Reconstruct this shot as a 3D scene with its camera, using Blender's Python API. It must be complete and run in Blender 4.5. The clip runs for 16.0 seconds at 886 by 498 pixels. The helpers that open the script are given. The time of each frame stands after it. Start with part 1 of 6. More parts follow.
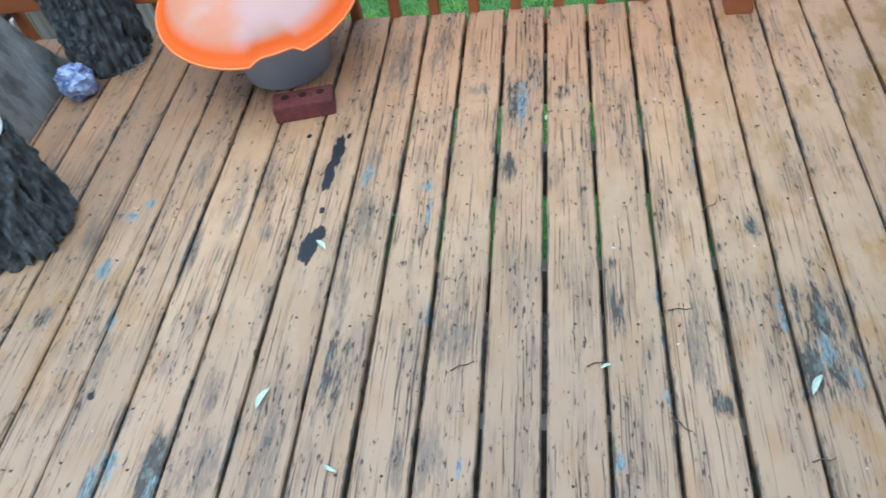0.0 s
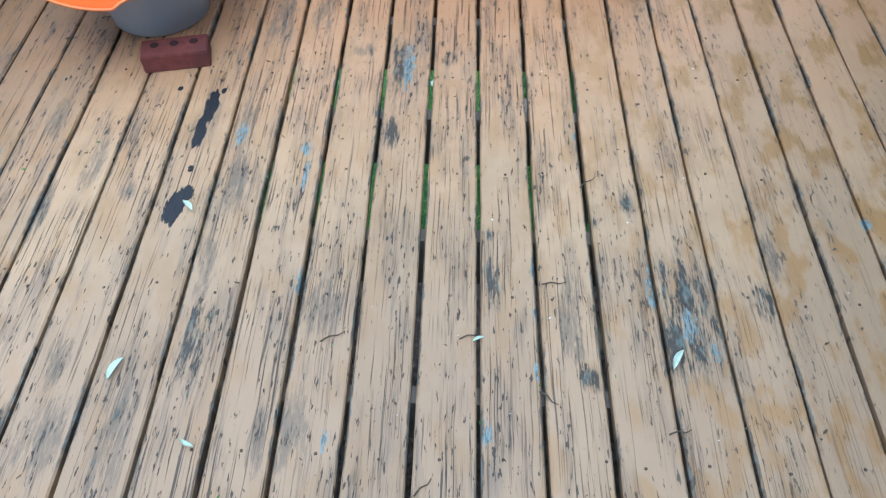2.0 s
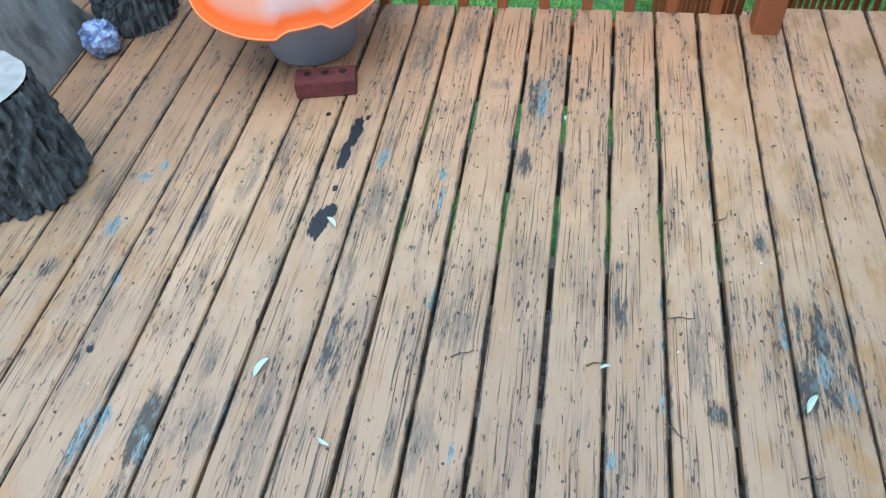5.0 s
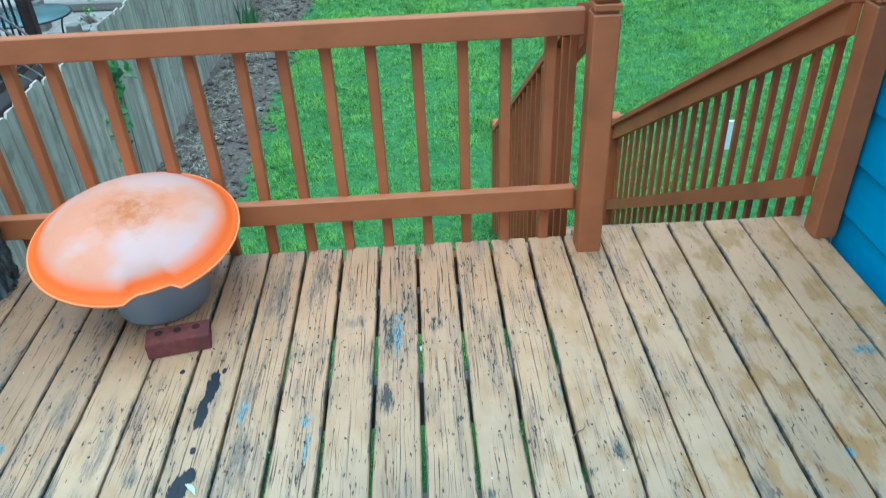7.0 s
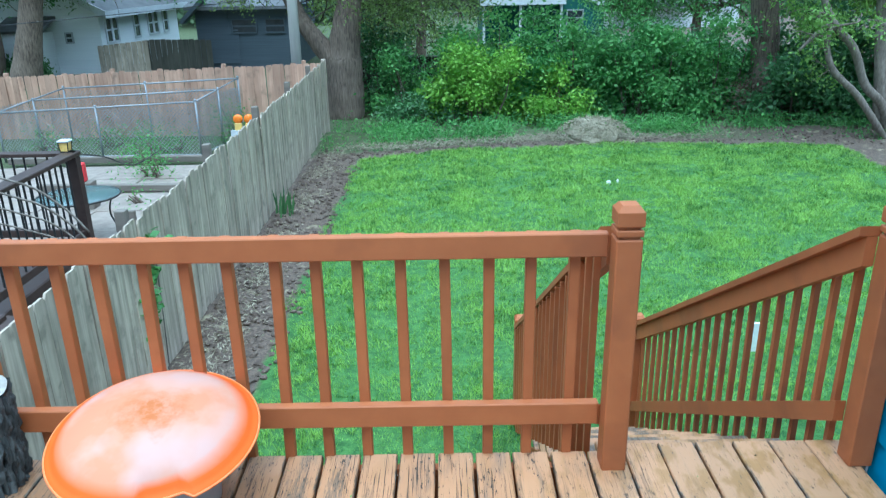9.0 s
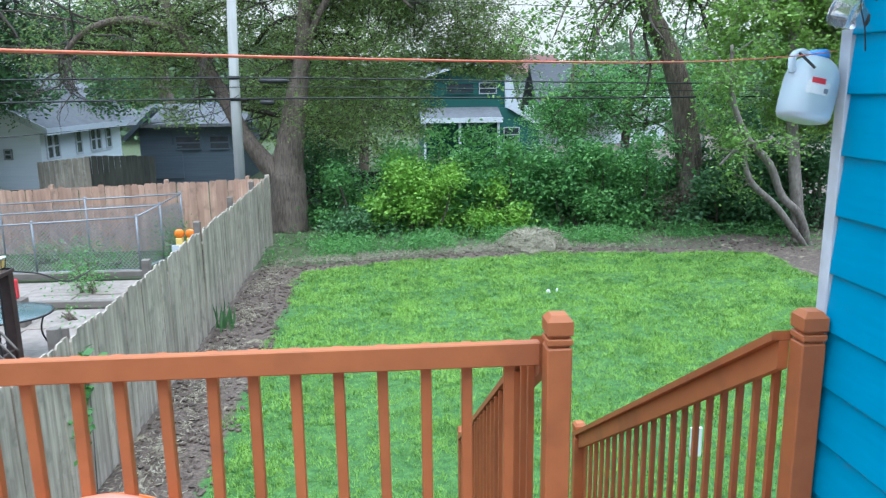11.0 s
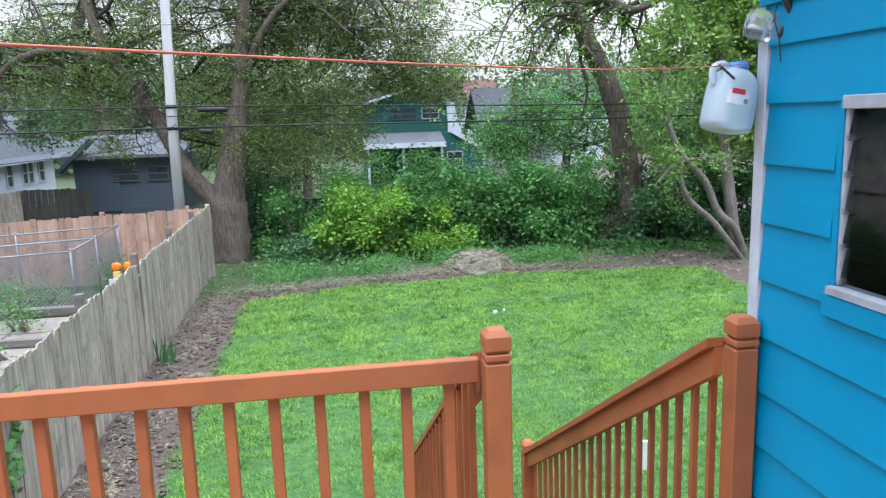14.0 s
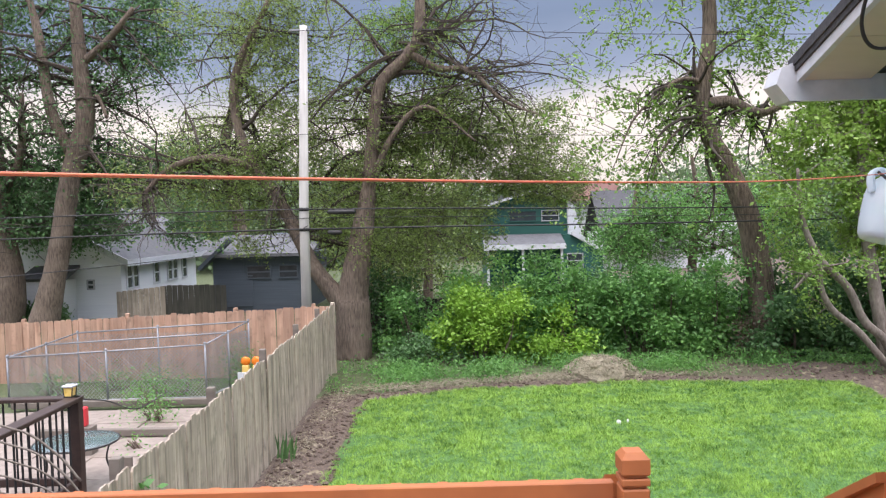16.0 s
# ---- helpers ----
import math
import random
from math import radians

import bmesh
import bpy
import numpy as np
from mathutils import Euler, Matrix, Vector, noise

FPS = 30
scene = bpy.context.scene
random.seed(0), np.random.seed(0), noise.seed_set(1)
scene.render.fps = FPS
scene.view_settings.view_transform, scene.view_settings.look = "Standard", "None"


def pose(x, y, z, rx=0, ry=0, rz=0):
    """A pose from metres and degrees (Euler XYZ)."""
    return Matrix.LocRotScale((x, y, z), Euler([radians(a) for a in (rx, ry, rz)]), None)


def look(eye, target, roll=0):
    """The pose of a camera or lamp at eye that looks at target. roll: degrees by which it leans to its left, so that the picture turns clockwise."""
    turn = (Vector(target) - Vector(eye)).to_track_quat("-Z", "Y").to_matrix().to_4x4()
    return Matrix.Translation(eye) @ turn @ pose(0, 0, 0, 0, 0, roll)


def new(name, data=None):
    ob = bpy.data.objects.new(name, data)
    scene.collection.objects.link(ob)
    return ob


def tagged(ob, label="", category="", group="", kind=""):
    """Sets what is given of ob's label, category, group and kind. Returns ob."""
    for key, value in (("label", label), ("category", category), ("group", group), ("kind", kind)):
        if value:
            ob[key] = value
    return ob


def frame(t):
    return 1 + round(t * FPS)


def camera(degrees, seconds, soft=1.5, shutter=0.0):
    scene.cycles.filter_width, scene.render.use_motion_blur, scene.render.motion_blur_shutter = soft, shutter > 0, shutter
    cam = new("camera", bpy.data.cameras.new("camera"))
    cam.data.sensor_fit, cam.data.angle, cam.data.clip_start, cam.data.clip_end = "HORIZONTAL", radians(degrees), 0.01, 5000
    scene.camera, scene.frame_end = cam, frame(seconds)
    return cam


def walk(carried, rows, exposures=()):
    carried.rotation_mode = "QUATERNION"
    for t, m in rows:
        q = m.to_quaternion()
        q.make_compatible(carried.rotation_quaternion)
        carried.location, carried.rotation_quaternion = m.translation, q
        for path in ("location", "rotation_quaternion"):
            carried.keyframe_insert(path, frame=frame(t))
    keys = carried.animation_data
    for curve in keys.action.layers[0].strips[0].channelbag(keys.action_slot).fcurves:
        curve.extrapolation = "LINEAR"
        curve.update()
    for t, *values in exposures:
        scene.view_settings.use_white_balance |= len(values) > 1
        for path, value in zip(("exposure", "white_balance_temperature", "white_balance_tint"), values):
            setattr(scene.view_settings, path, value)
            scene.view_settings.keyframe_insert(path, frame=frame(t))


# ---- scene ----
cam = camera(61.2, 16.0, soft=1.2, shutter=0.3)
PATH = [
    (0, (-0.515, -2.265, 1.515), (-0.829, -0.998, 0.0), -11.5),
    (0.5, (-0.48, -2.215, 1.481), (-0.629, -0.962, -0.07), -8.1),
    (1, (-0.47, -2.192, 1.477), (-0.53, -0.958, -0.095), -5.4),
    (1.5, (-0.461, -2.195, 1.474), (-0.477, -0.969, -0.107), -3.2),
    (2, (-0.474, -2.226, 1.47), (-0.51, -1.01, -0.118), -0.1),
    (2.5, (-0.509, -2.253, 1.474), (-0.623, -1.049, -0.119), 2.3),
    (3, (-0.529, -2.271, 1.487), (-0.746, -1.069, -0.096), 1.6),
    (3.2, (-0.533, -2.272, 1.496), (-0.788, -1.067, -0.08), 0.9),
    (5.5, (-0.548, -2.3, 1.514), (-0.807, -0.971, 0.043), -7.3),
    (6, (-0.513, -2.284, 1.543), (-0.62, -0.834, 0.17), -5.4),
    (6.5, (-0.507, -2.288, 1.55), (-0.501, -0.698, 0.338), -3.5),
    (7, (-0.51, -2.281, 1.583), (-0.476, -0.621, 0.468), -2.7),
    (7.5, (-0.525, -2.258, 1.632), (-0.486, -0.52, 0.644), -3.0),
    (8, (-0.528, -2.254, 1.65), (-0.489, -0.454, 0.777), -1.9),
    (8.5, (-0.53, -2.257, 1.67), (-0.528, -0.422, 0.876), -1.6),
    (9, (-0.516, -2.252, 1.691), (-0.521, -0.376, 0.999), -1.0),
    (9.5, (-0.512, -2.293, 1.709), (-0.502, -0.385, 1.111), -0.5),
    (10, (-0.509, -2.331, 1.723), (-0.487, -0.397, 1.213), -0.6),
    (10.2, (-0.515, -2.354, 1.725), (-0.479, -0.412, 1.248), -0.3),
    (12.3, (-0.437, -2.309, 1.699), (-0.115, -0.373, 1.315), -2.3),
    (12.5, (-0.443, -2.311, 1.691), (-0.121, -0.373, 1.316), -1.9),
    (13, (-0.443, -2.317, 1.696), (-0.126, -0.376, 1.334), -1.7),
    (13.5, (-0.438, -2.321, 1.694), (-0.122, -0.378, 1.337), -1.8),
    (14, (-0.442, -2.321, 1.693), (-0.153, -0.373, 1.344), -1.8),
    (14.5, (-0.464, -2.32, 1.704), (-0.267, -0.355, 1.387), -1.7),
    (15, (-0.479, -2.327, 1.710), (-0.384, -0.343, 1.473), -1.6),
    (15.5, (-0.488, -2.315, 1.718), (-0.46, -0.32, 1.573), -1.5),
    (16, (-0.481, -2.268, 1.717), (-0.493, -0.27, 1.643), -1.6),
]
EXPOSURES = [(0.0, 0.05, 5100, 0), (3.0, 0.05, 5050, 0), (5.5, 0.1, 5000, -3), (7.0, 0.25, 4500, -16), (7.5, 0.30, 4420, -17), (8.0, 0.38, 4480, -14), (9.0, 0.55, 4850, -8), (10.0, 0.66, 5200, -3), (13.0, 0.69, 5500, 14), (14.5, 0.68, 5900, 12), (16.0, 0.69, 6600, 20)]
walk(cam, [(t, look(eye, at, roll)) for t, eye, at, roll in PATH], EXPOSURES)

# ---------- world, sun ----------
world = bpy.data.worlds.new("world")
scene.world = world
world.use_nodes = True
wn, wl = world.node_tree.nodes, world.node_tree.links
wn.clear()
w_out = wn.new("ShaderNodeOutputWorld")
w_bg = wn.new("ShaderNodeBackground")
w_sky = wn.new("ShaderNodeTexSky")
w_sky.sky_type, w_sky.sun_disc = "NISHITA", False
w_sky.sun_elevation, w_sky.sun_rotation = radians(67), radians(176)
w_tc = wn.new("ShaderNodeTexCoord")
w_sep = wn.new("ShaderNodeSeparateXYZ")
w_map = wn.new("ShaderNodeMapping")
w_map.inputs["Scale"].default_value = (1.6, 1.6, 5.0)
w_noise = wn.new("ShaderNodeTexNoise")
w_noise.inputs["Scale"].default_value, w_noise.inputs["Detail"].default_value = 1.7, 6
w_add = wn.new("ShaderNodeMath")
w_add.operation = "MULTIPLY_ADD"
w_add.inputs[1].default_value = 0.16
w_ramp = wn.new("ShaderNodeValToRGB")
cr = w_ramp.color_ramp
cr.elements[0].position, cr.elements[0].color = 0.06, (1.1, 1.03, 0.92, 1)
cr.elements[1].position, cr.elements[1].color = 1.0, (4.6, 4.9, 5.3, 1)
for pos, col in ((0.215, (1.35, 1.28, 1.15, 1)), (0.27, (0.45, 0.56, 0.74, 1)), (0.33, (0.30, 0.41, 0.58, 1)), (0.40, (0.36, 0.49, 0.70, 1)), (0.46, (0.25, 0.36, 0.54, 1)), (0.62, (2.6, 2.9, 3.3, 1))):
    el = cr.elements.new(pos)
    el.color = col
w_mix = wn.new("ShaderNodeMixRGB")
w_mix.inputs[0].default_value = 0.93
w_gain = wn.new("ShaderNodeMixRGB")
w_gain.blend_type = "MULTIPLY"
w_gain.inputs[0].default_value = 1.0
w_gain.inputs[2].default_value = (4.6, 4.6, 4.6, 1)
wl.new(w_tc.outputs["Generated"], w_sep.inputs[0])
wl.new(w_tc.outputs["Generated"], w_map.inputs[0])
wl.new(w_map.outputs[0], w_noise.inputs["Vector"])
wl.new(w_noise.outputs[0], w_add.inputs[0])
wl.new(w_sep.outputs[2], w_add.inputs[2])
wl.new(w_add.outputs[0], w_ramp.inputs[0])
wl.new(w_ramp.outputs[0], w_gain.inputs[1])
wl.new(w_sky.outputs[0], w_mix.inputs[1])
wl.new(w_gain.outputs[0], w_mix.inputs[2])
wl.new(w_mix.outputs[0], w_bg.inputs[0])
w_bg.inputs[1].default_value = 0.11
wl.new(w_bg.outputs[0], w_out.inputs[0])
sun = new("sun", bpy.data.lights.new("sun", "SUN"))
sun.data.energy, sun.data.angle, sun.data.color = 1.5, radians(40), (1.0, 0.95, 0.88)
sun.matrix_world = look((0.2, -3.3, 8), (0, 0, 0))


# ---------- materials ----------
def nodes_of(name, rough=0.6, metal=0.0):
    m = bpy.data.materials.new(name)
    m.use_nodes = True
    b = m.node_tree.nodes["Principled BSDF"]
    b.inputs["Roughness"].default_value, b.inputs["Metallic"].default_value = rough, metal
    return m, m.node_tree.nodes, m.node_tree.links, b


def node(ns, kind, **inputs):
    n = ns.new(kind)
    for key, value in inputs.items():
        n.inputs[key.replace("_", " ")].default_value = value
    return n


def math_node(ns, ls, op, a, b=None, c=None, clamp=False):
    n = ns.new("ShaderNodeMath")
    n.operation, n.use_clamp = op, clamp
    for i, v in enumerate((a, b, c)):
        if v is None:
            continue
        if isinstance(v, (int, float)):
            n.inputs[i].default_value = v
        else:
            ls.new(v, n.inputs[i])
    return n.outputs[0]


def mix_node(ns, ls, fac, a, b, blend="MIX"):
    n = ns.new("ShaderNodeMixRGB")
    n.blend_type = blend
    for i, v in enumerate((fac, a, b)):
        if isinstance(v, (int, float)):
            n.inputs[i].default_value = v
        elif isinstance(v, tuple):
            n.inputs[i].default_value = (*v, 1)
        else:
            ls.new(v, n.inputs[i])
    return n.outputs[0]


def noise_of(ns, ls, vec, scale, detail=4, stretch=None, rough=0.55, dist=0.0):
    if stretch:
        mp = ns.new("ShaderNodeMapping")
        mp.inputs["Scale"].default_value = stretch
        ls.new(vec, mp.inputs[0])
        vec = mp.outputs[0]
    n = node(ns, "ShaderNodeTexNoise", Scale=scale, Detail=detail, Roughness=rough, Distortion=dist)
    ls.new(vec, n.inputs["Vector"])
    return n.outputs[0]


def ramp_node(ns, ls, v, lo, hi):
    n = node(ns, "ShaderNodeMapRange", From_Min=lo, From_Max=hi)
    ls.new(v, n.inputs["Value"])
    return n.outputs[0]


def bump_node(ns, ls, b, height, strength, dist):
    n = node(ns, "ShaderNodeBump", Strength=strength, Distance=dist)
    ls.new(height, n.inputs["Height"])
    ls.new(n.outputs[0], b.inputs["Normal"])


def plain_material(name, dark, light, rough=0.6, metal=0.0, scale=12.0, stretch=None, relief=0.3, depth=0.002, vary=0.0, stain=None, spec=None):
    """Two colours mixed by fine and broad noise, a little relief, and a change from piece to piece."""
    m, ns, ls, b = nodes_of(name, rough, metal)
    pos = ns.new("ShaderNodeNewGeometry").outputs["Position"]
    info = ns.new("ShaderNodeObjectInfo")
    vec = pos
    if vary:
        off = ns.new("ShaderNodeVectorMath")
        off.operation = "MULTIPLY_ADD"
        cmb = ns.new("ShaderNodeCombineXYZ")
        for i in range(3):
            ls.new(info.outputs["Random"], cmb.inputs[i])
        ls.new(cmb.outputs[0], off.inputs[0])
        off.inputs[1].default_value = (31, 17, 23)
        ls.new(pos, off.inputs[2])
        vec = off.outputs[0]
    fine = noise_of(ns, ls, vec, scale, 5, stretch)
    broad = noise_of(ns, ls, vec, scale * 0.13, 3)
    f = math_node(ns, ls, "MULTIPLY_ADD", fine, 0.65, math_node(ns, ls, "MULTIPLY", broad, 0.35))
    f = ramp_node(ns, ls, f, 0.34, 0.66)
    col = mix_node(ns, ls, f, dark, light)
    if stain:
        st = ramp_node(ns, ls, noise_of(ns, ls, vec, scale * 0.3, 4), 0.55, 0.68)
        col = mix_node(ns, ls, math_node(ns, ls, "MULTIPLY", st, 0.7), col, stain)
    if vary:
        v = math_node(ns, ls, "MULTIPLY_ADD", info.outputs["Random"], vary, 1 - vary / 2)
        cmb2 = ns.new("ShaderNodeCombineXYZ")
        for i in range(3):
            ls.new(v, cmb2.inputs[i])
        col = mix_node(ns, ls, 1.0, col, cmb2.outputs[0], "MULTIPLY")
    ls.new(col, b.inputs["Base Color"])
    r = math_node(ns, ls, "MULTIPLY_ADD", fine, 0.25, rough - 0.12, clamp=True)
    ls.new(r, b.inputs["Roughness"])
    if spec is not None:
        b.inputs["Specular IOR Level"].default_value = spec
    if relief:
        bump_node(ns, ls, b, fine, relief, depth)
    return m


def ellipse_mask(ns, ls, sep, spots):
    """The largest of soft ellipses (x, y, half width, half length), 1 inside and 0 outside."""
    total = None
    for x, y, rx, ry in spots:
        dx = math_node(ns, ls, "MULTIPLY_ADD", sep.outputs[0], 1 / rx, -x / rx)
        dy = math_node(ns, ls, "MULTIPLY_ADD", sep.outputs[1], 1 / ry, -y / ry)
        d2 = math_node(ns, ls, "MULTIPLY_ADD", dx, dx, math_node(ns, ls, "MULTIPLY", dy, dy))
        v = math_node(ns, ls, "SUBTRACT", 1.0, math_node(ns, ls, "MULTIPLY", d2, 0.5), clamp=True)
        total = v if total is None else math_node(ns, ls, "MAXIMUM", total, v)
    return total


def deck_material():
    """Tan deck paint over open-grained boards, worn to grey wood in streaks, with older blue paint and black tar showing in places."""
    m, ns, ls, b = nodes_of("deck_paint", 0.6)
    mul = lambda a, c: math_node(ns, ls, "MULTIPLY", a, c)
    mad = lambda a, c, d: math_node(ns, ls, "MULTIPLY_ADD", a, c, d)
    top = lambda a, c: math_node(ns, ls, "MAXIMUM", a, c)
    step = lambda v, lo, hi: ramp_node(ns, ls, v, lo, hi)
    pos = ns.new("ShaderNodeNewGeometry").outputs["Position"]
    rnd = ns.new("ShaderNodeObjectInfo").outputs["Random"]
    sep = ns.new("ShaderNodeSeparateXYZ")
    ls.new(pos, sep.inputs[0])
    px, py = sep.outputs[0], sep.outputs[1]
    cmb = ns.new("ShaderNodeCombineXYZ")
    ls.new(mad(noise_of(ns, ls, pos, 4.0, 2), 0.012, px), cmb.inputs[0])
    ls.new(mad(rnd, 37.0, py), cmb.inputs[1])
    vec = cmb.outputs[0]
    grain = noise_of(ns, ls, vec, 1.0, 3, (260, 5, 1), 0.6, 0.4)
    cracks = noise_of(ns, ls, vec, 1.0, 2, (210, 2.6, 1), 0.5, 0.8)
    streak = noise_of(ns, ls, vec, 1.0, 5, (170, 26, 1), 0.72, 0.3)
    flecks = noise_of(ns, ls, vec, 1.0, 5, (95, 26, 1), 0.68)
    chips = noise_of(ns, ls, vec, 1.0, 4, (125, 24, 1), 0.6)
    lanes = noise_of(ns, ls, vec, 1.0, 3, (46, 5, 1), 0.6)
    zone = noise_of(ns, ls, vec, 1.0, 3, (14, 2.6, 1), 0.6)
    broad = noise_of(ns, ls, vec, 3.2, 3)
    tint = noise_of(ns, ls, vec, 9.0, 4)
    # paint: pinkish tan with near-end shade mixed in, a warm cast towards the railing, ochre stains beside the house
    paint = mix_node(ns, ls, step(tint, 0.35, 0.65), (0.405, 0.256, 0.138), (0.48, 0.313, 0.176))
    # shade over the near boards is put into this duller, pinker tone
    near = mul(step(mad(broad, 0.5, py), -0.55, -1.25), 0.75)
    paint = mix_node(ns, ls, near, paint, (0.360, 0.234, 0.146))
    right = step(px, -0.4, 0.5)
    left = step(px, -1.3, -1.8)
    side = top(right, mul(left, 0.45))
    # orange cast of the camera's white balance put into the paint towards the railing
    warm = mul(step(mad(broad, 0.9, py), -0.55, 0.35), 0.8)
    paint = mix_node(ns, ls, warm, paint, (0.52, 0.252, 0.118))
    paint = mix_node(ns, ls, mul(right, 0.3), paint, (0.43, 0.265, 0.145))
    och = mul(step(noise_of(ns, ls, vec, 8.5, 4, (1.5, 0.7, 1)), 0.50, 0.60), mad(side, 0.72, 0.22))
    paint = mix_node(ns, ls, och, paint, (0.345, 0.178, 0.058))
    # left boards browner and darker, more so towards the railing
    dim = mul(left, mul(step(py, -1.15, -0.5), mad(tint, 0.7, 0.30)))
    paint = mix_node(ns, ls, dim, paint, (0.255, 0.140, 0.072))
    shade = mad(rnd, 0.20, 0.88)
    bc = ns.new("ShaderNodeCombineXYZ")
    for i in range(3):
        ls.new(shade, bc.inputs[i])
    paint = mix_node(ns, ls, 1.0, paint, bc.outputs[0], "MULTIPLY")
    # soft brown-grey weathering in long lanes
    wear = math_node(ns, ls, "SUBTRACT", 1.0, mul(right, 0.7))
    dull = mul(step(mad(zone, 0.7, mul(lanes, 0.5)), 0.60, 0.80), mul(wear, 0.7))
    col = mix_node(ns, ls, dull, paint, (0.185, 0.135, 0.098))
    # open grain: long thin dark cracks in clusters, and short chips
    gl = mul(step(grain, 0.55, 0.62), step(zone, 0.46, 0.60))
    cl = mul(step(cracks, 0.60, 0.635), step(broad, 0.40, 0.54))
    lines = mul(top(mul(gl, 0.75), cl), wear)
    col = mix_node(ns, ls, mul(lines, 0.88), col, (0.052, 0.036, 0.026))
    fl = mul(step(mad(zone, 0.36, chips), 0.80, 0.825), mad(wear, 0.5, 0.42))
    col = mix_node(ns, ls, fl, col, (0.04, 0.029, 0.022))
    # worn patches: streaks of bare wood, dark in the grain, with blue remnants
    thin, bare = ellipse_mask(ns, ls, sep, GREY_STREAKS), ellipse_mask(ns, ls, sep, GREY_PATCHES)
    grey = top(thin, bare)
    worn = mad(lanes, 0.9, mad(streak, 1.1, mul(grain, 0.3)))
    gate = step(grey, 0.02, 0.3)
    halo = mul(step(mad(grey, 0.35, worn), 1.26, 1.47), gate)
    col = mix_node(ns, ls, mul(halo, 0.66), col, (0.150, 0.112, 0.080))
    gmask = mul(step(mad(bare, 0.42, mad(thin, 0.24, worn)), 1.49, 1.55), gate)
    bits = step(noise_of(ns, ls, vec, 1.0, 4, (60, 20, 1), 0.6), 0.52, 0.6)
    gcol = mix_node(ns, ls, bits, (0.040, 0.035, 0.028), (0.105, 0.128, 0.116))
    col = mix_node(ns, ls, mul(gmask, 0.9), col, gcol)
    blue = ellipse_mask(ns, ls, sep, BLUE_SPOTS)
    bm_ = mad(blue, 0.30, mad(flecks, 0.6, mul(streak, 0.7)))
    bmask = mul(step(bm_, 0.86, 0.90), step(blue, 0.02, 0.2))
    col = mix_node(ns, ls, bmask, col, mix_node(ns, ls, step(streak, 0.44, 0.56), (0.065, 0.083, 0.082), (0.225, 0.275, 0.272)))
    # paint gone along the edges of the boards
    bco = ns.new("ShaderNodeTexCoord")
    bs = ns.new("ShaderNodeSeparateXYZ")
    ls.new(bco.outputs["Object"], bs.inputs[0])
    rim = step(mad(noise_of(ns, ls, vec, 1.0, 4, (60, 22, 1), 0.7), 0.022, math_node(ns, ls, "ABSOLUTE", bs.outputs[0])), 0.071, 0.075)
    rim = mul(rim, step(noise_of(ns, ls, vec, 1.0, 3, (4, 4.5, 1), 0.6), 0.48, 0.56))
    col = mix_node(ns, ls, mul(rim, 0.8), col, mix_node(ns, ls, step(streak, 0.5, 0.58), (0.048, 0.040, 0.032), (0.115, 0.138, 0.134)))
    tar = ellipse_mask(ns, ls, sep, TAR_SPOTS)
    tmask = mul(step(mad(tar, 0.60, flecks), 0.79, 0.82), step(tar, 0.05, 0.2))
    col = mix_node(ns, ls, tmask, col, (0.009, 0.009, 0.013))
    ls.new(col, b.inputs["Base Color"])
    h = math_node(ns, ls, "SUBTRACT", mul(grain, 0.25), top(lines, top(fl, gmask)))
    bump_node(ns, ls, b, h, 0.6, 0.002)
    ls.new(mad(broad, 0.25, 0.42), b.inputs["Roughness"])
    return m


# places (x, y, half width, half length) where the paint has gone
GREY_STREAKS = (
    (-1.052, -0.144, 0.038, 0.184), (-1.077, -0.678, 0.030, 0.10), (-1.058, -0.885, 0.032, 0.107), (-1.078, -1.176, 0.020, 0.107),
    (-1.461, -0.83, 0.027, 0.091), (-1.901, -0.896, 0.024, 0.079), (-1.548, -1.486, 0.012, 0.052), (-1.448, -1.618, 0.03, 0.09),
    (-1.351, -1.444, 0.025, 0.061), (-1.321, -1.606, 0.053, 0.088), (-0.778, -1.28, 0.041, 0.065), (-0.873, -1.606, 0.02, 0.07),
    (-0.815, -1.583, 0.037, 0.09), (-0.204, -1.30, 0.030, 0.12), (-0.772, -0.334, 0.028, 0.03), (-1.62, -0.66, 0.03, 0.08),
    (-1.55, -1.0, 0.02, 0.09), (0.289, -1.107, 0.023, 0.07), (-1.34, -0.93, 0.018, 0.03), (-0.92, -0.12, 0.03, 0.14),
    (-1.18, -1.62, 0.03, 0.12), (-1.69, -1.35, 0.02, 0.08),
)
GREY_PATCHES = (
    (-0.665, -0.692, 0.022, 0.062), (-0.656, -0.419, 0.034, 0.163), (-0.51, -0.367, 0.023, 0.041), (-1.061, -1.39, 0.037, 0.115),
    (-1.91, -1.213, 0.029, 0.055), (-0.387, -1.206, 0.025, 0.074), (-0.173, -1.441, 0.03, 0.035), (0.065, -1.21, 0.072, 0.11),
    (0.055, -1.34, 0.072, 0.10), (0.126, -1.307, 0.02, 0.035), (-0.038, -0.939, 0.014, 0.045), (-0.126, -1.005, 0.01, 0.023),
    (-0.392, -1.051, 0.017, 0.018), (0.25, -1.23, 0.03, 0.05), (-0.71, -0.60, 0.014, 0.04), (-1.435, -1.67, 0.026, 0.106),
    (-1.436, -1.846, 0.036, 0.085), (-1.382, -1.833, 0.018, 0.06), (-1.585, -1.70, 0.014, 0.07),
)
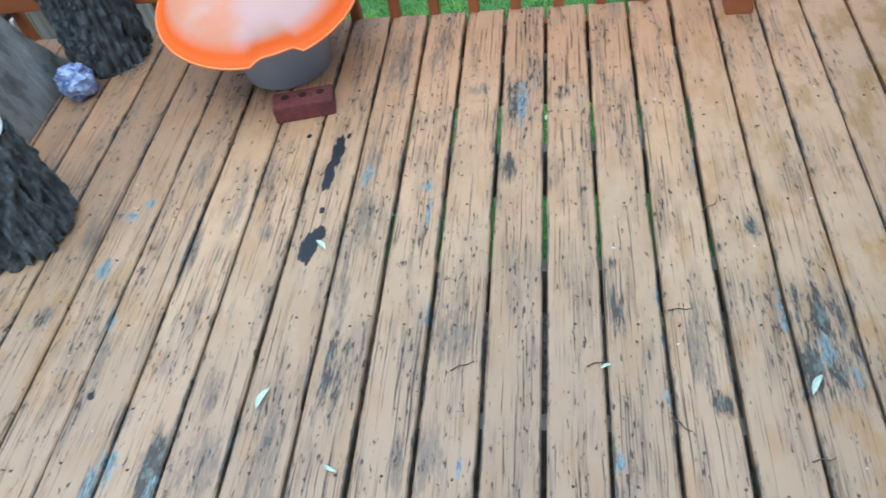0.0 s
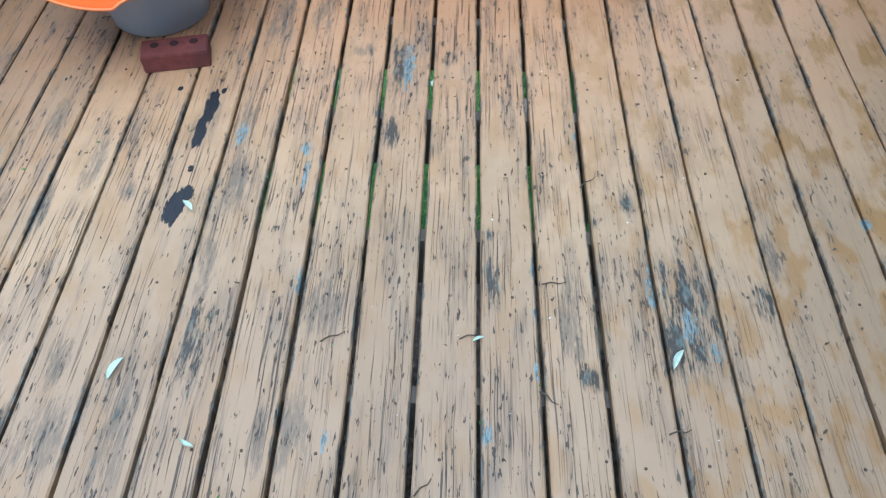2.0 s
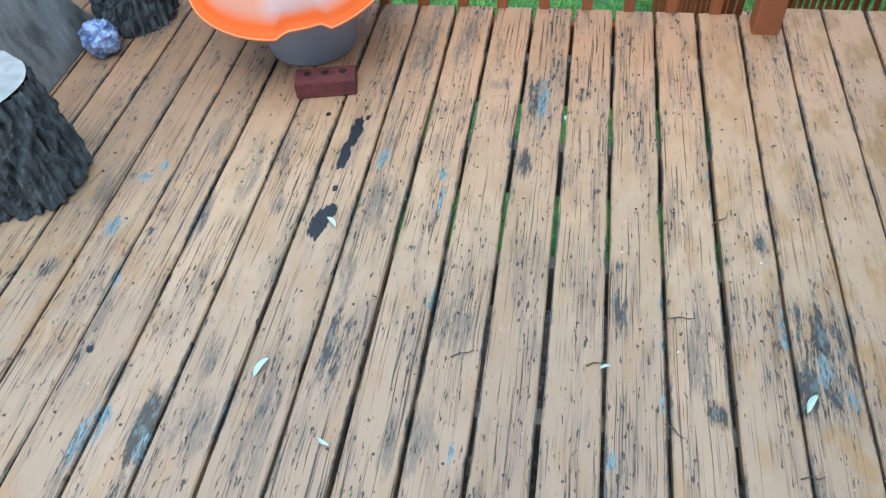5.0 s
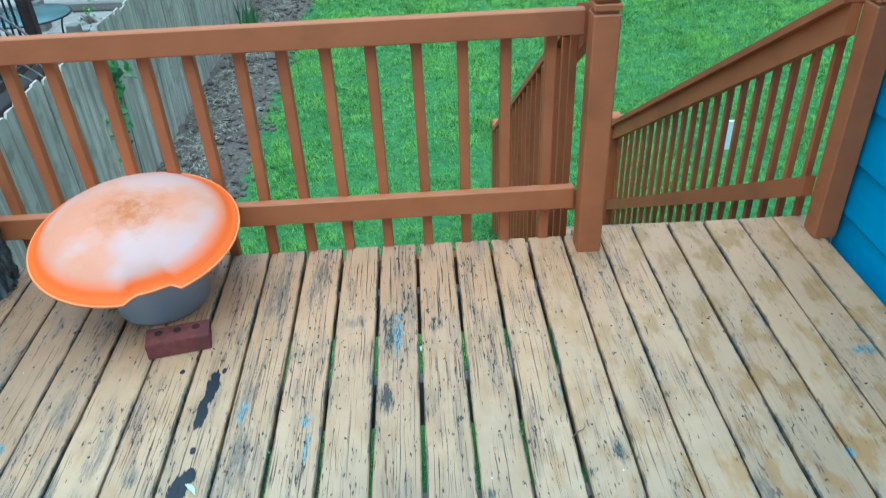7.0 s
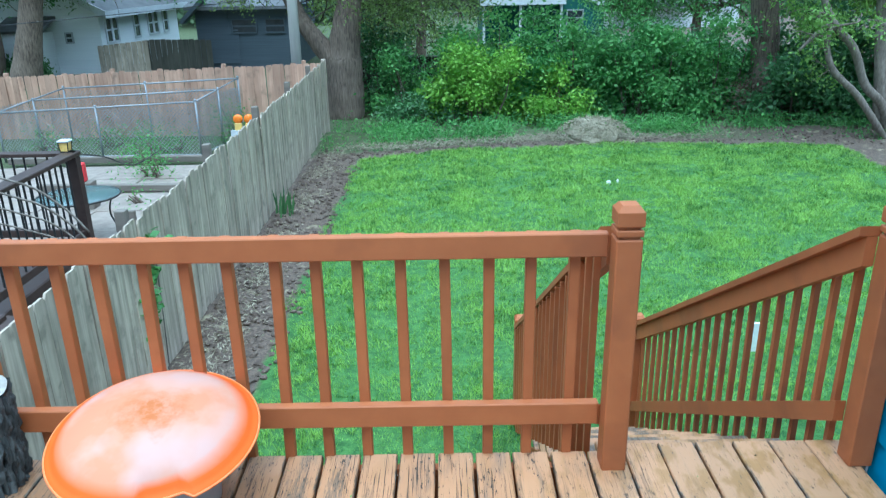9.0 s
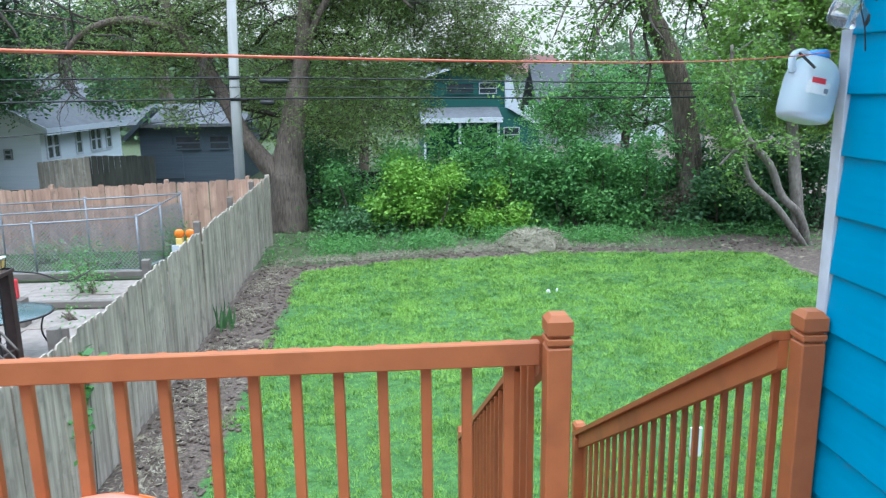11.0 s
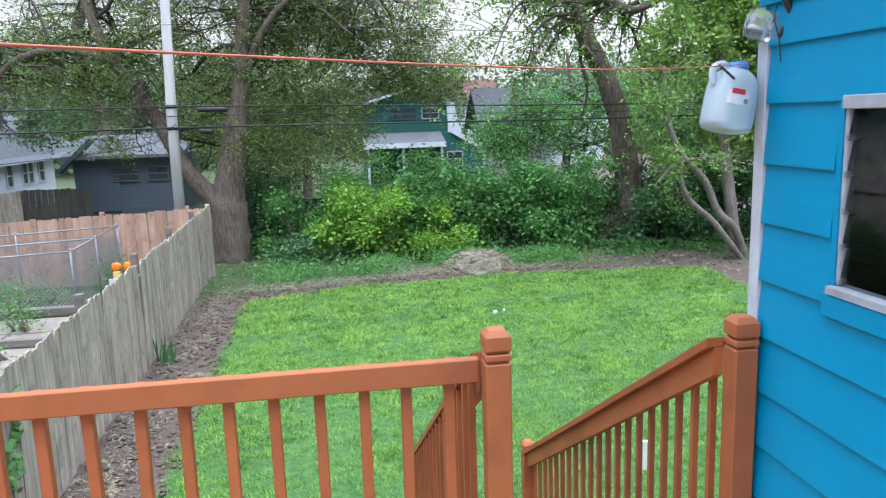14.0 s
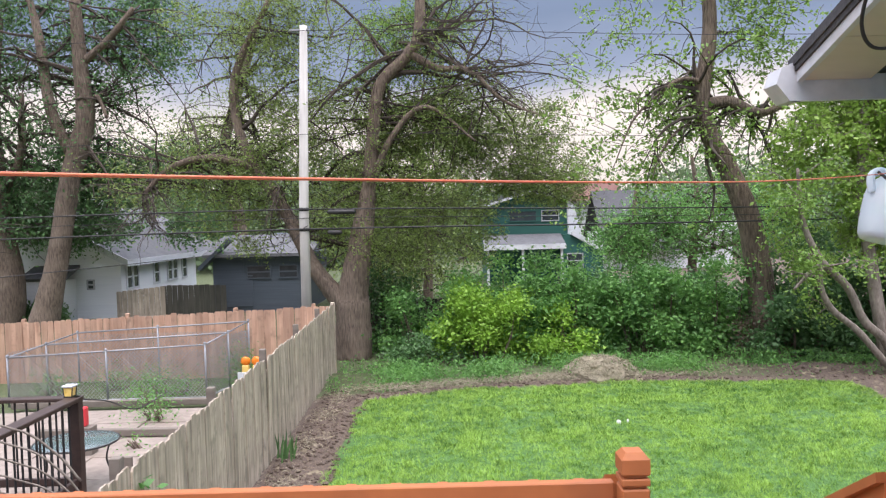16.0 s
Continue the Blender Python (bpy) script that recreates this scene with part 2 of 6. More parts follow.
BLUE_SPOTS = (
    (-0.891, -0.755, 0.016, 0.042), (-0.881, -0.86, 0.011, 0.064), (-0.848, -1.207, 0.011, 0.043), (-0.286, -1.148, 0.008, 0.068),
    (-0.288, -1.283, 0.008, 0.027), (-0.292, -1.44, 0.007, 0.028), (-0.012, -1.215, 0.014, 0.063), (0.104, -1.378, 0.02, 0.027),
    (-0.401, -1.586, 0.016, 0.031), (-0.15, -0.703, 0.007, 0.033), (-1.783, -0.856, 0.025, 0.025), (-1.745, -0.802, 0.02, 0.028),
    (-1.79, -1.054, 0.027, 0.05), (-1.70, -1.232, 0.013, 0.054), (-1.55, -1.635, 0.025, 0.068), (-0.631, -0.41, 0.02, 0.12),
    (0.064, -1.307, 0.022, 0.05), (0.796, -0.611, 0.049, 0.028), (0.561, -0.99, 0.014, 0.028), (-1.421, -1.699, 0.020, 0.05), (-1.577, -1.682, 0.016, 0.074),
    (-1.08, -0.71, 0.018, 0.05), (-0.74, -1.60, 0.008, 0.03),
)
TAR_SPOTS = ((-1.665, -1.453, 0.009, 0.013), (-1.192, -0.60, 0.019, 0.075), (-1.202, -0.70, 0.017, 0.07), (-1.205, -0.985, 0.026, 0.06), (-1.185, -0.935, 0.016, 0.03), (-1.195, -0.845, 0.008, 0.013), (-1.30, -0.524, 0.008, 0.010), (-1.17, -0.53, 0.008, 0.012))

M = {}
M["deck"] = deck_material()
M["rail"] = plain_material("rail_paint", (0.340, 0.100, 0.030), (0.415, 0.132, 0.041), 0.6, scale=9, stretch=(1, 1, 1), relief=0.15, stain=(0.27, 0.085, 0.03), vary=0.12)
M["blue"] = plain_material("blue_paint", (0.002, 0.245, 0.44), (0.003, 0.285, 0.50), 0.45, scale=30, stretch=(1, 0.12, 1.6), relief=0.25, depth=0.0015)
M["white"] = plain_material("white_paint", (0.50, 0.52, 0.56), (0.64, 0.66, 0.69), 0.5, scale=14, relief=0.1, stain=(0.5, 0.5, 0.5))
M["soffit"] = plain_material("soffit_paint", (0.50, 0.45, 0.38), (0.60, 0.55, 0.47), 0.6, scale=10, stretch=(0.3, 1, 1), relief=0.1)
M["shingle"] = plain_material("asphalt_shingle", (0.035, 0.035, 0.04), (0.08, 0.08, 0.085), 0.9, scale=60, relief=0.5, depth=0.004)
M["grey_fence"] = plain_material("weathered_pine", (0.20, 0.165, 0.13), (0.54, 0.455, 0.365), 0.85, scale=16, stretch=(1, 1, 0.06), relief=0.5, depth=0.004, vary=0.28, stain=(0.20, 0.175, 0.14))
M["tan_fence"] = plain_material("cedar_boards", (0.35, 0.20, 0.135), (0.56, 0.365, 0.26), 0.8, scale=14, stretch=(1, 1, 0.08), relief=0.4, depth=0.004, vary=0.35, stain=(0.26, 0.17, 0.12))
M["dark_fence"] = plain_material("old_dark_boards", (0.035, 0.033, 0.027), (0.085, 0.08, 0.065), 0.9, scale=10, stretch=(1, 1, 0.1), relief=0.3, vary=0.4)
M["bark"] = plain_material("bark", (0.060, 0.043, 0.033), (0.25, 0.195, 0.152), 0.95, scale=11, stretch=(2.6, 2.6, 0.35), relief=1.0, depth=0.05)
M["bark_pale"] = plain_material("pale_bark", (0.11, 0.09, 0.075), (0.27, 0.235, 0.20), 0.9, scale=12, stretch=(2, 2, 0.6), relief=0.7, depth=0.02)
M["log_bark"] = plain_material("log_bark", (0.012, 0.013, 0.013), (0.125, 0.13, 0.128), 0.9, scale=40, stretch=(1.6, 1.6, 0.35), relief=1.0, depth=0.012)
M["log_end"] = plain_material("log_cut_face", (0.24, 0.225, 0.20), (0.42, 0.40, 0.36), 0.85, scale=20, relief=0.4)
M["pole"] = plain_material("pole_wood", (0.40, 0.385, 0.365), (0.56, 0.545, 0.52), 0.85, scale=8, stretch=(1.5, 1.5, 0.08), relief=0.4, depth=0.006)
M["soil"] = plain_material("soil", (0.055, 0.040, 0.031), (0.165, 0.122, 0.095), 0.95, scale=22, relief=1.0, depth=0.03)
M["galv"] = plain_material("galvanised_steel", (0.22, 0.23, 0.25), (0.34, 0.35, 0.37), 0.5, 0.4, scale=30, relief=0)
M["black"] = plain_material("black_metal", (0.012, 0.012, 0.013), (0.03, 0.03, 0.03), 0.5, scale=20, relief=0)
M["cable"] = plain_material("black_cable", (0.015, 0.015, 0.016), (0.03, 0.03, 0.032), 0.6, scale=20, relief=0)
M["orange_cord"] = plain_material("orange_cord", (0.55, 0.12, 0.05), (0.66, 0.18, 0.08), 0.5, scale=30, relief=0)
M["brown_stain"] = plain_material("dark_brown_stain", (0.030, 0.017, 0.014), (0.06, 0.035, 0.028), 0.5, scale=14, relief=0.2)
M["brick"] = plain_material("brick", (0.11, 0.026, 0.022), (0.19, 0.048, 0.038), 0.9, scale=45, relief=0.7, depth=0.004, stain=(0.09, 0.03, 0.025))
M["hole"] = plain_material("brick_hole_shade", (0.02, 0.008, 0.007), (0.04, 0.015, 0.012), 0.95, scale=40, relief=0)
M["bucket"] = plain_material("grey_plastic", (0.40, 0.42, 0.45), (0.47, 0.49, 0.52), 0.45, scale=8, relief=0.05)
M["red"] = plain_material("red_plastic", (0.55, 0.03, 0.04), (0.62, 0.05, 0.06), 0.4, scale=8, relief=0)
M["amber"] = plain_material("amber_lens", (0.75, 0.16, 0.01), (0.85, 0.24, 0.02), 0.25, scale=30, relief=0)
M["lamp_yellow"] = plain_material("yellow_lamp_glass", (0.75, 0.5, 0.12), (0.85, 0.62, 0.2), 0.3, scale=30, relief=0)
M["white_siding"] = plain_material("white_siding", (0.74, 0.76, 0.79), (0.82, 0.84, 0.86), 0.6, scale=3, stretch=(0.2, 0.2, 6), relief=0.2)
M["green_siding"] = plain_material("green_siding", (0.010, 0.075, 0.06), (0.016, 0.10, 0.082), 0.6, scale=3, stretch=(0.2, 0.2, 8), relief=0.3)
M["slate_siding"] = plain_material("slate_siding", (0.05, 0.065, 0.085), (0.08, 0.10, 0.125), 0.7, scale=3, stretch=(0.2, 0.2, 8), relief=0.3)
M["dark_roof"] = plain_material("dark_shingles", (0.05, 0.052, 0.056), (0.09, 0.092, 0.10), 0.9, scale=7, relief=0.3)
# bark copy with the branches' shade against the sky put into its colour
M["bark_backlit"] = plain_material("backlit_bark", (0.030, 0.024, 0.020), (0.095, 0.075, 0.060), 0.95, scale=14, stretch=(2, 2, 0.5), relief=0.5, depth=0.01)
M["grey_roof"] = plain_material("grey_shingles", (0.085, 0.088, 0.095), (0.15, 0.155, 0.165), 0.9, scale=7, relief=0.3)
M["red_roof"] = plain_material("red_shingles", (0.13, 0.06, 0.05), (0.18, 0.09, 0.075), 0.9, scale=7, relief=0.2)
M["concrete"] = plain_material("concrete", (0.19, 0.155, 0.13), (0.31, 0.262, 0.228), 0.9, scale=7, relief=0.3, stain=(0.25, 0.2, 0.16))
M["timber"] = plain_material("old_timber", (0.12, 0.10, 0.085), (0.22, 0.19, 0.16), 0.9, scale=12, stretch=(0.15, 1, 1), relief=0.4)
M["straw"] = plain_material("dry_straw", (0.23, 0.2, 0.14), (0.42, 0.38, 0.28), 0.95, scale=30, relief=0.6, depth=0.02)
M["tarp"] = plain_material("clear_sheet", (0.07, 0.068, 0.06), (0.30, 0.285, 0.26), 0.28, scale=10, stretch=(1, 1.5, 0.6), relief=1.0, depth=0.02)
M["foil"] = plain_material("crumpled_bag", (0.07, 0.10, 0.26), (0.55, 0.62, 0.82), 0.25, 0.1, scale=26, relief=0.8, depth=0.01)
M["dead_leaf"] = plain_material("pale_leaf", (0.42, 0.50, 0.40), (0.62, 0.68, 0.56), 0.6, scale=60, relief=0.2)
M["twig"] = plain_material("dry_twig", (0.06, 0.045, 0.03), (0.13, 0.1, 0.07), 0.9, scale=60, relief=0)
M["litter"] = plain_material("white_litter", (0.65, 0.67, 0.66), (0.8, 0.82, 0.8), 0.6, scale=30, relief=0)
M["sill"] = plain_material("worn_white_paint", (0.30, 0.31, 0.33), (0.44, 0.45, 0.48), 0.55, scale=18, relief=0.2, stain=(0.25, 0.25, 0.25))
M["interior"] = plain_material("dark_room", (0.05, 0.05, 0.05), (0.09, 0.09, 0.085), 0.9, scale=4, relief=0)
M["curtain"] = plain_material("grey_curtain", (0.18, 0.18, 0.175), (0.30, 0.30, 0.29), 0.9, scale=14, stretch=(6, 6, 0.3), relief=0.5)


def leaf_material(name, dark, light, gloss=0.5, through_light=0.35, patch=0.0):
    m, ns, ls, b = nodes_of(name, gloss)
    geo = ns.new("ShaderNodeNewGeometry")
    broad = noise_of(ns, ls, geo.outputs["Position"], 0.9, 3)
    f = math_node(ns, ls, "MULTIPLY_ADD", geo.outputs["Random Per Island"], 0.55, math_node(ns, ls, "MULTIPLY", broad, 0.6))
    if patch:
        clump = math_node(ns, ls, "MULTIPLY_ADD", noise_of(ns, ls, geo.outputs["Position"], 8.0, 3, (1, 1.2, 0.2), 0.6), 0.5, math_node(ns, ls, "MULTIPLY", noise_of(ns, ls, geo.outputs["Position"], 1.8, 4, (1, 1.3, 0.2), 0.6), 0.5))
        f = math_node(ns, ls, "MULTIPLY_ADD", ramp_node(ns, ls, clump, 0.36, 0.64), 0.55, math_node(ns, ls, "MULTIPLY", f, 0.55))
    col = mix_node(ns, ls, ramp_node(ns, ls, f, 0.15 + 0.12 * patch, 0.85 - 0.12 * patch), dark, light)
    ls.new(col, b.inputs["Base Color"])
    tr = ns.new("ShaderNodeBsdfTranslucent")
    ls.new(col, tr.inputs[0])
    mx = ns.new("ShaderNodeMixShader")
    mx.inputs[0].default_value = through_light
    ls.new(b.outputs[0], mx.inputs[1])
    ls.new(tr.outputs[0], mx.inputs[2])
    ls.new(mx.outputs[0], ns["Material Output"].inputs[0])
    return m


M["grass"] = leaf_material("grass_blades", (0.050, 0.155, 0.020), (0.29, 0.48, 0.082), 0.55, 0.35, 1.0)
M["leaf_mid"] = leaf_material("leaves_mid_green", (0.06, 0.18, 0.05), (0.18, 0.39, 0.095))
M["leaf_dark"] = leaf_material("leaves_dark_green", (0.036, 0.10, 0.036), (0.12, 0.25, 0.085))
M["leaf_lime"] = leaf_material("leaves_yellow_green", (0.12, 0.27, 0.03), (0.30, 0.52, 0.065))
M["leaf_olive"] = leaf_material("leaves_olive", (0.11, 0.17, 0.042), (0.26, 0.36, 0.10), 0.5, 0.5)
M["leaf_bright"] = leaf_material("leaves_fresh_green", (0.11, 0.225, 0.04), (0.245, 0.41, 0.085))
M["leaf_spring"] = leaf_material("leaves_spring_green", (0.15, 0.28, 0.045), (0.33, 0.50, 0.10))
M["leaf_far"] = leaf_material("leaves_far", (0.10, 0.16, 0.075), (0.17, 0.25, 0.12))
M["leaf_brown"] = leaf_material("leaves_brown", (0.09, 0.07, 0.05), (0.16, 0.12, 0.08))


def glass_material(name, color, rough, alpha_like):
    m, ns, ls, b = nodes_of(name, rough)
    b.inputs["Base Color"].default_value = (*color, 1)
    b.inputs["Transmission Weight"].default_value = alpha_like
    b.inputs["IOR"].default_value = 1.45
    return m


def pane_material():
    """Thin window glass: clear, a little grey, with a true reflection."""
    m, ns, ls, b = nodes_of("window_glass", 0.02)
    clear = ns.new("ShaderNodeBsdfTransparent")
    clear.inputs[0].default_value = (0.62, 0.66, 0.66, 1)
    gloss = ns.new("ShaderNodeBsdfGlossy")
    gloss.inputs["Roughness"].default_value = 0.02
    fres = node(ns, "ShaderNodeFresnel", IOR=1.5)
    mx = ns.new("ShaderNodeMixShader")
    ls.new(fres.outputs[0], mx.inputs[0])
    ls.new(clear.outputs[0], mx.inputs[1])
    ls.new(gloss.outputs[0], mx.inputs[2])
    ls.new(mx.outputs[0], ns["Material Output"].inputs[0])
    return m


M["glass"] = pane_material()
M["jug"] = glass_material("milky_plastic", (0.80, 0.90, 0.97), 0.34, 0.5)
M["water"] = glass_material("water", (0.80, 0.90, 0.95), 0.02, 0.9)
M["clear"] = glass_material("clear_plastic", (0.93, 0.94, 0.95), 0.12, 0.85)
M["table_glass"] = glass_material("frosted_glass", (0.22, 0.30, 0.30), 0.2, 0.6)
M["far_glass"] = plain_material("far_window_glass", (0.02, 0.025, 0.03), (0.05, 0.06, 0.07), 0.15, scale=3, relief=0)


def saucer_material():
    """Orange plastic sled, bleached to pink and white over the dome, deep orange at the rim."""
    m, ns, ls, b = nodes_of("bleached_orange_plastic", 0.6)
    b.inputs["Specular IOR Level"].default_value = 0.2
    tc = ns.new("ShaderNodeTexCoord")
    sep = ns.new("ShaderNodeSeparateXYZ")
    ls.new(tc.outputs["Object"], sep.inputs[0])
    r2 = math_node(ns, ls, "MULTIPLY_ADD", sep.outputs[0], sep.outputs[0], math_node(ns, ls, "MULTIPLY", sep.outputs[1], sep.outputs[1]))
    r = math_node(ns, ls, "SQRT", r2)
    n1 = noise_of(ns, ls, tc.outputs["Object"], 5.0, 4)
    n2 = noise_of(ns, ls, tc.outputs["Object"], 16.0, 4)
    rr = math_node(ns, ls, "MULTIPLY_ADD", n1, 0.05, r)
    edge = math_node(ns, ls, "MAXIMUM", ramp_node(ns, ls, rr, 0.285, 0.335), ramp_node(ns, ls, sep.outputs[2], 0.046, 0.022))
    hub = ramp_node(ns, ls, math_node(ns, ls, "MULTIPLY_ADD", n2, 0.2, r), 0.235, 0.135)
    pale = mix_node(ns, ls, ramp_node(ns, ls, n1, 0.42, 0.6), (0.57, 0.225, 0.125), (0.56, 0.29, 0.205))
    pale = mix_node(ns, ls, ramp_node(ns, ls, noise_of(ns, ls, tc.outputs["Object"], 3.5, 2), 0.50, 0.76), pale, (0.50, 0.335, 0.315))
    col = mix_node(ns, ls, math_node(ns, ls, "MULTIPLY", hub, math_node(ns, ls, "MULTIPLY_ADD", ramp_node(ns, ls, noise_of(ns, ls, tc.outputs["Object"], 34.0, 4), 0.4, 0.6), 0.6, 0.3)), pale, (0.42, 0.125, 0.03))
    col = mix_node(ns, ls, edge, col, (0.74, 0.115, 0.01))
    ls.new(col, b.inputs["Base Color"])
    return m


M["saucer"] = saucer_material()


def ground_material():
    """Turf, bare soil along the fence and behind the lawn, weeds further off."""
    m, ns, ls, b = nodes_of("ground", 0.95)
    pos = ns.new("ShaderNodeNewGeometry").outputs["Position"]
    sep = ns.new("ShaderNodeSeparateXYZ")
    ls.new(pos, sep.inputs[0])
    wob = noise_of(ns, ls, pos, 0.8, 4)
    xx = math_node(ns, ls, "MULTIPLY_ADD", wob, 0.5, sep.outputs[0])
    yy = math_node(ns, ls, "MULTIPLY_ADD", wob, 0.7, sep.outputs[1])
    fine = noise_of(ns, ls, pos, 30, 5)
    soil = mix_node(ns, ls, ramp_node(ns, ls, fine, 0.35, 0.68), (0.055, 0.040, 0.031), (0.17, 0.125, 0.097))
    soil = mix_node(ns, ls, ramp_node(ns, ls, noise_of(ns, ls, pos, 5, 5), 0.60, 0.70), soil, (0.30, 0.26, 0.17))
    turf = mix_node(ns, ls, ramp_node(ns, ls, noise_of(ns, ls, pos, 14, 5), 0.35, 0.65), (0.03, 0.092, 0.018), (0.08, 0.185, 0.04))
    dx = math_node(ns, ls, "SUBTRACT", sep.outputs[0], 3.2)
    bow = math_node(ns, ls, "MULTIPLY_ADD", math_node(ns, ls, "MULTIPLY", dx, dx), 0.03, yy)
    in_l = ramp_node(ns, ls, xx, -1.98, -1.92)
    in_r = ramp_node(ns, ls, xx, 7.75, 7.55)
    in_f = ramp_node(ns, ls, bow, 13.62, 13.45)
    under = ramp_node(ns, ls, sep.outputs[1], 0.1, 0.3)
    lawn = math_node(ns, ls, "MULTIPLY", under, math_node(ns, ls, "MULTIPLY", math_node(ns, ls, "MULTIPLY", in_l, in_r), in_f))
    weeds = math_node(ns, ls, "MULTIPLY", ramp_node(ns, ls, bow, 13.95, 14.2), ramp_node(ns, ls, xx, 7.2, 5.2))
    col = mix_node(ns, ls, lawn, soil, turf)
    col = mix_node(ns, ls, math_node(ns, ls, "MULTIPLY", weeds, 0.7), col, (0.05, 0.09, 0.025))
    ls.new(col, b.inputs["Base Color"])
    bump_node(ns, ls, b, fine, 0.8, 0.03)
    return m


M["ground"] = ground_material()


# ---------- building helpers ----------
GROUND = -1.75


class Geo:
    """Collects faces for one mesh."""

    def __init__(self):
        self.v, self.f = [], []

    def box(self, x0, x1, y0, y1, z0, z1, c=0.0):
        if c:
            return self.rounded(x0, x1, y0, y1, z0, z1, c)
        n = len(self.v)
        self.v += [(x, y, z) for z in (z0, z1) for y in (y0, y1) for x in (x0, x1)]
        self.f += [tuple(n + i for i in q) for q in ((0, 2, 3, 1), (4, 5, 7, 6), (0, 1, 5, 4), (2, 6, 7, 3), (0, 4, 6, 2), (1, 3, 7, 5))]
        return self

    def rounded(self, x0, x1, y0, y1, z0, z1, c):
        bm = bmesh.new()
        bmesh.ops.create_cube(bm, size=1)
        for v in bm.verts:
            v.co = (x1 if v.co.x > 0 else x0, y1 if v.co.y > 0 else y0, z1 if v.co.z > 0 else z0)
        bmesh.ops.bevel(bm, geom=bm.edges[:], offset=c, segments=1, affect="EDGES")
        return self.take(bm)

    def take(self, bm):
        n = len(self.v)
        bm.verts.index_update()
        self.v += [tuple(v.co) for v in bm.verts]
        self.f += [tuple(n + v.index for v in f.verts) for f in bm.faces]
        bm.free()
        return self

    def tube(self, pts, radii, sides=6, caps=True):
        pts = [Vector(p) for p in pts]
        if isinstance(radii, (int, float)):
            radii = [radii] * len(pts)
        n = len(self.v)
        side = None
        for i, p in enumerate(pts):
            d = (pts[min(i + 1, len(pts) - 1)] - pts[max(i - 1, 0)]).normalized()
            if side is None:
                side = d.orthogonal().normalized()
            side = (side - d * side.dot(d))
            side = side.normalized() if side.length > 1e-6 else d.orthogonal().normalized()
            up = d.cross(side)
            for k in range(sides):
                a = 2 * math.pi * k / sides
                self.v.append(tuple(p + (side * math.cos(a) + up * math.sin(a)) * radii[i]))
        for i in range(len(pts) - 1):
            for k in range(sides):
                a, b = n + i * sides + k, n + i * sides + (k + 1) % sides
                self.f.append((a, b, b + sides, a + sides))
        if caps:
            self.f.append(tuple(n + k for k in reversed(range(sides))))
            self.f.append(tuple(n + (len(pts) - 1) * sides + k for k in range(sides)))
        return self

    def lathe(self, profile, sides=32, center=(0, 0, 0)):
        """Turns (radius, height) pairs round the z axis."""
        n = len(self.v)
        for r, z in profile:
            for k in range(sides):
                a = 2 * math.pi * k / sides
                self.v.append((center[0] + r * math.cos(a), center[1] + r * math.sin(a), center[2] + z))
        for i in range(len(profile) - 1):
            for k in range(sides):
                a, b = n + i * sides + k, n + i * sides + (k + 1) % sides
                self.f.append((a, b, b + sides, a + sides))
        return self

    def poly(self, pts):
        n = len(self.v)
        self.v += [tuple(p) for p in pts]
        self.f.append(tuple(range(n, n + len(pts))))
        return self

    def prism(self, outline, axis, a, b):
        """An outline of (u, w) pairs, pushed along axis 'x', 'y' or 'z' from a to b."""
        put = {"x": lambda u, w, d: (d, u, w), "y": lambda u, w, d: (u, d, w), "z": lambda u, w, d: (u, w, d)}[axis]
        n, k = len(self.v), len(outline)
        self.v += [put(u, w, a) for u, w in outline] + [put(u, w, b) for u, w in outline]
        self.f += [tuple(range(n, n + k)), tuple(reversed(range(n + k, n + 2 * k)))]
        self.f += [(n + i, n + (i + 1) % k, n + k + (i + 1) % k, n + k + i) for i in range(k)]
        return self

    def mesh(self, name, material, smooth=False):
        me = bpy.data.meshes.new(name)
        me.from_pydata(self.v, [], self.f)
        bm = bmesh.new()
        bm.from_mesh(me)
        bmesh.ops.recalc_face_normals(bm, faces=bm.faces[:])
        bm.to_mesh(me)
        bm.free()
        me.materials.append(material)
        if smooth:
            me.polygons.foreach_set("use_smooth", [True] * len(me.polygons))
        return me


def thing(name, loc, label, category, group="", kind=""):
    e = new(name)
    e.location = loc
    e.empty_display_size = 0.1
    return tagged(e, label, category, group, kind)


def part(name, geo, material, parent=None, label="", smooth=False):
    """One mesh object under a thing or a part; its points are given in the world."""
    me = geo if isinstance(geo, bpy.types.Mesh) else geo.mesh(name, material, smooth)
    ob = new(name, me)
    if parent is not None:
        ob.parent = parent
        chain = Matrix.Identity(4)
        p = parent
        while p is not None:
            chain = p.matrix_parent_inverse @ p.matrix_basis @ chain
            p = p.parent
        ob.matrix_parent_inverse = chain.inverted()
    if label:
        ob["label"] = label
    return ob


def solid(name, geo, material, label, category, kind="", smooth=False, group=""):
    return tagged(part(name, geo, material, None, "", smooth), label, category, group, kind)


def sheet_mesh(name, verts, faces, material):
    """A mesh from arrays: verts (n, 3), faces (m, 3 or 4)."""
    me = bpy.data.meshes.new(name)
    k = faces.shape[1]
    me.vertices.add(len(verts))
    me.vertices.foreach_set("co", np.ascontiguousarray(verts, dtype=np.float32).ravel())
    me.loops.add(faces.size)
    me.loops.foreach_set("vertex_index", np.ascontiguousarray(faces, dtype=np.int32).ravel())
    me.polygons.add(len(faces))
    me.polygons.foreach_set("loop_start", np.arange(0, faces.size, k, dtype=np.int32))
    me.update(calc_edges=True)
    me.materials.append(material)
    return me


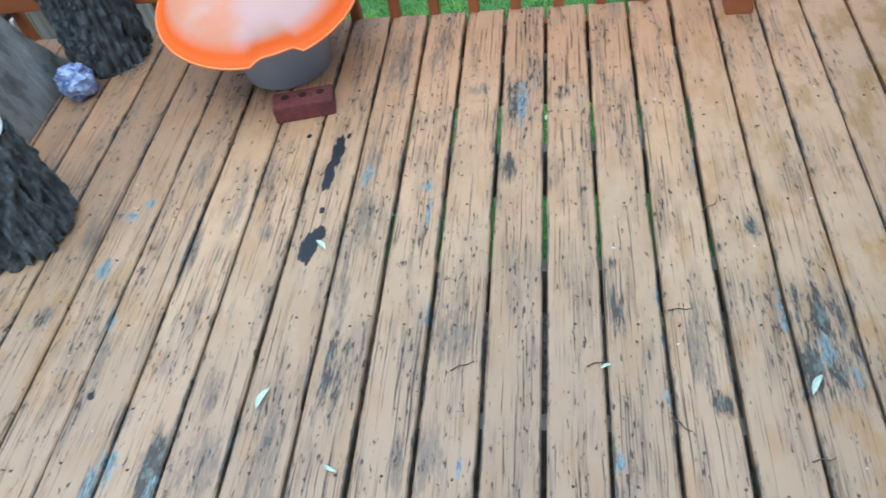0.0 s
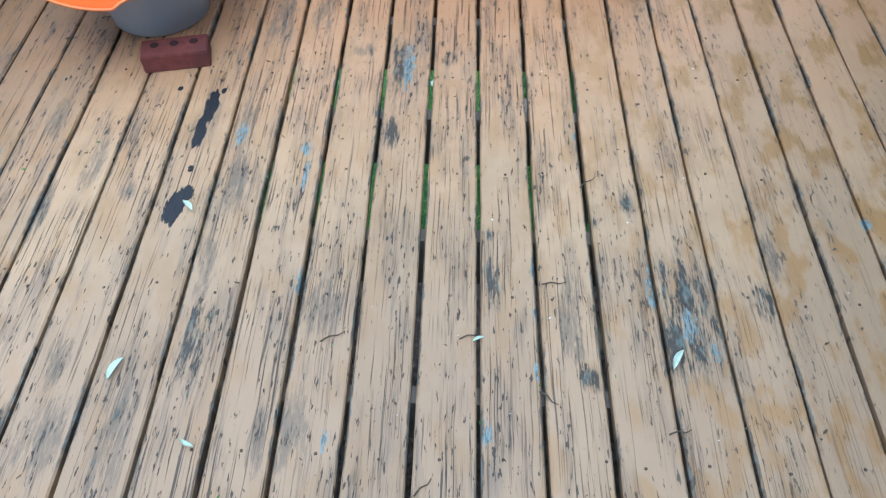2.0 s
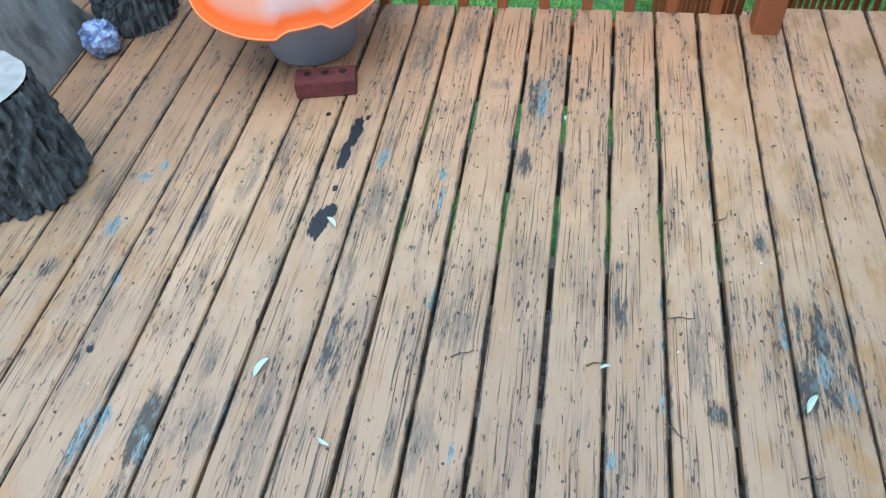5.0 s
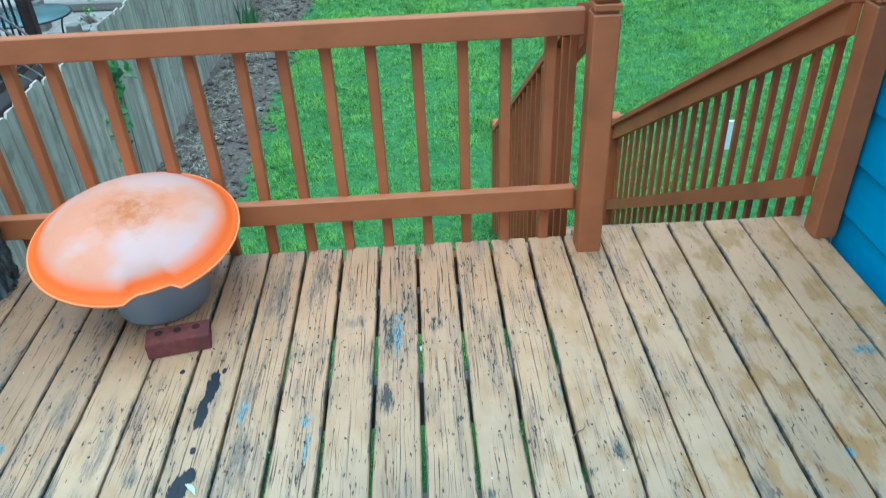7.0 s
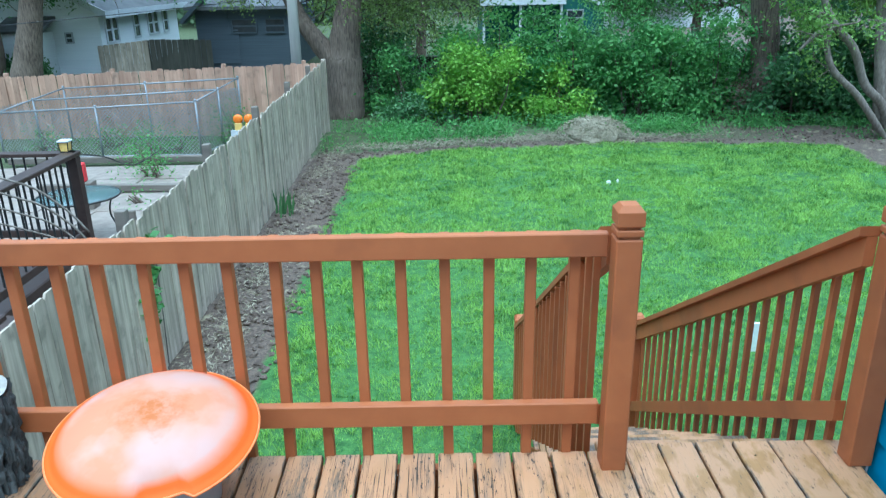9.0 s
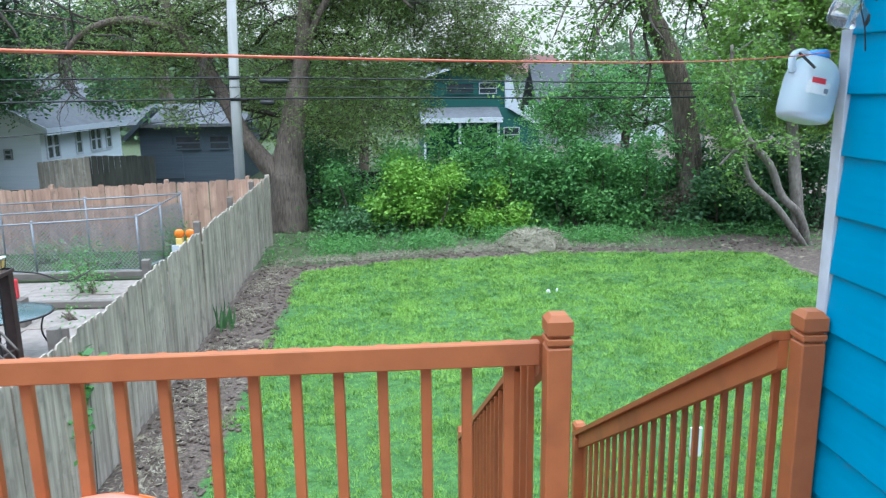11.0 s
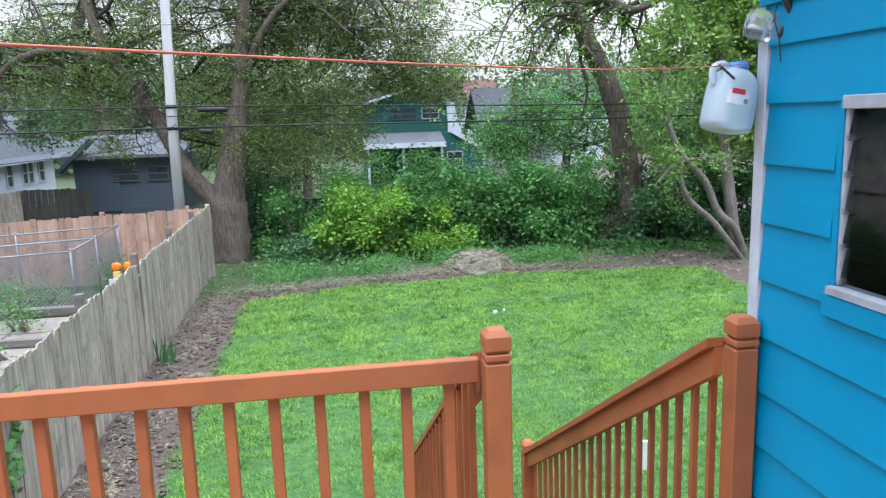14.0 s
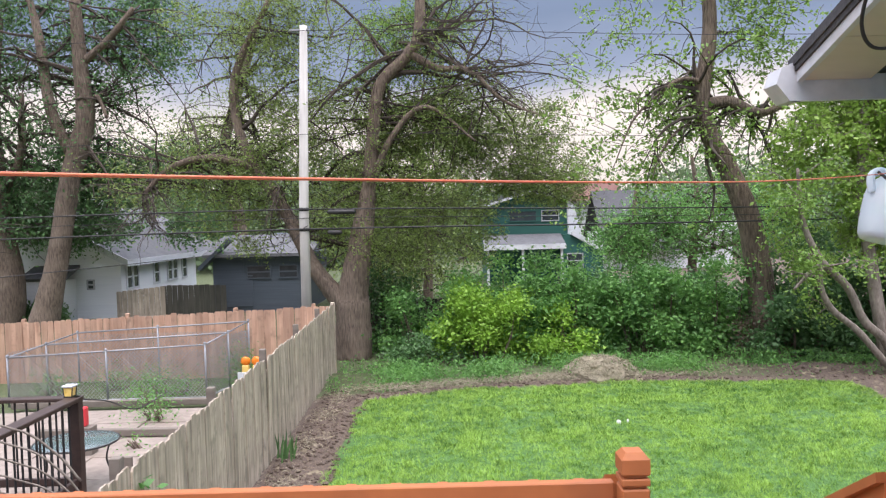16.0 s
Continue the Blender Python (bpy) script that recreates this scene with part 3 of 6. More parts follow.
def leaf_mesh(name, centers, size, material, seed, flat=0.5, slim=0.5):
    """Many small pointed leaves, four corners each, round the given centres."""
    rng = np.random.default_rng(seed)
    n = len(centers)
    size = size * rng.uniform(0.6, 1.35, (n, 1))
    d = rng.normal(size=(n, 3))
    d[:, 2] = d[:, 2] * flat - 0.25
    d /= np.linalg.norm(d, axis=1, keepdims=True)
    s = np.cross(d, rng.normal(size=(n, 3)))
    s /= np.linalg.norm(s, axis=1, keepdims=True) + 1e-9
    base = centers
    mid = centers + d * size * 0.5
    tip = centers + d * size
    w = s * size * slim * 0.5
    verts = np.stack([base, mid + w, tip, mid - w], axis=1).reshape(-1, 3)
    faces = np.arange(4 * n).reshape(n, 4)
    return sheet_mesh(name, verts, faces, material)


# ---------- ground and lawn ----------
def ground_height(x, y):
    h = 0.02 * noise.noise((x * 1.3, y * 1.3, 0)) + 0.012 * noise.noise((x * 5, y * 5, 3))
    if -3.1 < x < -2.0 and y < 14:
        h += 0.05 * max(0, noise.noise((x * 4, y * 2.2, 7))) + 0.05 * math.exp(-((x + 2.9) / 0.25) ** 2)
    if 12.9 < y < 15.5:
        h += 0.12 * math.exp(-((y - 14.2) / 0.6) ** 2) * (0.6 + noise.noise((x * 1.2, y, 5)))
    if x < -3.2:
        h *= 0.3
    return GROUND + h


xs = np.concatenate([[-900, -200, -60, -30], np.arange(-16, -3.4, 0.8), np.arange(-3.4, -1.6, 0.07), np.arange(-1.6, 10, 0.25), [12, 16, 24, 40, 80, 250, 900]])
ys = np.concatenate([[-900, -100, -20, -8], np.arange(-4, 12, 0.25), np.arange(12, 16, 0.12), [17, 19, 22, 30, 45, 80, 250, 1500]])
gv = [(x, y, ground_height(x, y)) for y in ys for x in xs]
nx = len(xs)
gf = np.array([(j * nx + i, j * nx + i + 1, (j + 1) * nx + i + 1, (j + 1) * nx + i) for j in range(len(ys) - 1) for i in range(nx - 1)])
tagged(new("ground", sheet_mesh("ground", np.array(gv), gf, M["ground"])), "brown soil and turf ground round the lawn", "ground", "", "structure")


def lawn_end(x):
    """How far the lawn reaches at x: its back edge is bowed."""
    return 13.2 - 0.03 * (x - 3.2) ** 2


def lawn_mask(x, y):
    wob = 0.1 * np.sin(x * 1.7 + 2) + 0.08 * np.sin(y * 2.1) + 0.05 * np.sin(y * 5.3 + 1)
    return (x > -2.12 + wob) & (x < 7.45 + wob) & (y < lawn_end(x) + wob) & ~((x > 0.1) & (x < 0.95) & (y < 2.9))


def grass_blades():
    rng = np.random.default_rng(5)
    n = 800000
    x = rng.uniform(-2.4, 10.5, n)
    y = 0.2 + 13.3 * rng.uniform(0, 1, n) ** 1.15
    clump = 0.55 * np.sin(x * 9 + 3 * np.sin(y * 4)) * np.sin(y * 8 + 2 * np.sin(x * 5)) + 0.6 * np.sin(x * 31 + 4 * np.sin(y * 7)) * np.sin(y * 27 + 4 * np.sin(x * 8 + 1))
    keep = lawn_mask(x, y) & (rng.uniform(0, 1, n) < 0.66 + 0.42 * clump)
    bare = ((x - 7.2) ** 2 + ((y - 10.2) / 0.8) ** 2 < 0.35) & (rng.uniform(0, 1, n) < 0.75)
    keep &= ~bare
    x, y, clump = x[keep], y[keep], clump[keep]
    n = len(x)
    h = rng.uniform(0.015, 0.045, n) * (1 + 0.65 * clump) * (1 + 0.04 * y)
    a = rng.uniform(0, 2 * np.pi, n)
    lean = rng.uniform(0.2, 1.3, n) * h
    w = (0.0028 + 0.0005 * y) * rng.uniform(0.7, 1.4, n)
    z = np.full(n, GROUND)
    root = np.stack([x, y, z - 0.01], 1)
    side = np.stack([-np.sin(a) * w, np.cos(a) * w, 0 * a], 1)
    tip = root + np.stack([np.cos(a) * lean, np.sin(a) * lean, h], 1)
    verts = np.stack([root + side, root - side, tip], 1).reshape(-1, 3)
    me = sheet_mesh("lawn", verts, np.arange(3 * n).reshape(n, 3), M["grass"])
    tagged(new("lawn", me), "bright green mown lawn with soft clumps", "lawn", "", "stuff")


grass_blades()


def soil_clods():
    rng = np.random.default_rng(8)
    g = Geo()
    for i in range(1500):
        x, y = (rng.uniform(-3.05, -2.1), rng.uniform(0.5, 13.2)) if i < 1150 else (rng.uniform(-2.6, 8.5), rng.uniform(0.05, 0.45))
        if i >= 1150:
            y += lawn_end(x) + (rng.uniform(0, 1.0) if x > 5.5 else 0)
        s = rng.uniform(0.012, 0.05)
        bm = bmesh.new()
        bmesh.ops.create_icosphere(bm, subdivisions=1, radius=s)
        for v in bm.verts:
            v.co *= rng.uniform(0.65, 1.25)
            v.co.z *= 0.6
            v.co += Vector((x, y, ground_height(x, y) + s * 0.2))
        g.take(bm)
    tagged(new("soil_clods", g.mesh("soil_clods", M["soil"])), "loose brown clods of dug soil along the fence", "soil", "", "stuff")


soil_clods()


def straw_litter():
    rng = np.random.default_rng(12)
    spots = [(-2.75, y, 0.16, 0.35) for y in (2.2, 3.1, 3.9, 4.8, 6.1, 7.4, 9.2, 11.0, 12.4)] + [(x, lawn_end(x) + 0.62, 0.5, 0.16) for x in (-1.6, -0.7, 0.3, 1.2, 2.0, 3.4, 4.6)]
    pts = []
    for x, y, sx, sy in spots:
        n = 420 if sx < 0.3 else 1700
        pts.append(np.stack([rng.normal(x, sx, n), rng.normal(y, sy, n), np.full(n, GROUND + 0.05) + rng.uniform(0, 0.08, n)], 1))
    c = np.concatenate(pts)
    c = c[c[:, 0] > -3.08]
    tagged(new("straw_litter", leaf_mesh("straw_litter", c, 0.065, M["straw"], 3, 0.25, 0.16)), "pale dry straw and dead grass on the soil", "straw", "", "stuff")


straw_litter()


def straw_pile():
    rng = np.random.default_rng(21)
    g = Geo()
    bm = bmesh.new()
    bmesh.ops.create_icosphere(bm, subdivisions=4, radius=1)
    for v in bm.verts:
        k = 1 + 0.22 * noise.noise(v.co * 2.5) + 0.08 * noise.noise(v.co * 8)
        v.co = Vector((2.75 + v.co.x * 0.72 * k, 13.95 + v.co.y * 0.5 * k, GROUND - 0.02 + max(-0.1, v.co.z) * 0.42 * k))
    g.take(bm)
    e = thing("straw_pile", (2.75, 13.95, GROUND), "low mound of pale dry grass clippings behind the lawn", "straw pile")
    part("mound", g, M["straw"], e)
    a = rng.uniform(0, 6.28, 3500)
    r = np.sqrt(rng.uniform(0, 1, 3500))
    c = np.stack([2.75 + 0.8 * r * np.cos(a), 13.95 + 0.55 * r * np.sin(a), GROUND + 0.42 * np.sqrt(np.clip(1 - r * r, 0, 1)) + 0.02], 1)
    part("loose_straw", leaf_mesh("loose_straw", c, 0.10, M["straw"], 4, 0.4, 0.12), None, e)


straw_pile()


# ---------- trees and hedge ----------
def smooth_line(pts, n=6):
    """A smooth line through the points."""
    p = [Vector(q) for q in pts]
    p = [p[0] * 2 - p[1]] + p + [p[-1] * 2 - p[-2]]
    out = []
    for i in range(1, len(p) - 2):
        for k in range(n):
            t = k / n
            a, b, c, d = p[i - 1], p[i], p[i + 1], p[i + 2]
            out.append(0.5 * (2 * b + (c - a) * t + (2 * a - 5 * b + 4 * c - d) * t * t + (3 * b - a - 3 * c + d) * t ** 3))
    return out + [p[-2]]


def tree(name, limbs, label, leaf, seed, bark="bark", twigs=(10, 6), reach=1.6, droop=0.25, leaf_size=0.1, leaves=14, spread=0.18, bare=0.0, slim=0.5, trunk_from=0.35, lift=0.2, limb_from=0.2, back=0.0, grow=None):
    """limbs: lists of (x, y, z, radius); each grows branches, twigs and leaves. The first is the trunk."""
    rng = random.Random(seed)
    e = thing(name, tuple(limbs[0][0][:3]), label, "tree")
    tips = []
    branch_geo = Geo()
    for k, limb in enumerate(limbs):
        line = smooth_line([q[:3] for q in limb])
        rad = np.interp(np.linspace(0, 1, len(line)), np.linspace(0, 1, len(limb)), [q[3] for q in limb])
        rad = [r * (1 + 0.10 * noise.noise((i * 0.7, seed, k))) for i, r in enumerate(rad)]
        part("trunk" if k == 0 else "limb", Geo().tube(line, list(rad), 14 if k == 0 else 10), M[bark], e, smooth=True)
        total = len(line)
        for b in range(twigs[0] if grow is None or k in grow else 0):
            i = int(rng.uniform(trunk_from if k == 0 else limb_from, 1.0) * (total - 1))
            start, r0 = line[i], rad[i]
            d = Vector((rng.gauss(0, 1), rng.gauss(back, 0.8), rng.gauss(lift, 0.5))).normalized()
            length = reach * rng.uniform(0.6, 1.4)
            pts, p = [start], start.copy()
            for s in range(6):
                d = (d + Vector((rng.gauss(0, 0.22), rng.gauss(0, 0.22), rng.gauss(-droop * s / 6, 0.16)))).normalized()
                p = p + d * length / 6
                pts.append(p.copy())
            r1 = min(r0 * 0.5, 0.02 + 0.022 * length)
            branch_geo.tube(pts, list(np.linspace(r1, r1 * 0.25, 7)), 5, False)
            for t in range(twigs[1]):
                q = pts[rng.randint(2, 6)].copy()
                dd = Vector((rng.gauss(0, 1), rng.gauss(0, 1), rng.gauss(-droop, 0.6))).normalized()
                tl = length * rng.uniform(0.25, 0.55)
                tw = [q.copy()]
                for s in range(3):
                    dd = (dd + Vector((rng.gauss(0, 0.25), rng.gauss(0, 0.25), -droop * 0.4))).normalized()
                    q = q + dd * tl / 3
                    tw.append(q.copy())
                branch_geo.tube(tw, [r1 * 0.3, r1 * 0.24, r1 * 0.17, r1 * 0.1], 3, False)
                if rng.random() >= bare:
                    tips += [tw[1], tw[2], tw[3]]
    tagged(part("branchwork", branch_geo, M["bark_backlit" if bark == "bark" else bark], e), kind="stuff")
    if tips and leaves:
        nr = np.random.default_rng(seed)
        c = np.repeat(np.array([tuple(t) for t in tips]), leaves, axis=0)
        c = c + nr.normal(size=c.shape) * spread * np.array([1, 1, 0.8])
        part("crown", leaf_mesh("crown", c, leaf_size, M[leaf], seed, 0.7, slim), None, e)
    return e


def bush(name, center, size, label, leaf, seed, n=6000, leaf_size=0.11, slim=0.55):
    """Clumps of leaves on thin stems, with an uneven outline."""
    rng = np.random.default_rng(seed)
    cx, cy = center
    sx, sy, sz = size
    e = thing(name, (cx, cy, GROUND), label, "bush")
    lumps = max(10, int(sx * sz * 16))
    a = rng.uniform(-1, 1, (lumps, 3))
    a[:, 2] = rng.uniform(0, 1, lumps)
    prof = np.sqrt(np.clip(1.05 - a[:, 0] ** 2, 0.1, 1))
    lump = np.stack([cx + a[:, 0] * sx, cy + a[:, 1] * sy, GROUND + 0.1 + a[:, 2] * sz * prof * (0.62 + 0.58 * rng.uniform(0, 1, lumps))], 1)
    stems = Geo()
    for p in lump[:: max(1, lumps // 40)]:
        q = (cx + (p[0] - cx) * 0.5, cy + (p[1] - cy) * 0.5, GROUND - 0.03)
        stems.tube([q, ((p[0] + q[0]) / 2 + 0.1, (p[1] + q[1]) / 2, (p[2] + q[2]) / 2), p], [0.03, 0.02, 0.008], 4, False)
    tagged(part("stem_work", stems, M["bark"], e), kind="stuff")
    pick = lump[rng.integers(0, lumps, n)]
    c = pick + rng.normal(size=(n, 3)) * np.array([0.2, 0.2, 0.16])
    c[:, 2] = np.maximum(c[:, 2], GROUND + 0.04)
    part("leaves", leaf_mesh("leaves", c, leaf_size, M[leaf], seed, 0.6, slim), None, e)
    return e


BUSHES = (
    ((-15.9, 25.6), (0.8, 0.25, 0.7), "leaf_dark", 2500, 0.16), ((-18.9, 25.4), (1.0, 0.5, 1.2), "leaf_dark", 2500, 0.16),
    ((-1.3, 17.2), (0.9, 0.7, 2.0), "leaf_mid", 3000, 0.12), ((-1.0, 15.7), (0.7, 0.4, 0.8), "leaf_dark", 1500, 0.11),
    ((0.35, 16.2), (1.15, 0.7, 1.85), "leaf_lime", 7500, 0.12), ((0.6, 17.3), (1.5, 0.8, 2.1), "leaf_mid", 8000, 0.13),
    ((2.2, 15.8), (0.5, 0.4, 1.05), "leaf_lime", 2600, 0.11), ((2.6, 16.8), (1.3, 0.8, 2.3), "leaf_mid", 8000, 0.13),
    ((4.4, 16.4), (1.2, 0.8, 2.2), "leaf_mid", 8000, 0.13), ((3.4, 17.8), (1.8, 0.7, 2.0), "leaf_dark", 8000, 0.14),
    ((6.0, 16.6), (1.1, 0.8, 2.3), "leaf_mid", 7000, 0.13), ((7.0, 15.8), (0.35, 0.3, 1.1), "leaf_brown", 1800, 0.09),
    ((8.0, 15.6), (1.3, 0.8, 1.7), "leaf_dark", 7500, 0.15), ((8.6, 16.6), (1.6, 0.8, 2.6), "leaf_dark", 8000, 0.15),
    ((10.4, 15.6), (1.4, 0.8, 2.6), "leaf_dark", 7000, 0.15), ((5.6, 18.2), (1.6, 0.6, 2.3), "leaf_dark", 6500, 0.14),
    ((2.0, 18.4), (0.6, 0.5, 2.0), "leaf_dark", 3600, 0.13), ((-2.2, 18.4), (1.0, 0.6, 2.2), "leaf_dark", 4500, 0.13),
)
for i, (c, s, leaf, n, ls_) in enumerate(BUSHES):
    what = {"leaf_dark": "dark green leafy shrub in the hedge behind the lawn", "leaf_lime": "bright yellow-green leafy shrub in the hedge", "leaf_mid": "fresh green leafy shrub in the hedge behind the lawn", "leaf_brown": "small brown dead shrub among the green hedge"}[leaf]
    bush("bush", c, s, what, leaf, 100 + i, int(n * 1.65), ls_ * 0.84)


def weeds():
    rng = np.random.default_rng(31)
    n = 42000
    x = rng.uniform(-3.0, 9.5, n)
    y = lawn_end(x) + 0.42 + rng.gamma(2.0, 0.55, n)
    z = GROUND + 0.03 + rng.uniform(0, 1, n) ** 2 * 0.30 + 0.1 * np.exp(-((y - 14.2) / 0.6) ** 2)
    keep = (np.sin(x * 3.1) + np.sin(x * 1.3 + y * 2) + rng.normal(0, 0.9, n)) > -0.1
    keep &= ~((x > 5.6) & (y < 14.2) & (rng.uniform(0, 1, n) < 0.85))
    c = np.stack([x, y, z], 1)[keep]
    tagged(new("weeds", leaf_mesh("weeds", c, 0.085, M["leaf_mid"], 32, 0.9, 0.28)), "low green weeds and ivy below the hedge", "weeds", "", "stuff")


weeds()

def foliage(parent, x0, x1, y0, y1, z0, z1, twigs, per, size, leaf, seed, gap=0.0, grain=0.55, bark="bark", slim=0.5, length=0.55, fall=0.5):
    """Leafy hanging twigs through a stretch of crown, with uneven gaps between them."""
    rng = random.Random(seed)
    nr = np.random.default_rng(seed)
    wood, pts = Geo(), []
    made = tries = 0
    while made < twigs and tries < twigs * 8:
        tries += 1
        u, w = rng.random(), rng.random()
        p = Vector((x0 + (x1 - x0) * u, rng.uniform(y0, y1), z0 + (z1 - z0) * w))
        edge = min(u, 1 - u, w * 1.5, (1 - w) * 1.5)
        if noise.noise(p * grain + Vector((seed, 0, 0))) + 0.45 * noise.noise(p * grain * 2.7) < gap + 0.35 - min(0.5, edge * 2.2):
            continue
        made += 1
        d = Vector((rng.gauss(0, 1), rng.gauss(0, 0.7), rng.gauss(-fall, 0.55))).normalized()
        q = p + d * length * rng.uniform(0.6, 1.3)
        m = (p + q) / 2 + Vector((0, 0, 0.06))
        wood.tube([p, m, q], [0.009, 0.006, 0.003], 3, False)
        for k in range(per):
            a = rng.random()
            pts.append((p + (q - p) * a + Vector((rng.gauss(0, 0.09), rng.gauss(0, 0.09), rng.gauss(0, 0.07))))[:])
    tagged(part("twigwork", wood, M["bark_backlit" if bark == "bark" else bark], parent), kind="stuff")
    part("foliage", leaf_mesh("foliage", np.array(pts), size, M[leaf], seed, 0.7, slim), None, parent)


def bare_twigs(parent, start, toward, count, reach, seed, fall=0.0):
    """A tangle of thin crooked leafless twigs that spreads from one place."""
    rng = random.Random(seed)
    g = Geo()
    for k in range(count):
        p = Vector(start) + Vector((rng.gauss(0, 0.12), rng.gauss(0, 0.12), rng.gauss(0, 0.12)))
        d = (Vector(toward) + Vector((rng.gauss(0, 0.6), rng.gauss(0, 0.5), rng.gauss(0, 0.4)))).normalized()
        length = reach * rng.uniform(0.5, 1.15)
        line = [p.copy()]
        for i in range(8):
            d = (d + Vector((rng.gauss(0, 0.3), rng.gauss(0, 0.2), rng.gauss(-fall, 0.28)))).normalized()
            p = p + d * length / 8
            line.append(p.copy())
        r = 0.010 + 0.010 * length
        g.tube(line, list(np.linspace(r, 0.005, 9)), 4, False)
        for i in range(2, 9):
            for side in range(2):
                q = line[i].copy()
                e = (d + Vector((rng.gauss(0, 0.9), rng.gauss(0, 0.6), rng.gauss(-fall * 1.5, 0.7)))).normalized()
                twig = [q.copy()]
                for j in range(3):
                    e = (e + Vector((rng.gauss(0, 0.3), rng.gauss(0, 0.3), rng.gauss(-fall, 0.3)))).normalized()
                    q = q + e * length * rng.uniform(0.05, 0.11)
                    twig.append(q.copy())
                g.tube(twig, [0.007, 0.006, 0.005, 0.003], 3, False)
    tagged(part("twigwork", g, M["bark_backlit"], parent), kind="stuff")


# the large two-stemmed tree beside the fence corner
tree_a = tree("tree", [
    [(-2.98, 17.0, -1.85, 0.50), (-2.96, 17.0, -0.6, 0.46), (-2.90, 17.0, 0.2, 0.38), (-2.62, 17.0, 1.7, 0.28), (-2.45, 17.0, 2.7, 0.19), (-2.3, 17.0, 4.0, 0.17), (-2.1, 17.0, 5.2, 0.16), (-1.35, 17.0, 6.0, 0.15), (-1.05, 17.0, 6.6, 0.15), (-1.0, 17.0, 8.6, 0.1)],
    [(-3.0, 17.0, -0.65, 0.28), (-3.6, 17.0, 0.15, 0.23), (-4.0, 17.0, 0.75, 0.19), (-4.7, 17.1, 2.2, 0.16), (-5.6, 17.2, 3.6, 0.13), (-5.9, 17.3, 5.5, 0.11), (-4.9, 17.3, 7.6, 0.07)],
    [(-1.35, 17.0, 6.05, 0.11), (-0.6, 16.9, 5.6, 0.09), (0.2, 16.8, 5.5, 0.07), (1.0, 16.6, 4.7, 0.045), (1.9, 16.5, 4.3, 0.02)],
    [(-2.5, 17.0, 2.4, 0.1), (-1.8, 16.8, 3.9, 0.08), (-0.9, 16.7, 4.6, 0.06), (0.3, 16.6, 3.7, 0.03)],
    [(-5.3, 17.2, 3.2, 0.12), (-6.4, 17.0, 3.5, 0.1), (-7.4, 16.8, 3.3, 0.08), (-8.2, 16.8, 2.6, 0.05)],
], "tall tree with two rough brown trunks and thin green leaves", "leaf_olive", 41, "bark", (26, 8), 2.5, 0.22, 0.085, 12, 0.26, 0.45, 0.42, 0.42, 0.3, 0.42, 1.2)
foliage(tree_a, -7.5, -2.2, 16.4, 19.2, 1.0, 9.2, 1500, 24, 0.075, "leaf_olive", 301, 0.04)
foliage(tree_a, -3.2, 0.9, 16.6, 19.2, 0.5, 5.4, 1250, 24, 0.075, "leaf_olive", 302, -0.02)
foliage(tree_a, -0.6, 3.4, 17.5, 19.2, 2.2, 5.2, 900, 22, 0.075, "leaf_olive", 304, 0.05)
foliage(tree_a, -3.0, 0.4, 17.6, 19.2, 3.0, 8.8, 800, 22, 0.08, "leaf_bright", 303, 0.02)
bare_twigs(tree_a, (-8.0, 16.7, 2.6), (0.3, 0, -0.7), 12, 1.5, 401, 0.12)
bare_twigs(tree_a, (-4.7, 16.7, 2.7), (0.1, 0, -0.8), 11, 1.6, 402, 0.12)
bare_twigs(tree_a, (-1.0, 16.9, 6.5), (0.8, 0, 0.35), 16, 3.4, 403, 0.02)
bare_twigs(tree_a, (0.2, 16.8, 5.5), (0.8, 0, 0.1), 10, 2.4, 404, 0.08)
# the tree with the crooked trunk and sparse fresh leaves
tree_c = tree("tree", [
    [(7.3, 16.0, -1.85, 0.36), (7.1, 16.0, 0.2, 0.32), (6.85, 16.0, 1.6, 0.28), (6.4, 16.0, 2.75, 0.25), (5.95, 16.0, 3.6, 0.22), (5.76, 16.0, 4.5, 0.2), (5.95, 16.0, 5.8, 0.18), (5.95, 16.0, 7.0, 0.16), (5.6, 16.0, 8.8, 0.12)],
    [(5.8, 16.0, 4.35, 0.16), (6.4, 15.9, 4.4, 0.14), (7.1, 15.8, 4.1, 0.11), (7.9, 15.6, 4.4, 0.06)],
    [(5.7, 16.0, 4.4, 0.11), (5.62, 15.95, 4.9, 0.09), (5.6, 15.95, 5.35, 0.02)],
    [(5.75, 15.9, 4.9, 0.06), (5.1, 15.6, 4.9, 0.05), (4.4, 15.4, 4.4, 0.04), (3.9, 15.3, 3.9, 0.025), (3.4, 15.2, 2.8, 0.01)],
    [(5.9, 15.9, 3.7, 0.05), (5.2, 15.6, 3.8, 0.035), (4.6, 15.4, 3.2, 0.02), (4.3, 15.3, 2.4, 0.01)],
], "leaning tree with a crooked brown trunk and sparse fresh leaves", "leaf_bright", 43, "bark", (15, 5), 1.7, 0.45, 0.11, 7, 0.11, 0.5, 0.6, 0.5, 0.2, 0.2, 0.5)
foliage(tree_c, 2.2, 5.7, 15.0, 16.3, 2.7, 7.2, 130, 12, 0.105, "leaf_bright", 331, 0.06, 0.6, "bark", 0.55, 0.6)
foliage(tree_c, 5.9, 8.6, 15.0, 16.6, 4.8, 8.6, 300, 13, 0.105, "leaf_bright", 332, 0.04, 0.6, "bark", 0.55, 0.6)
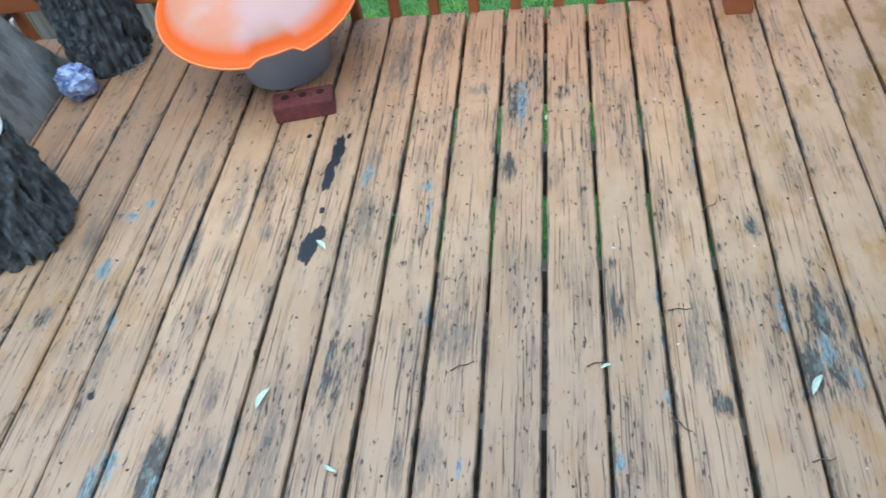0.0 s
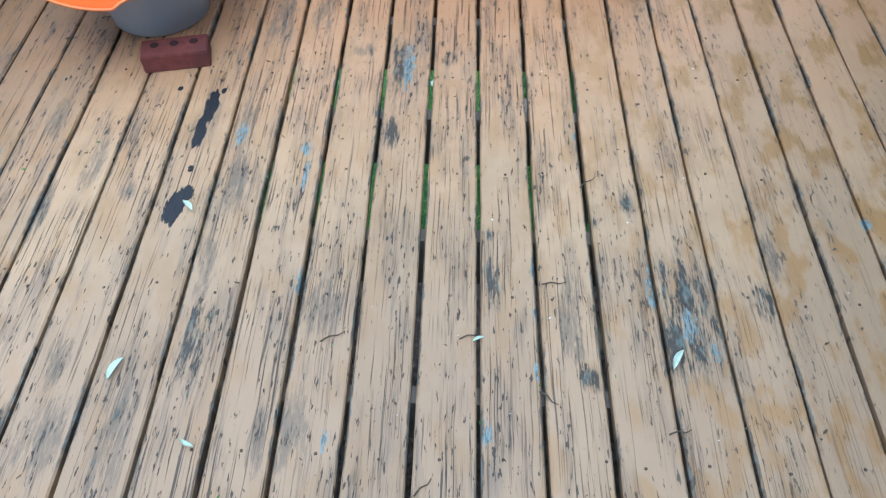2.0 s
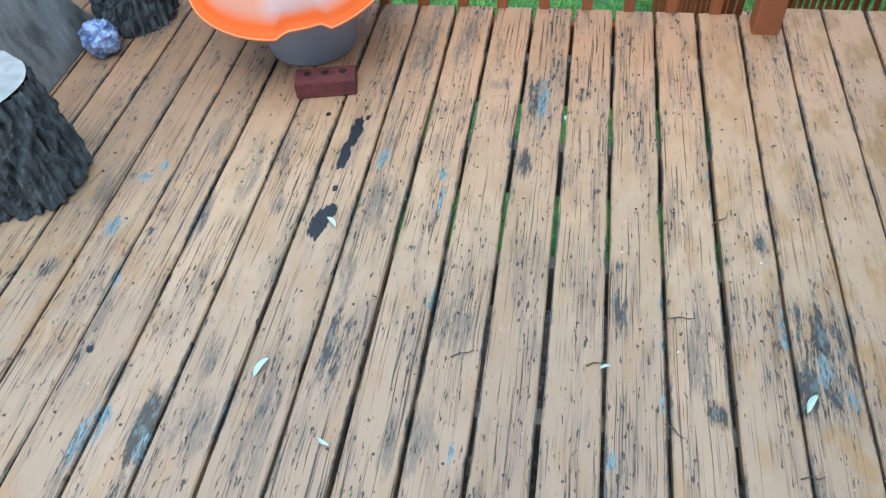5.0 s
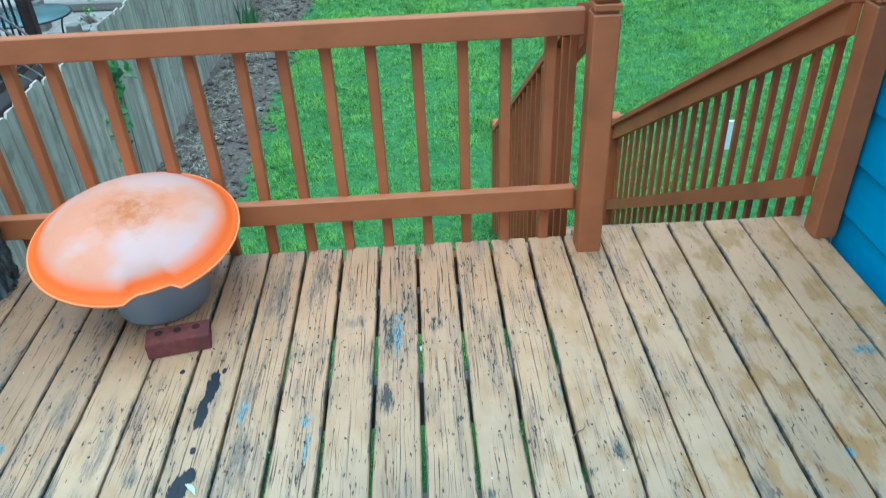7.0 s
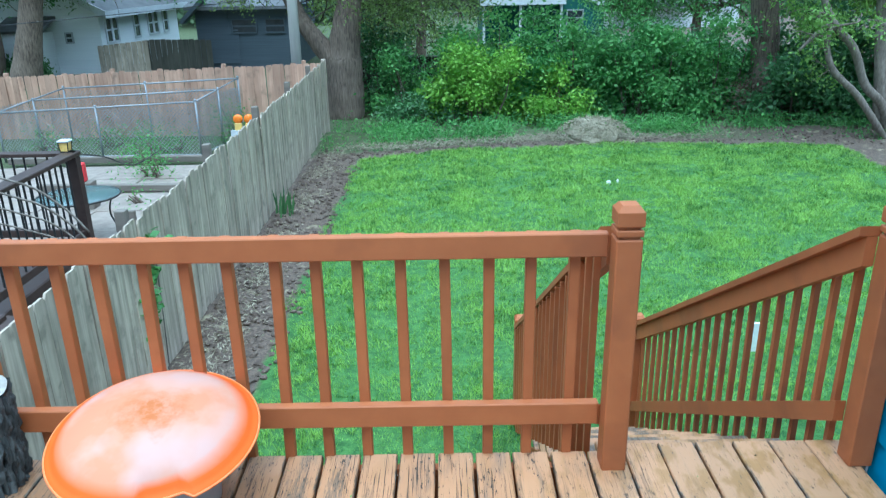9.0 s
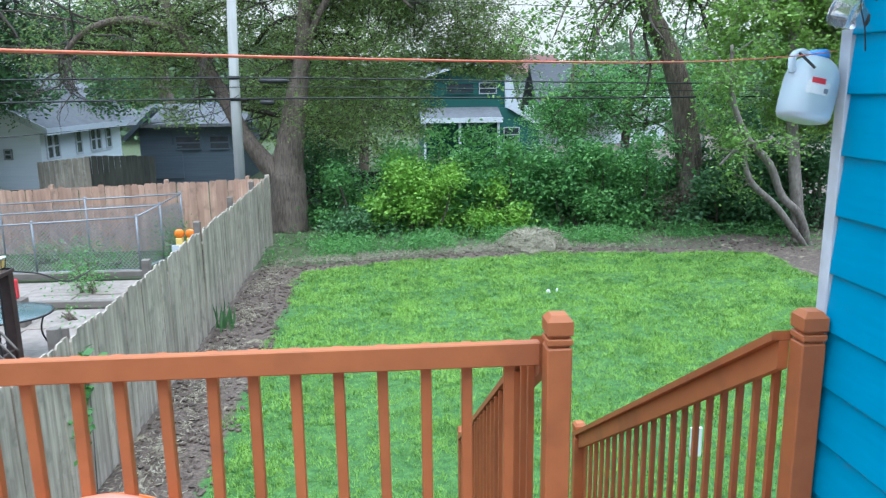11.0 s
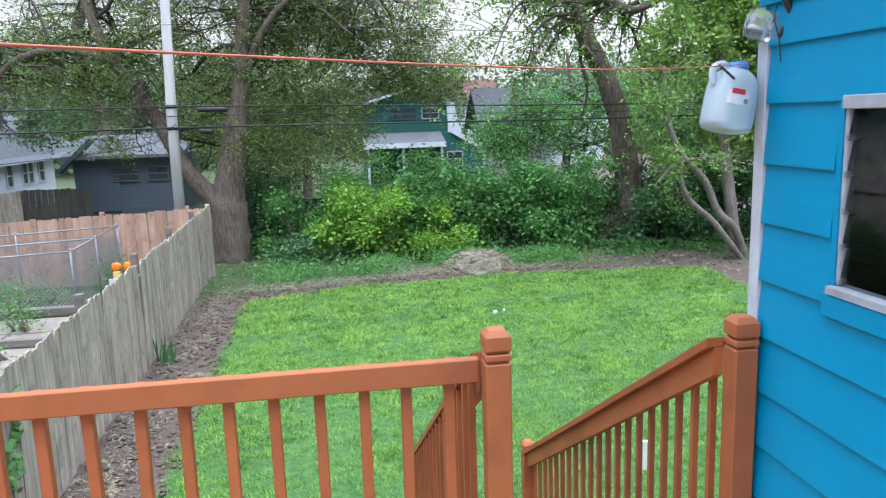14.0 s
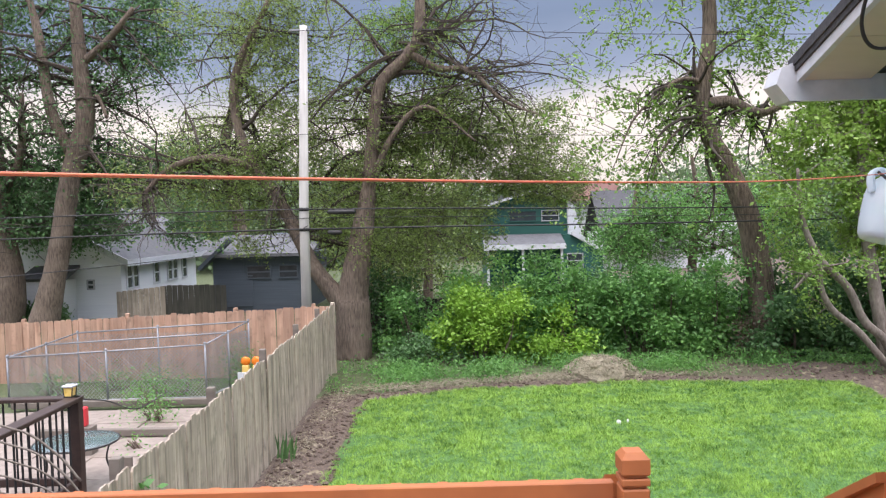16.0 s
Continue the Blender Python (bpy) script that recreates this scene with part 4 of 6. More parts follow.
# the low pale-limbed tree beyond the lawn
tree_d = tree("tree", [
    [(9.0, 13.5, -1.85, 0.098), (8.59, 13.3, -1.05, 0.092), (8.15, 13.3, -0.6, 0.087), (7.8, 13.3, 0.12, 0.081), (7.28, 13.3, 0.66, 0.081), (6.9, 13.3, 1.5, 0.055), (6.75, 13.2, 2.6, 0.032)],
    [(8.9, 13.45, -1.85, 0.077), (8.55, 13.25, -1.48, 0.074), (7.97, 13.2, -0.8, 0.071), (7.42, 13.2, -0.31, 0.066), (7.22, 13.25, 0.2, 0.060), (7.27, 13.3, 0.68, 0.055)],
    [(7.26, 13.3, 0.64, 0.049), (6.95, 13.2, 0.42, 0.043), (6.61, 13.1, 0.12, 0.028)],
    [(8.8, 13.6, -1.6, 0.140), (8.6, 13.8, 0.4, 0.130), (8.4, 13.8, 2.0, 0.110), (8.5, 13.9, 3.8, 0.112), (8.4, 14.0, 5.5, 0.070)],
], "low tree with pale bare curved limbs and fresh leaves", "leaf_bright", 47, "bark_pale", (8, 6), 0.95, 0.25, 0.085, 12, 0.17, 0.05, 0.55, 0.85, 0.3, 0.8, 0.3, (0, 1, 3))
foliage(tree_d, 6.9, 11.0, 13.3, 15.2, 0.7, 5.2, 1500, 20, 0.12, "leaf_spring", 311, 0.02, 0.7, "bark_pale", 0.55, 0.45)
# trees beyond the neighbouring yard
tree_l = tree("tree", [
    [(-14.9, 24.0, -1.85, 0.55), (-14.5, 24.0, -0.4, 0.42), (-14.1, 24.0, 1.2, 0.36), (-13.7, 24.0, 3.3, 0.34), (-13.3, 24.0, 4.6, 0.36), (-13.0, 24.0, 5.7, 0.32), (-13.1, 24.0, 7.6, 0.25), (-13.2, 24.0, 10.0, 0.18)],
    [(-13.6, 24.0, 4.5, 0.2), (-14.2, 24.0, 6.0, 0.2), (-14.5, 24.0, 8.5, 0.16), (-14.8, 24.0, 10.0, 0.1)],
    [(-13.0, 24.0, 7.6, 0.13), (-12.0, 23.8, 8.3, 0.12), (-11.0, 23.6, 9.3, 0.08)],
    [(-12.9, 24.0, 5.4, 0.07), (-12.5, 23.8, 6.4, 0.07), (-12.1, 23.7, 5.6, 0.05)],
], "tall old tree with smooth grey trunk and dark leaves", "leaf_dark", 53, "bark", (16, 6), 2.8, 0.2, 0.13, 7, 0.42, 0.3, 0.5, 0.5, 0.2, 0.25, 1.0)
foliage(tree_l, -18.5, -8.0, 24.4, 26.5, 1.3, 5.0, 1500, 15, 0.14, "leaf_dark", 321, 0.02, 0.4, "bark", 0.55, 0.9)
foliage(tree_l, -18.5, -9.0, 24.4, 26.5, 7.2, 11.8, 950, 14, 0.14, "leaf_dark", 322, 0.08, 0.5, "bark", 0.55, 0.9)
tree("tree", [
    [(-17.0, 25.0, -1.85, 0.8), (-16.6, 25.0, -0.2, 0.6), (-16.8, 25.0, 2.5, 0.42), (-16.9, 25.0, 6.0, 0.3), (-16.5, 25.0, 9.5, 0.2)],
    [(-16.6, 25.0, 3.2, 0.2), (-15.6, 24.5, 4.6, 0.15), (-15.2, 24.0, 6.6, 0.08)],
], "thick old tree with dark leaves behind the yards", "leaf_dark", 59, "bark", (18, 7), 2.8, 0.2, 0.13, 8, 0.35, 0.1, 0.5, 0.3, 0.2, 0.2, 0.8)
tree("tree", [
    [(-10.2, 34.2, -1.85, 0.36), (-10.6, 34.2, 2.1, 0.32), (-11.2, 34.2, 5.3, 0.28), (-10.5, 34.2, 7.9, 0.23), (-9.2, 34.2, 11.7, 0.12)],
    [(-11.2, 34.2, 5.0, 0.2), (-13.3, 33.6, 5.3, 0.17), (-14.9, 33.0, 4.9, 0.1)],
], "slender tree with thin olive leaves behind the sheds", "leaf_olive", 61, "bark", (24, 8), 2.5, 0.2, 0.10, 14, 0.30, 0.2, 0.45, 0.3)


tree("tree", [
    [(9.0, 27.0, -1.9, 0.2), (9.1, 27.0, 0.5, 0.16), (9.3, 27.0, 2.2, 0.12), (9.1, 27.0, 4.0, 0.06)],
    [(9.1, 27.0, 0.6, 0.1), (10.4, 27.0, 1.6, 0.08), (11.4, 27.0, 2.6, 0.04)],
    [(9.1, 27.0, 0.2, 0.09), (12.0, 27.0, 0.9, 0.07), (13.4, 27.0, 1.9, 0.04)],
], "young leafy tree in front of the far pale house", "leaf_mid", 83, "bark", (20, 7), 1.7, 0.3, 0.13, 9, 0.26, 0.15, 0.5, 0.2)
tree("tree", [
    [(6.7, 26.0, -1.9, 0.16), (6.8, 26.0, 0.4, 0.13), (6.6, 26.0, 1.8, 0.09), (6.7, 26.0, 3.0, 0.04)],
    [(6.8, 26.0, 0.3, 0.08), (7.8, 26.0, 1.2, 0.06), (8.4, 26.0, 2.0, 0.03)],
    [(6.7, 26.0, 0.2, 0.07), (5.9, 26.0, 1.0, 0.05), (5.6, 26.0, 1.5, 0.03)],
], "small leafy tree between the far houses", "leaf_mid", 89, "bark", (24, 7), 1.2, 0.3, 0.11, 12, 0.22, 0.1, 0.5, 0.2)
tree("tree", [
    [(-1.4, 30.0, -1.9, 0.22), (-1.3, 30.0, 1.0, 0.17), (-1.5, 30.0, 3.0, 0.12), (-1.4, 30.0, 4.6, 0.06)],
    [(-1.3, 30.0, 0.8, 0.1), (-2.3, 30.0, 2.2, 0.08), (-2.9, 30.0, 3.4, 0.04)],
    [(-4.0, 31.0, -1.9, 0.2), (-4.1, 31.0, 1.0, 0.16), (-3.8, 31.0, 3.2, 0.1)],
], "leafy olive tree beside the green house", "leaf_olive", 87, "bark", (24, 8), 2.3, 0.3, 0.15, 10, 0.32, 0.1, 0.5, 0.15)


def far_woods():
    rng = np.random.default_rng(71)
    pts = []
    for i in range(120):
        x = rng.uniform(-75, 75)
        y = rng.uniform(55, 95)
        h = rng.uniform(5.5, 9.0) * (0.8 if -2 < x * 40 / y < 14 else 1.0)
        n = 2200
        a = rng.normal(size=(n, 3)) * np.array([2.6, 2.0, 0.28 * h])
        pts.append(a + np.array([x, y, GROUND + 0.55 * h]))
    c = np.concatenate(pts)
    c = c[c[:, 2] > GROUND]
    tagged(new("far_trees", leaf_mesh("far_trees", c, 0.5, M["leaf_far"], 72, 0.7, 0.6)), "hazy green belt of distant trees", "trees", "", "stuff")


far_woods()


# ---------- the deck ----------
BOARD, EDGE_L, EDGE_R, BACK = 0.14, 0.118, 0.165, -3.4


def board_mesh(length, seed):
    """A deck board from y = 0 back, with worn, slightly wavy edges."""
    rng = random.Random(seed)
    g = Geo()
    n = 26
    w = BOARD / 2 - 0.0036
    ring = ((-w, -0.03), (-w, -0.004), (-w + 0.004, 0.0), (w - 0.004, 0.0), (w, -0.004), (w, -0.03))
    for i in range(n + 1):
        y = -length * i / n
        j = rng.gauss(0, 0.0007)
        k = rng.gauss(0, 0.0007)
        for m, (u, z) in enumerate(ring):
            g.v.append((u + (j if u < 0 else k), y, z))
    for i in range(n):
        for m in range(6):
            a, b = i * 6 + m, i * 6 + (m + 1) % 6
            g.f.append((a, b, b + 6, a + 6))
    g.f += [tuple(range(6)), tuple(n * 6 + m for m in reversed(range(6)))]
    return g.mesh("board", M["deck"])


deck = thing("deck", (-0.9, -1.6, -0.03), "tan painted wooden deck with peeling worn boards", "deck", "", "structure")
long_l = [board_mesh(EDGE_L - BACK, s) for s in (1, 2, 3)]
long_r = [board_mesh(EDGE_R - BACK, s) for s in (4, 5, 6)]
rngd = random.Random(9)
GAPS = {i: i * BOARD if i >= -8 else -8 * BOARD + (i + 8) * 0.1455 for i in range(-22, 9)}
for i in range(-20, 8):
    x = (GAPS[i] + GAPS[i - 1]) / 2
    right = i >= 2
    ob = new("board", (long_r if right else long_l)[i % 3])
    ob.parent = deck
    ob.matrix_parent_inverse = Matrix.Translation((0.9, 1.6, 0.03))
    ob.scale.x = (GAPS[i] - GAPS[i - 1]) / BOARD * (0.972 if -7 <= i <= 0 else 1.0)
    ob.location = (x + rngd.gauss(0, 0.0012), EDGE_R if right else EDGE_L, rngd.gauss(0, 0.0006))
# small screw heads sunk in the boards over the joists
screw_mesh = Geo().lathe([(0.0034, -0.001), (0.0035, 0.0004), (0.0028, 0.0010), (0.0016, 0.0006), (0.001, 0.0002)], 10).mesh("screw", M["brown_stain"], True)
for i in range(-14, 8):
    for y in (-0.44, -0.84, -1.24, -1.64):
        ob = new("screw", screw_mesh)
        ob.parent = deck
        ob.matrix_parent_inverse = Matrix.Translation((0.9, 1.6, 0.03))
        ob.location = ((GAPS[i] + GAPS[i - 1]) / 2 + rngd.gauss(0, 0.016), y + rngd.gauss(0, 0.008), 0.0009)
part("rim_joist", Geo().box(-2.95, 0.13, 0.066, 0.104, -0.25, -0.034).box(0.13, 0.93, 0.11, 0.15, -0.25, -0.034), M["rail"], deck)
joists = Geo()
for j in range(8):
    joists.box(-2.95, 0.98, -3.3 + j * 0.45, -3.26 + j * 0.45, -0.22, -0.034)
part("joists", joists, M["timber"], deck)
for x, y in ((-2.8, 0.0), (-1.2, 0.0), (0.08, 0.02), (-2.8, -3.0), (0.8, -3.0)):
    part("support_post", Geo().box(x - 0.045, x + 0.045, y - 0.045, y + 0.045, GROUND - 0.1, -0.22), M["timber"], deck)


# ---------- railings ----------
def post_cap(g, x, y, s, z0):
    """The turned-looking top of a post: neck, ring, neck, block with a low pyramid."""
    h = s / 2
    for half, a, b in ((h - 0.008, z0, z0 + 0.010), (h + 0.001, z0 + 0.010, z0 + 0.032), (h - 0.009, z0 + 0.032, z0 + 0.042)):
        g.box(x - half, x + half, y - half, y + half, a, b, 0.003)
    q = h + 0.001
    z1, z2, z3 = z0 + 0.042, z0 + 0.092, z0 + 0.112
    n = len(g.v)
    for half, z in ((q - 0.004, z1), (q, z1 + 0.005), (q, z2), (q * 0.62, z3)):
        g.v += [(x - half, y - half, z), (x + half, y - half, z), (x + half, y + half, z), (x - half, y + half, z)]
    for r in range(3):
        for k in range(4):
            a, b = n + r * 4 + k, n + r * 4 + (k + 1) % 4
            g.f.append((a, b, b + 4, a + 4))
    g.f += [(n + 3, n + 2, n + 1, n), (n + 12, n + 13, n + 14, n + 15)]
    return g


def rail_post(parent, x, y, s, z0, z1):
    p = part("post", Geo().box(x - s / 2, x + s / 2, y - s / 2, y + s / 2, z0, z1, 0.005), M["rail"], parent)
    part("post_cap", post_cap(Geo(), x, y, s, z1), M["rail"], p)


POST = 0.086
rail = thing("deck_railing", (-1.4, 0.1, 0.0), "orange-brown painted wooden deck railing with square balusters", "railing")
rail_post(rail, 0.077, POST / 2, POST, -0.02, 0.878)
rail_post(rail, -2.9, POST / 2, POST, -0.02, 0.884)
RY = 0.072
part("top_rail", Geo().box(-2.86, 0.026, RY, RY + 0.038, 0.795, 0.879, 0.004), M["rail"], rail)
part("bottom_rail", Geo().box(-2.86, 0.026, RY, RY + 0.038, 0.148, 0.236, 0.004), M["rail"], rail)
bal = Geo().box(-0.0185, 0.0185, -0.0185, 0.0185, -0.2, 0.868, 0.003).mesh("baluster", M["rail"])
rngb = random.Random(4)
for i in range(20):
    ob = part("baluster", bal, None, rail)
    ob.matrix_basis = pose(-0.076 - i * 0.1475 + rngb.gauss(0, 0.003), 0.131, 0, 0, rngb.gauss(0, 0.35), 0)

# stair railings: a sloping rail with a flat cap board, balusters and a lower post
SLOPE = -0.619


def stair_rail(x, y0, y1, inner, label, lower_y, up=0.0):
    e = thing("stair_railing", (x, (y0 + y1) / 2, GROUND), label, "railing", "stair railings")
    zt = lambda y: 0.86 + up + SLOPE * (y - 0.10)
    part("top_rail", Geo().prism([(y0, zt(y0) - 0.125), (y1, zt(y1) - 0.125), (y1, zt(y1) - 0.02), (y0, zt(y0) - 0.02)], "x", x - 0.019, x + 0.019), M["rail"], e)
    xa, xb = x - 0.046, x + 0.03
    part("cap_board", Geo().prism([(y0, zt(y0) - 0.018), (y1 + 0.08, zt(y1 + 0.08) - 0.018), (y1 + 0.08, zt(y1 + 0.08) + 0.016), (y0, zt(y0) + 0.016)], "x", xa, xb), M["rail"], e)
    zl = lambda y: 0.225 + SLOPE * (y - 0.08)
    part("bottom_rail", Geo().prism([(y0, zl(y0) - 0.085), (y1, zl(y1) - 0.085), (y1, zl(y1)), (y0, zl(y0))], "x", x - 0.019, x + 0.019), M["rail"], e)
    n = 20
    off = 0.032 if inner < 0 else -0.032
    for i in range(n):
        y = y0 + 0.09 + i * (y1 - y0 - 0.12) / (n - 1)
        g = Geo().box(x + off - 0.012, x + off + 0.012, y - 0.0125, y + 0.0125, zl(y) - 0.26, zt(y) - 0.03)
        part("baluster", g, M["rail"], e)
    rail_post(e, x, lower_y, 0.088, GROUND - 0.05, zt(lower_y) - 0.02)
    return e


stair_rail(0.905, 0.09, 2.72, -1, "orange-brown sloping stair railing beside the blue house", 2.765)
stair_rail(0.060, 0.16, 2.95, 1, "orange-brown sloping stair railing below the deck post", 2.99, 0.035)
second = thing("railing_post", (0.962, 0.04, 0.0), "orange-brown square post with grooved cap beside blue siding", "post")
rail_post(second, 0.962, 0.04, POST, 0.0, 0.860)

# stairs
stairs = thing("stairs", (0.5, 1.5, GROUND), "painted wooden stairs going down to the lawn", "stairs", "", "structure")
RISE, GO = 1.75 / 9, 0.305
for i in range(8):
    z = -(i + 1) * RISE
    y = 0.165 + i * GO
    for k in range(2):
        part("tread", Geo().box(0.09 + 0.02, 0.90, y + 0.004 + k * 0.15, y + 0.15 + k * 0.15, z - 0.034, z, 0.004), M["deck"], stairs)
for x in (0.105, 0.86):
    part("stringer", Geo().prism([(0.16, -0.55), (0.16, -0.21), (2.55, GROUND + 0.06), (2.55, GROUND - 0.02), (2.2, GROUND - 0.02)], "x", x, x + 0.036), M["rail"], stairs)

# ---------- the blue house ----------
WALL, CORNER = 1.035, 0.092
WY0, WY1, WZ0, WZ1 = -1.15, -0.352, 1.165, 1.714
wall = Geo()
for y0, y1, z0, z1 in ((-6.0, WY0, GROUND, 2.6), (WY1, CORNER, GROUND, 2.6), (WY0, WY1, GROUND, WZ0), (WY0, WY1, WZ1, 2.6)):
    wall.box(WALL, WALL + 0.14, y0, y1, z0, z1)
wall_e = tagged(part("wall_east", wall, M["blue"], None), "bright blue house wall behind lap siding", "wall", "", "structure")
solid("wall_north", Geo().box(WALL + 0.14, 6.0, CORNER - 0.14, CORNER, GROUND, 2.6), M["blue"], "bright blue end wall of the house", "wall", "structure")


def siding_board(y0, y1, z):
    """One lap board: thick lower edge standing proud, thin upper edge."""
    return Geo().prism([(WALL - 0.020, z), (WALL - 0.001, z), (WALL - 0.001, z + 0.215), (WALL - 0.006, z + 0.215), (WALL - 0.021, z + 0.004)], "y", y0, y1)


z = -1.7
while z < 2.5:
    rows = [(-3.0, CORNER - 0.056)]
    if z + 0.2 > WZ0 - 0.03 and z < WZ1 - 0.02:
        rows = [(-3.0, WY0 - 0.026), (WY1 + 0.026, CORNER - 0.056)]
    for y0, y1 in rows:
        part("siding_board", siding_board(y0, y1, z - 0.014 if z > 1.8 else z), M["blue"], wall_e)
    z += 0.2
part("window_casing", Geo().box(WALL - 0.017, WALL - 0.001, WY1, WY1 + 0.024, WZ0 - 0.05, WZ1 + 0.01).box(WALL - 0.016, WALL - 0.001, WY0 - 0.024, WY0, WZ0 - 0.05, WZ1 + 0.01).box(WALL - 0.03, WALL - 0.001, WY0 - 0.04, WY1 + 0.04, WZ0 - 0.10, WZ0 - 0.03, 0.003), M["blue"], wall_e)
solid("trim", Geo().box(WALL - 0.024, WALL + 0.02, CORNER - 0.054, CORNER + 0.002, -1.7, 1.905, 0.003).box(WALL + 0.02, WALL + 0.08, CORNER, CORNER + 0.02, -1.7, 1.905, 0.003), M["white"], "white painted corner board of the house", "trim", "structure")

win = thing("window_1", (WALL, (WY0 + WY1) / 2, WZ0), "white louvred window in the blue wall", "window", "", "structure")
t = 0.016
part("window_frame", Geo().box(WALL - 0.014, WALL + 0.03, WY1 - t, WY1, WZ0, WZ1, 0.003).box(WALL - 0.014, WALL + 0.03, WY0, WY0 + t, WZ0, WZ1, 0.003).box(WALL - 0.024, WALL + 0.07, WY0, WY1 + 0.004, WZ1 - 0.036, WZ1 + 0.003, 0.003), M["sill"], win)
part("window_sill", Geo().prism([(WALL - 0.035, WZ0 - 0.028), (WALL + 0.09, WZ0 - 0.028), (WALL + 0.09, WZ0 + 0.014), (WALL - 0.035, WZ0 - 0.006)], "y", WY0 - 0.015, WY1 + 0.015), M["sill"], win)
for k in range(5):
    z0 = WZ0 + 0.012 + k * 0.105
    px = WALL - 0.012
    pn = part("pane", Geo().prism([(px, z0), (px + 0.004, z0), (px + 0.022, z0 + 0.112), (px + 0.018, z0 + 0.112)], "y", WY0 + t, WY1 - t), M["glass"], win)
    pn.visible_shadow = False
    part("clip", Geo().box(WALL - 0.018, WALL + 0.01, WY1 - t - 0.005, WY1 - t + 0.004, z0 - 0.008, z0 + 0.010, 0.002), M["galv"], win)
room = Geo()
room.box(WALL + 0.15, 2.8, WY0 - 0.7, WY0 - 0.68, 0.3, 2.5).box(WALL + 0.15, 2.8, -0.10, -0.08, 0.3, 2.5).box(2.8, 2.82, WY0 - 0.7, -0.08, 0.3, 2.5)
room.box(WALL + 0.15, 2.8, WY0 - 0.7, -0.08, 0.28, 0.3).box(WALL + 0.15, 2.8, WY0 - 0.7, -0.08, 2.5, 2.52)
jam = WALL + 0.142
room.box(WALL + 0.032, jam, WY1 - 0.004, WY1 - 0.001, WZ0, WZ1).box(WALL + 0.032, jam, WY0 + 0.001, WY0 + 0.004, WZ0, WZ1).box(WALL + 0.032, jam, WY0, WY1, WZ1 - 0.004, WZ1 - 0.001)
solid("room", room, M["interior"], "dim plain room behind the window", "room", "structure")
cur = Geo()
for k in range(16):
    y = -0.42 - k * 0.022
    cur.tube([(1.28 + 0.012 * (k % 2), y, 1.05), (1.28 + 0.012 * (k % 2), y, 1.8)], 0.014, 6)
solid("curtain", cur, M["curtain"], "grey folded curtain hanging inside the window", "curtain")

# roof overhang: slopes down towards the yard
RX0, EY = 0.73, 0.62
RS = math.tan(radians(17))
rz = lambda y: 2.27 + (EY - y) * RS
roof = thing("roof", (1.5, -1.0, 2.4), "low sloping roof with dark shingles and white fascia", "roof", "", "structure")
for k, (out, drop) in enumerate(((0.12, 0.0), (0.112, 0.024), (0.118, 0.046))):
    a, b = EY + 0.03 - 0.006 * k, -6.0
    part("shingle_course", Geo().prism([(a, rz(a) + 0.012 - drop), (a, rz(a) + 0.034 - drop), (b, rz(b) + 0.034 - drop), (b, rz(b) + 0.012 - drop)], "x", RX0 + out, 6.0), M["shingle"], roof)
part("fascia", Geo().box(RX0 + 0.10, 6.0, EY - 0.025, EY, 2.135, rz(EY) - 0.04), M["white"], roof)
part("rake_board", Geo().prism([(EY + 0.01, rz(EY + 0.01) - 0.075), (EY + 0.01, rz(EY + 0.01) - 0.036), (-6.0, rz(-6.0) - 0.036), (-6.0, rz(-6.0) - 0.075)], "x", RX0 + 0.125, RX0 + 0.147), M["white"], roof)
for k in range(12):
    ya, yb = EY - 0.03 - k * 0.3, EY - 0.03 - k * 0.3 - 0.296
    part("soffit_board", Geo().prism([(ya, rz(ya) - 0.068), (ya, rz(ya) - 0.05), (yb, rz(yb) - 0.05), (yb, rz(yb) - 0.068)], "x", RX0 + 0.149, WALL + 0.1), M["soffit"], roof)
part("gutter_end", Geo().prism([(RX0 + 0.05, 2.20), (RX0 + 0.10, 2.135), (RX0 + 0.14, 2.135), (RX0 + 0.14, 2.29), (RX0 + 0.07, 2.26)], "y", EY - 0.03, EY + 0.09), M["white"], roof)
part("gable_board", Geo().prism([(CORNER, 2.02), (CORNER, rz(CORNER) - 0.035), (-5.5, rz(-5.5) - 0.035), (-5.5, 2.02)], "x", WALL - 0.026, WALL - 0.004), M["blue"], roof)
solid("eave_cable", Geo().tube(smooth_line([(0.80, -0.02, 2.42), (0.83, 0.10, 2.30), (0.9, 0.16, 2.235), (0.98, 0.12, 2.24), (1.0, 0.02, 2.3)]), 0.006, 6), M["cable"], "black cable drooping in a loop below the eave", "cable", smooth=True)

# floodlight of clear ribbed glass under the eave
lampx, lampy, lampz = 1.005, 0.02, 1.945
fl = thing("floodlight", (lampx, lampy, lampz), "clear ribbed glass floodlight on a dark bracket at the corner", "lamp")
prof = [(0.012, -0.055), (0.028, -0.05), (0.030, -0.02)]
for k in range(7):
    prof += [(0.040 + 0.006 * (k % 2) + 0.0015 * k, -0.015 + k * 0.010)]
prof += [(0.05, 0.06), (0.044, 0.068), (0.001, 0.071)]
lens = Geo().lathe(prof, 28)
R = Matrix.Translation((lampx, lampy, lampz)) @ Euler((radians(-70), 0, radians(42))).to_matrix().to_4x4()
lens.v = [tuple(R @ Vector(v)) for v in lens.v]
part("lens", lens, M["clear"], fl, "ribbed clear glass lens", smooth=True)
sock = Geo().lathe([(0.001, -0.12), (0.03, -0.118), (0.034, -0.05), (0.03, -0.045)], 18)
sock.v = [tuple(R @ Vector(v)) for v in sock.v]
part("socket", sock, M["black"], fl, "black lamp socket", smooth=True)
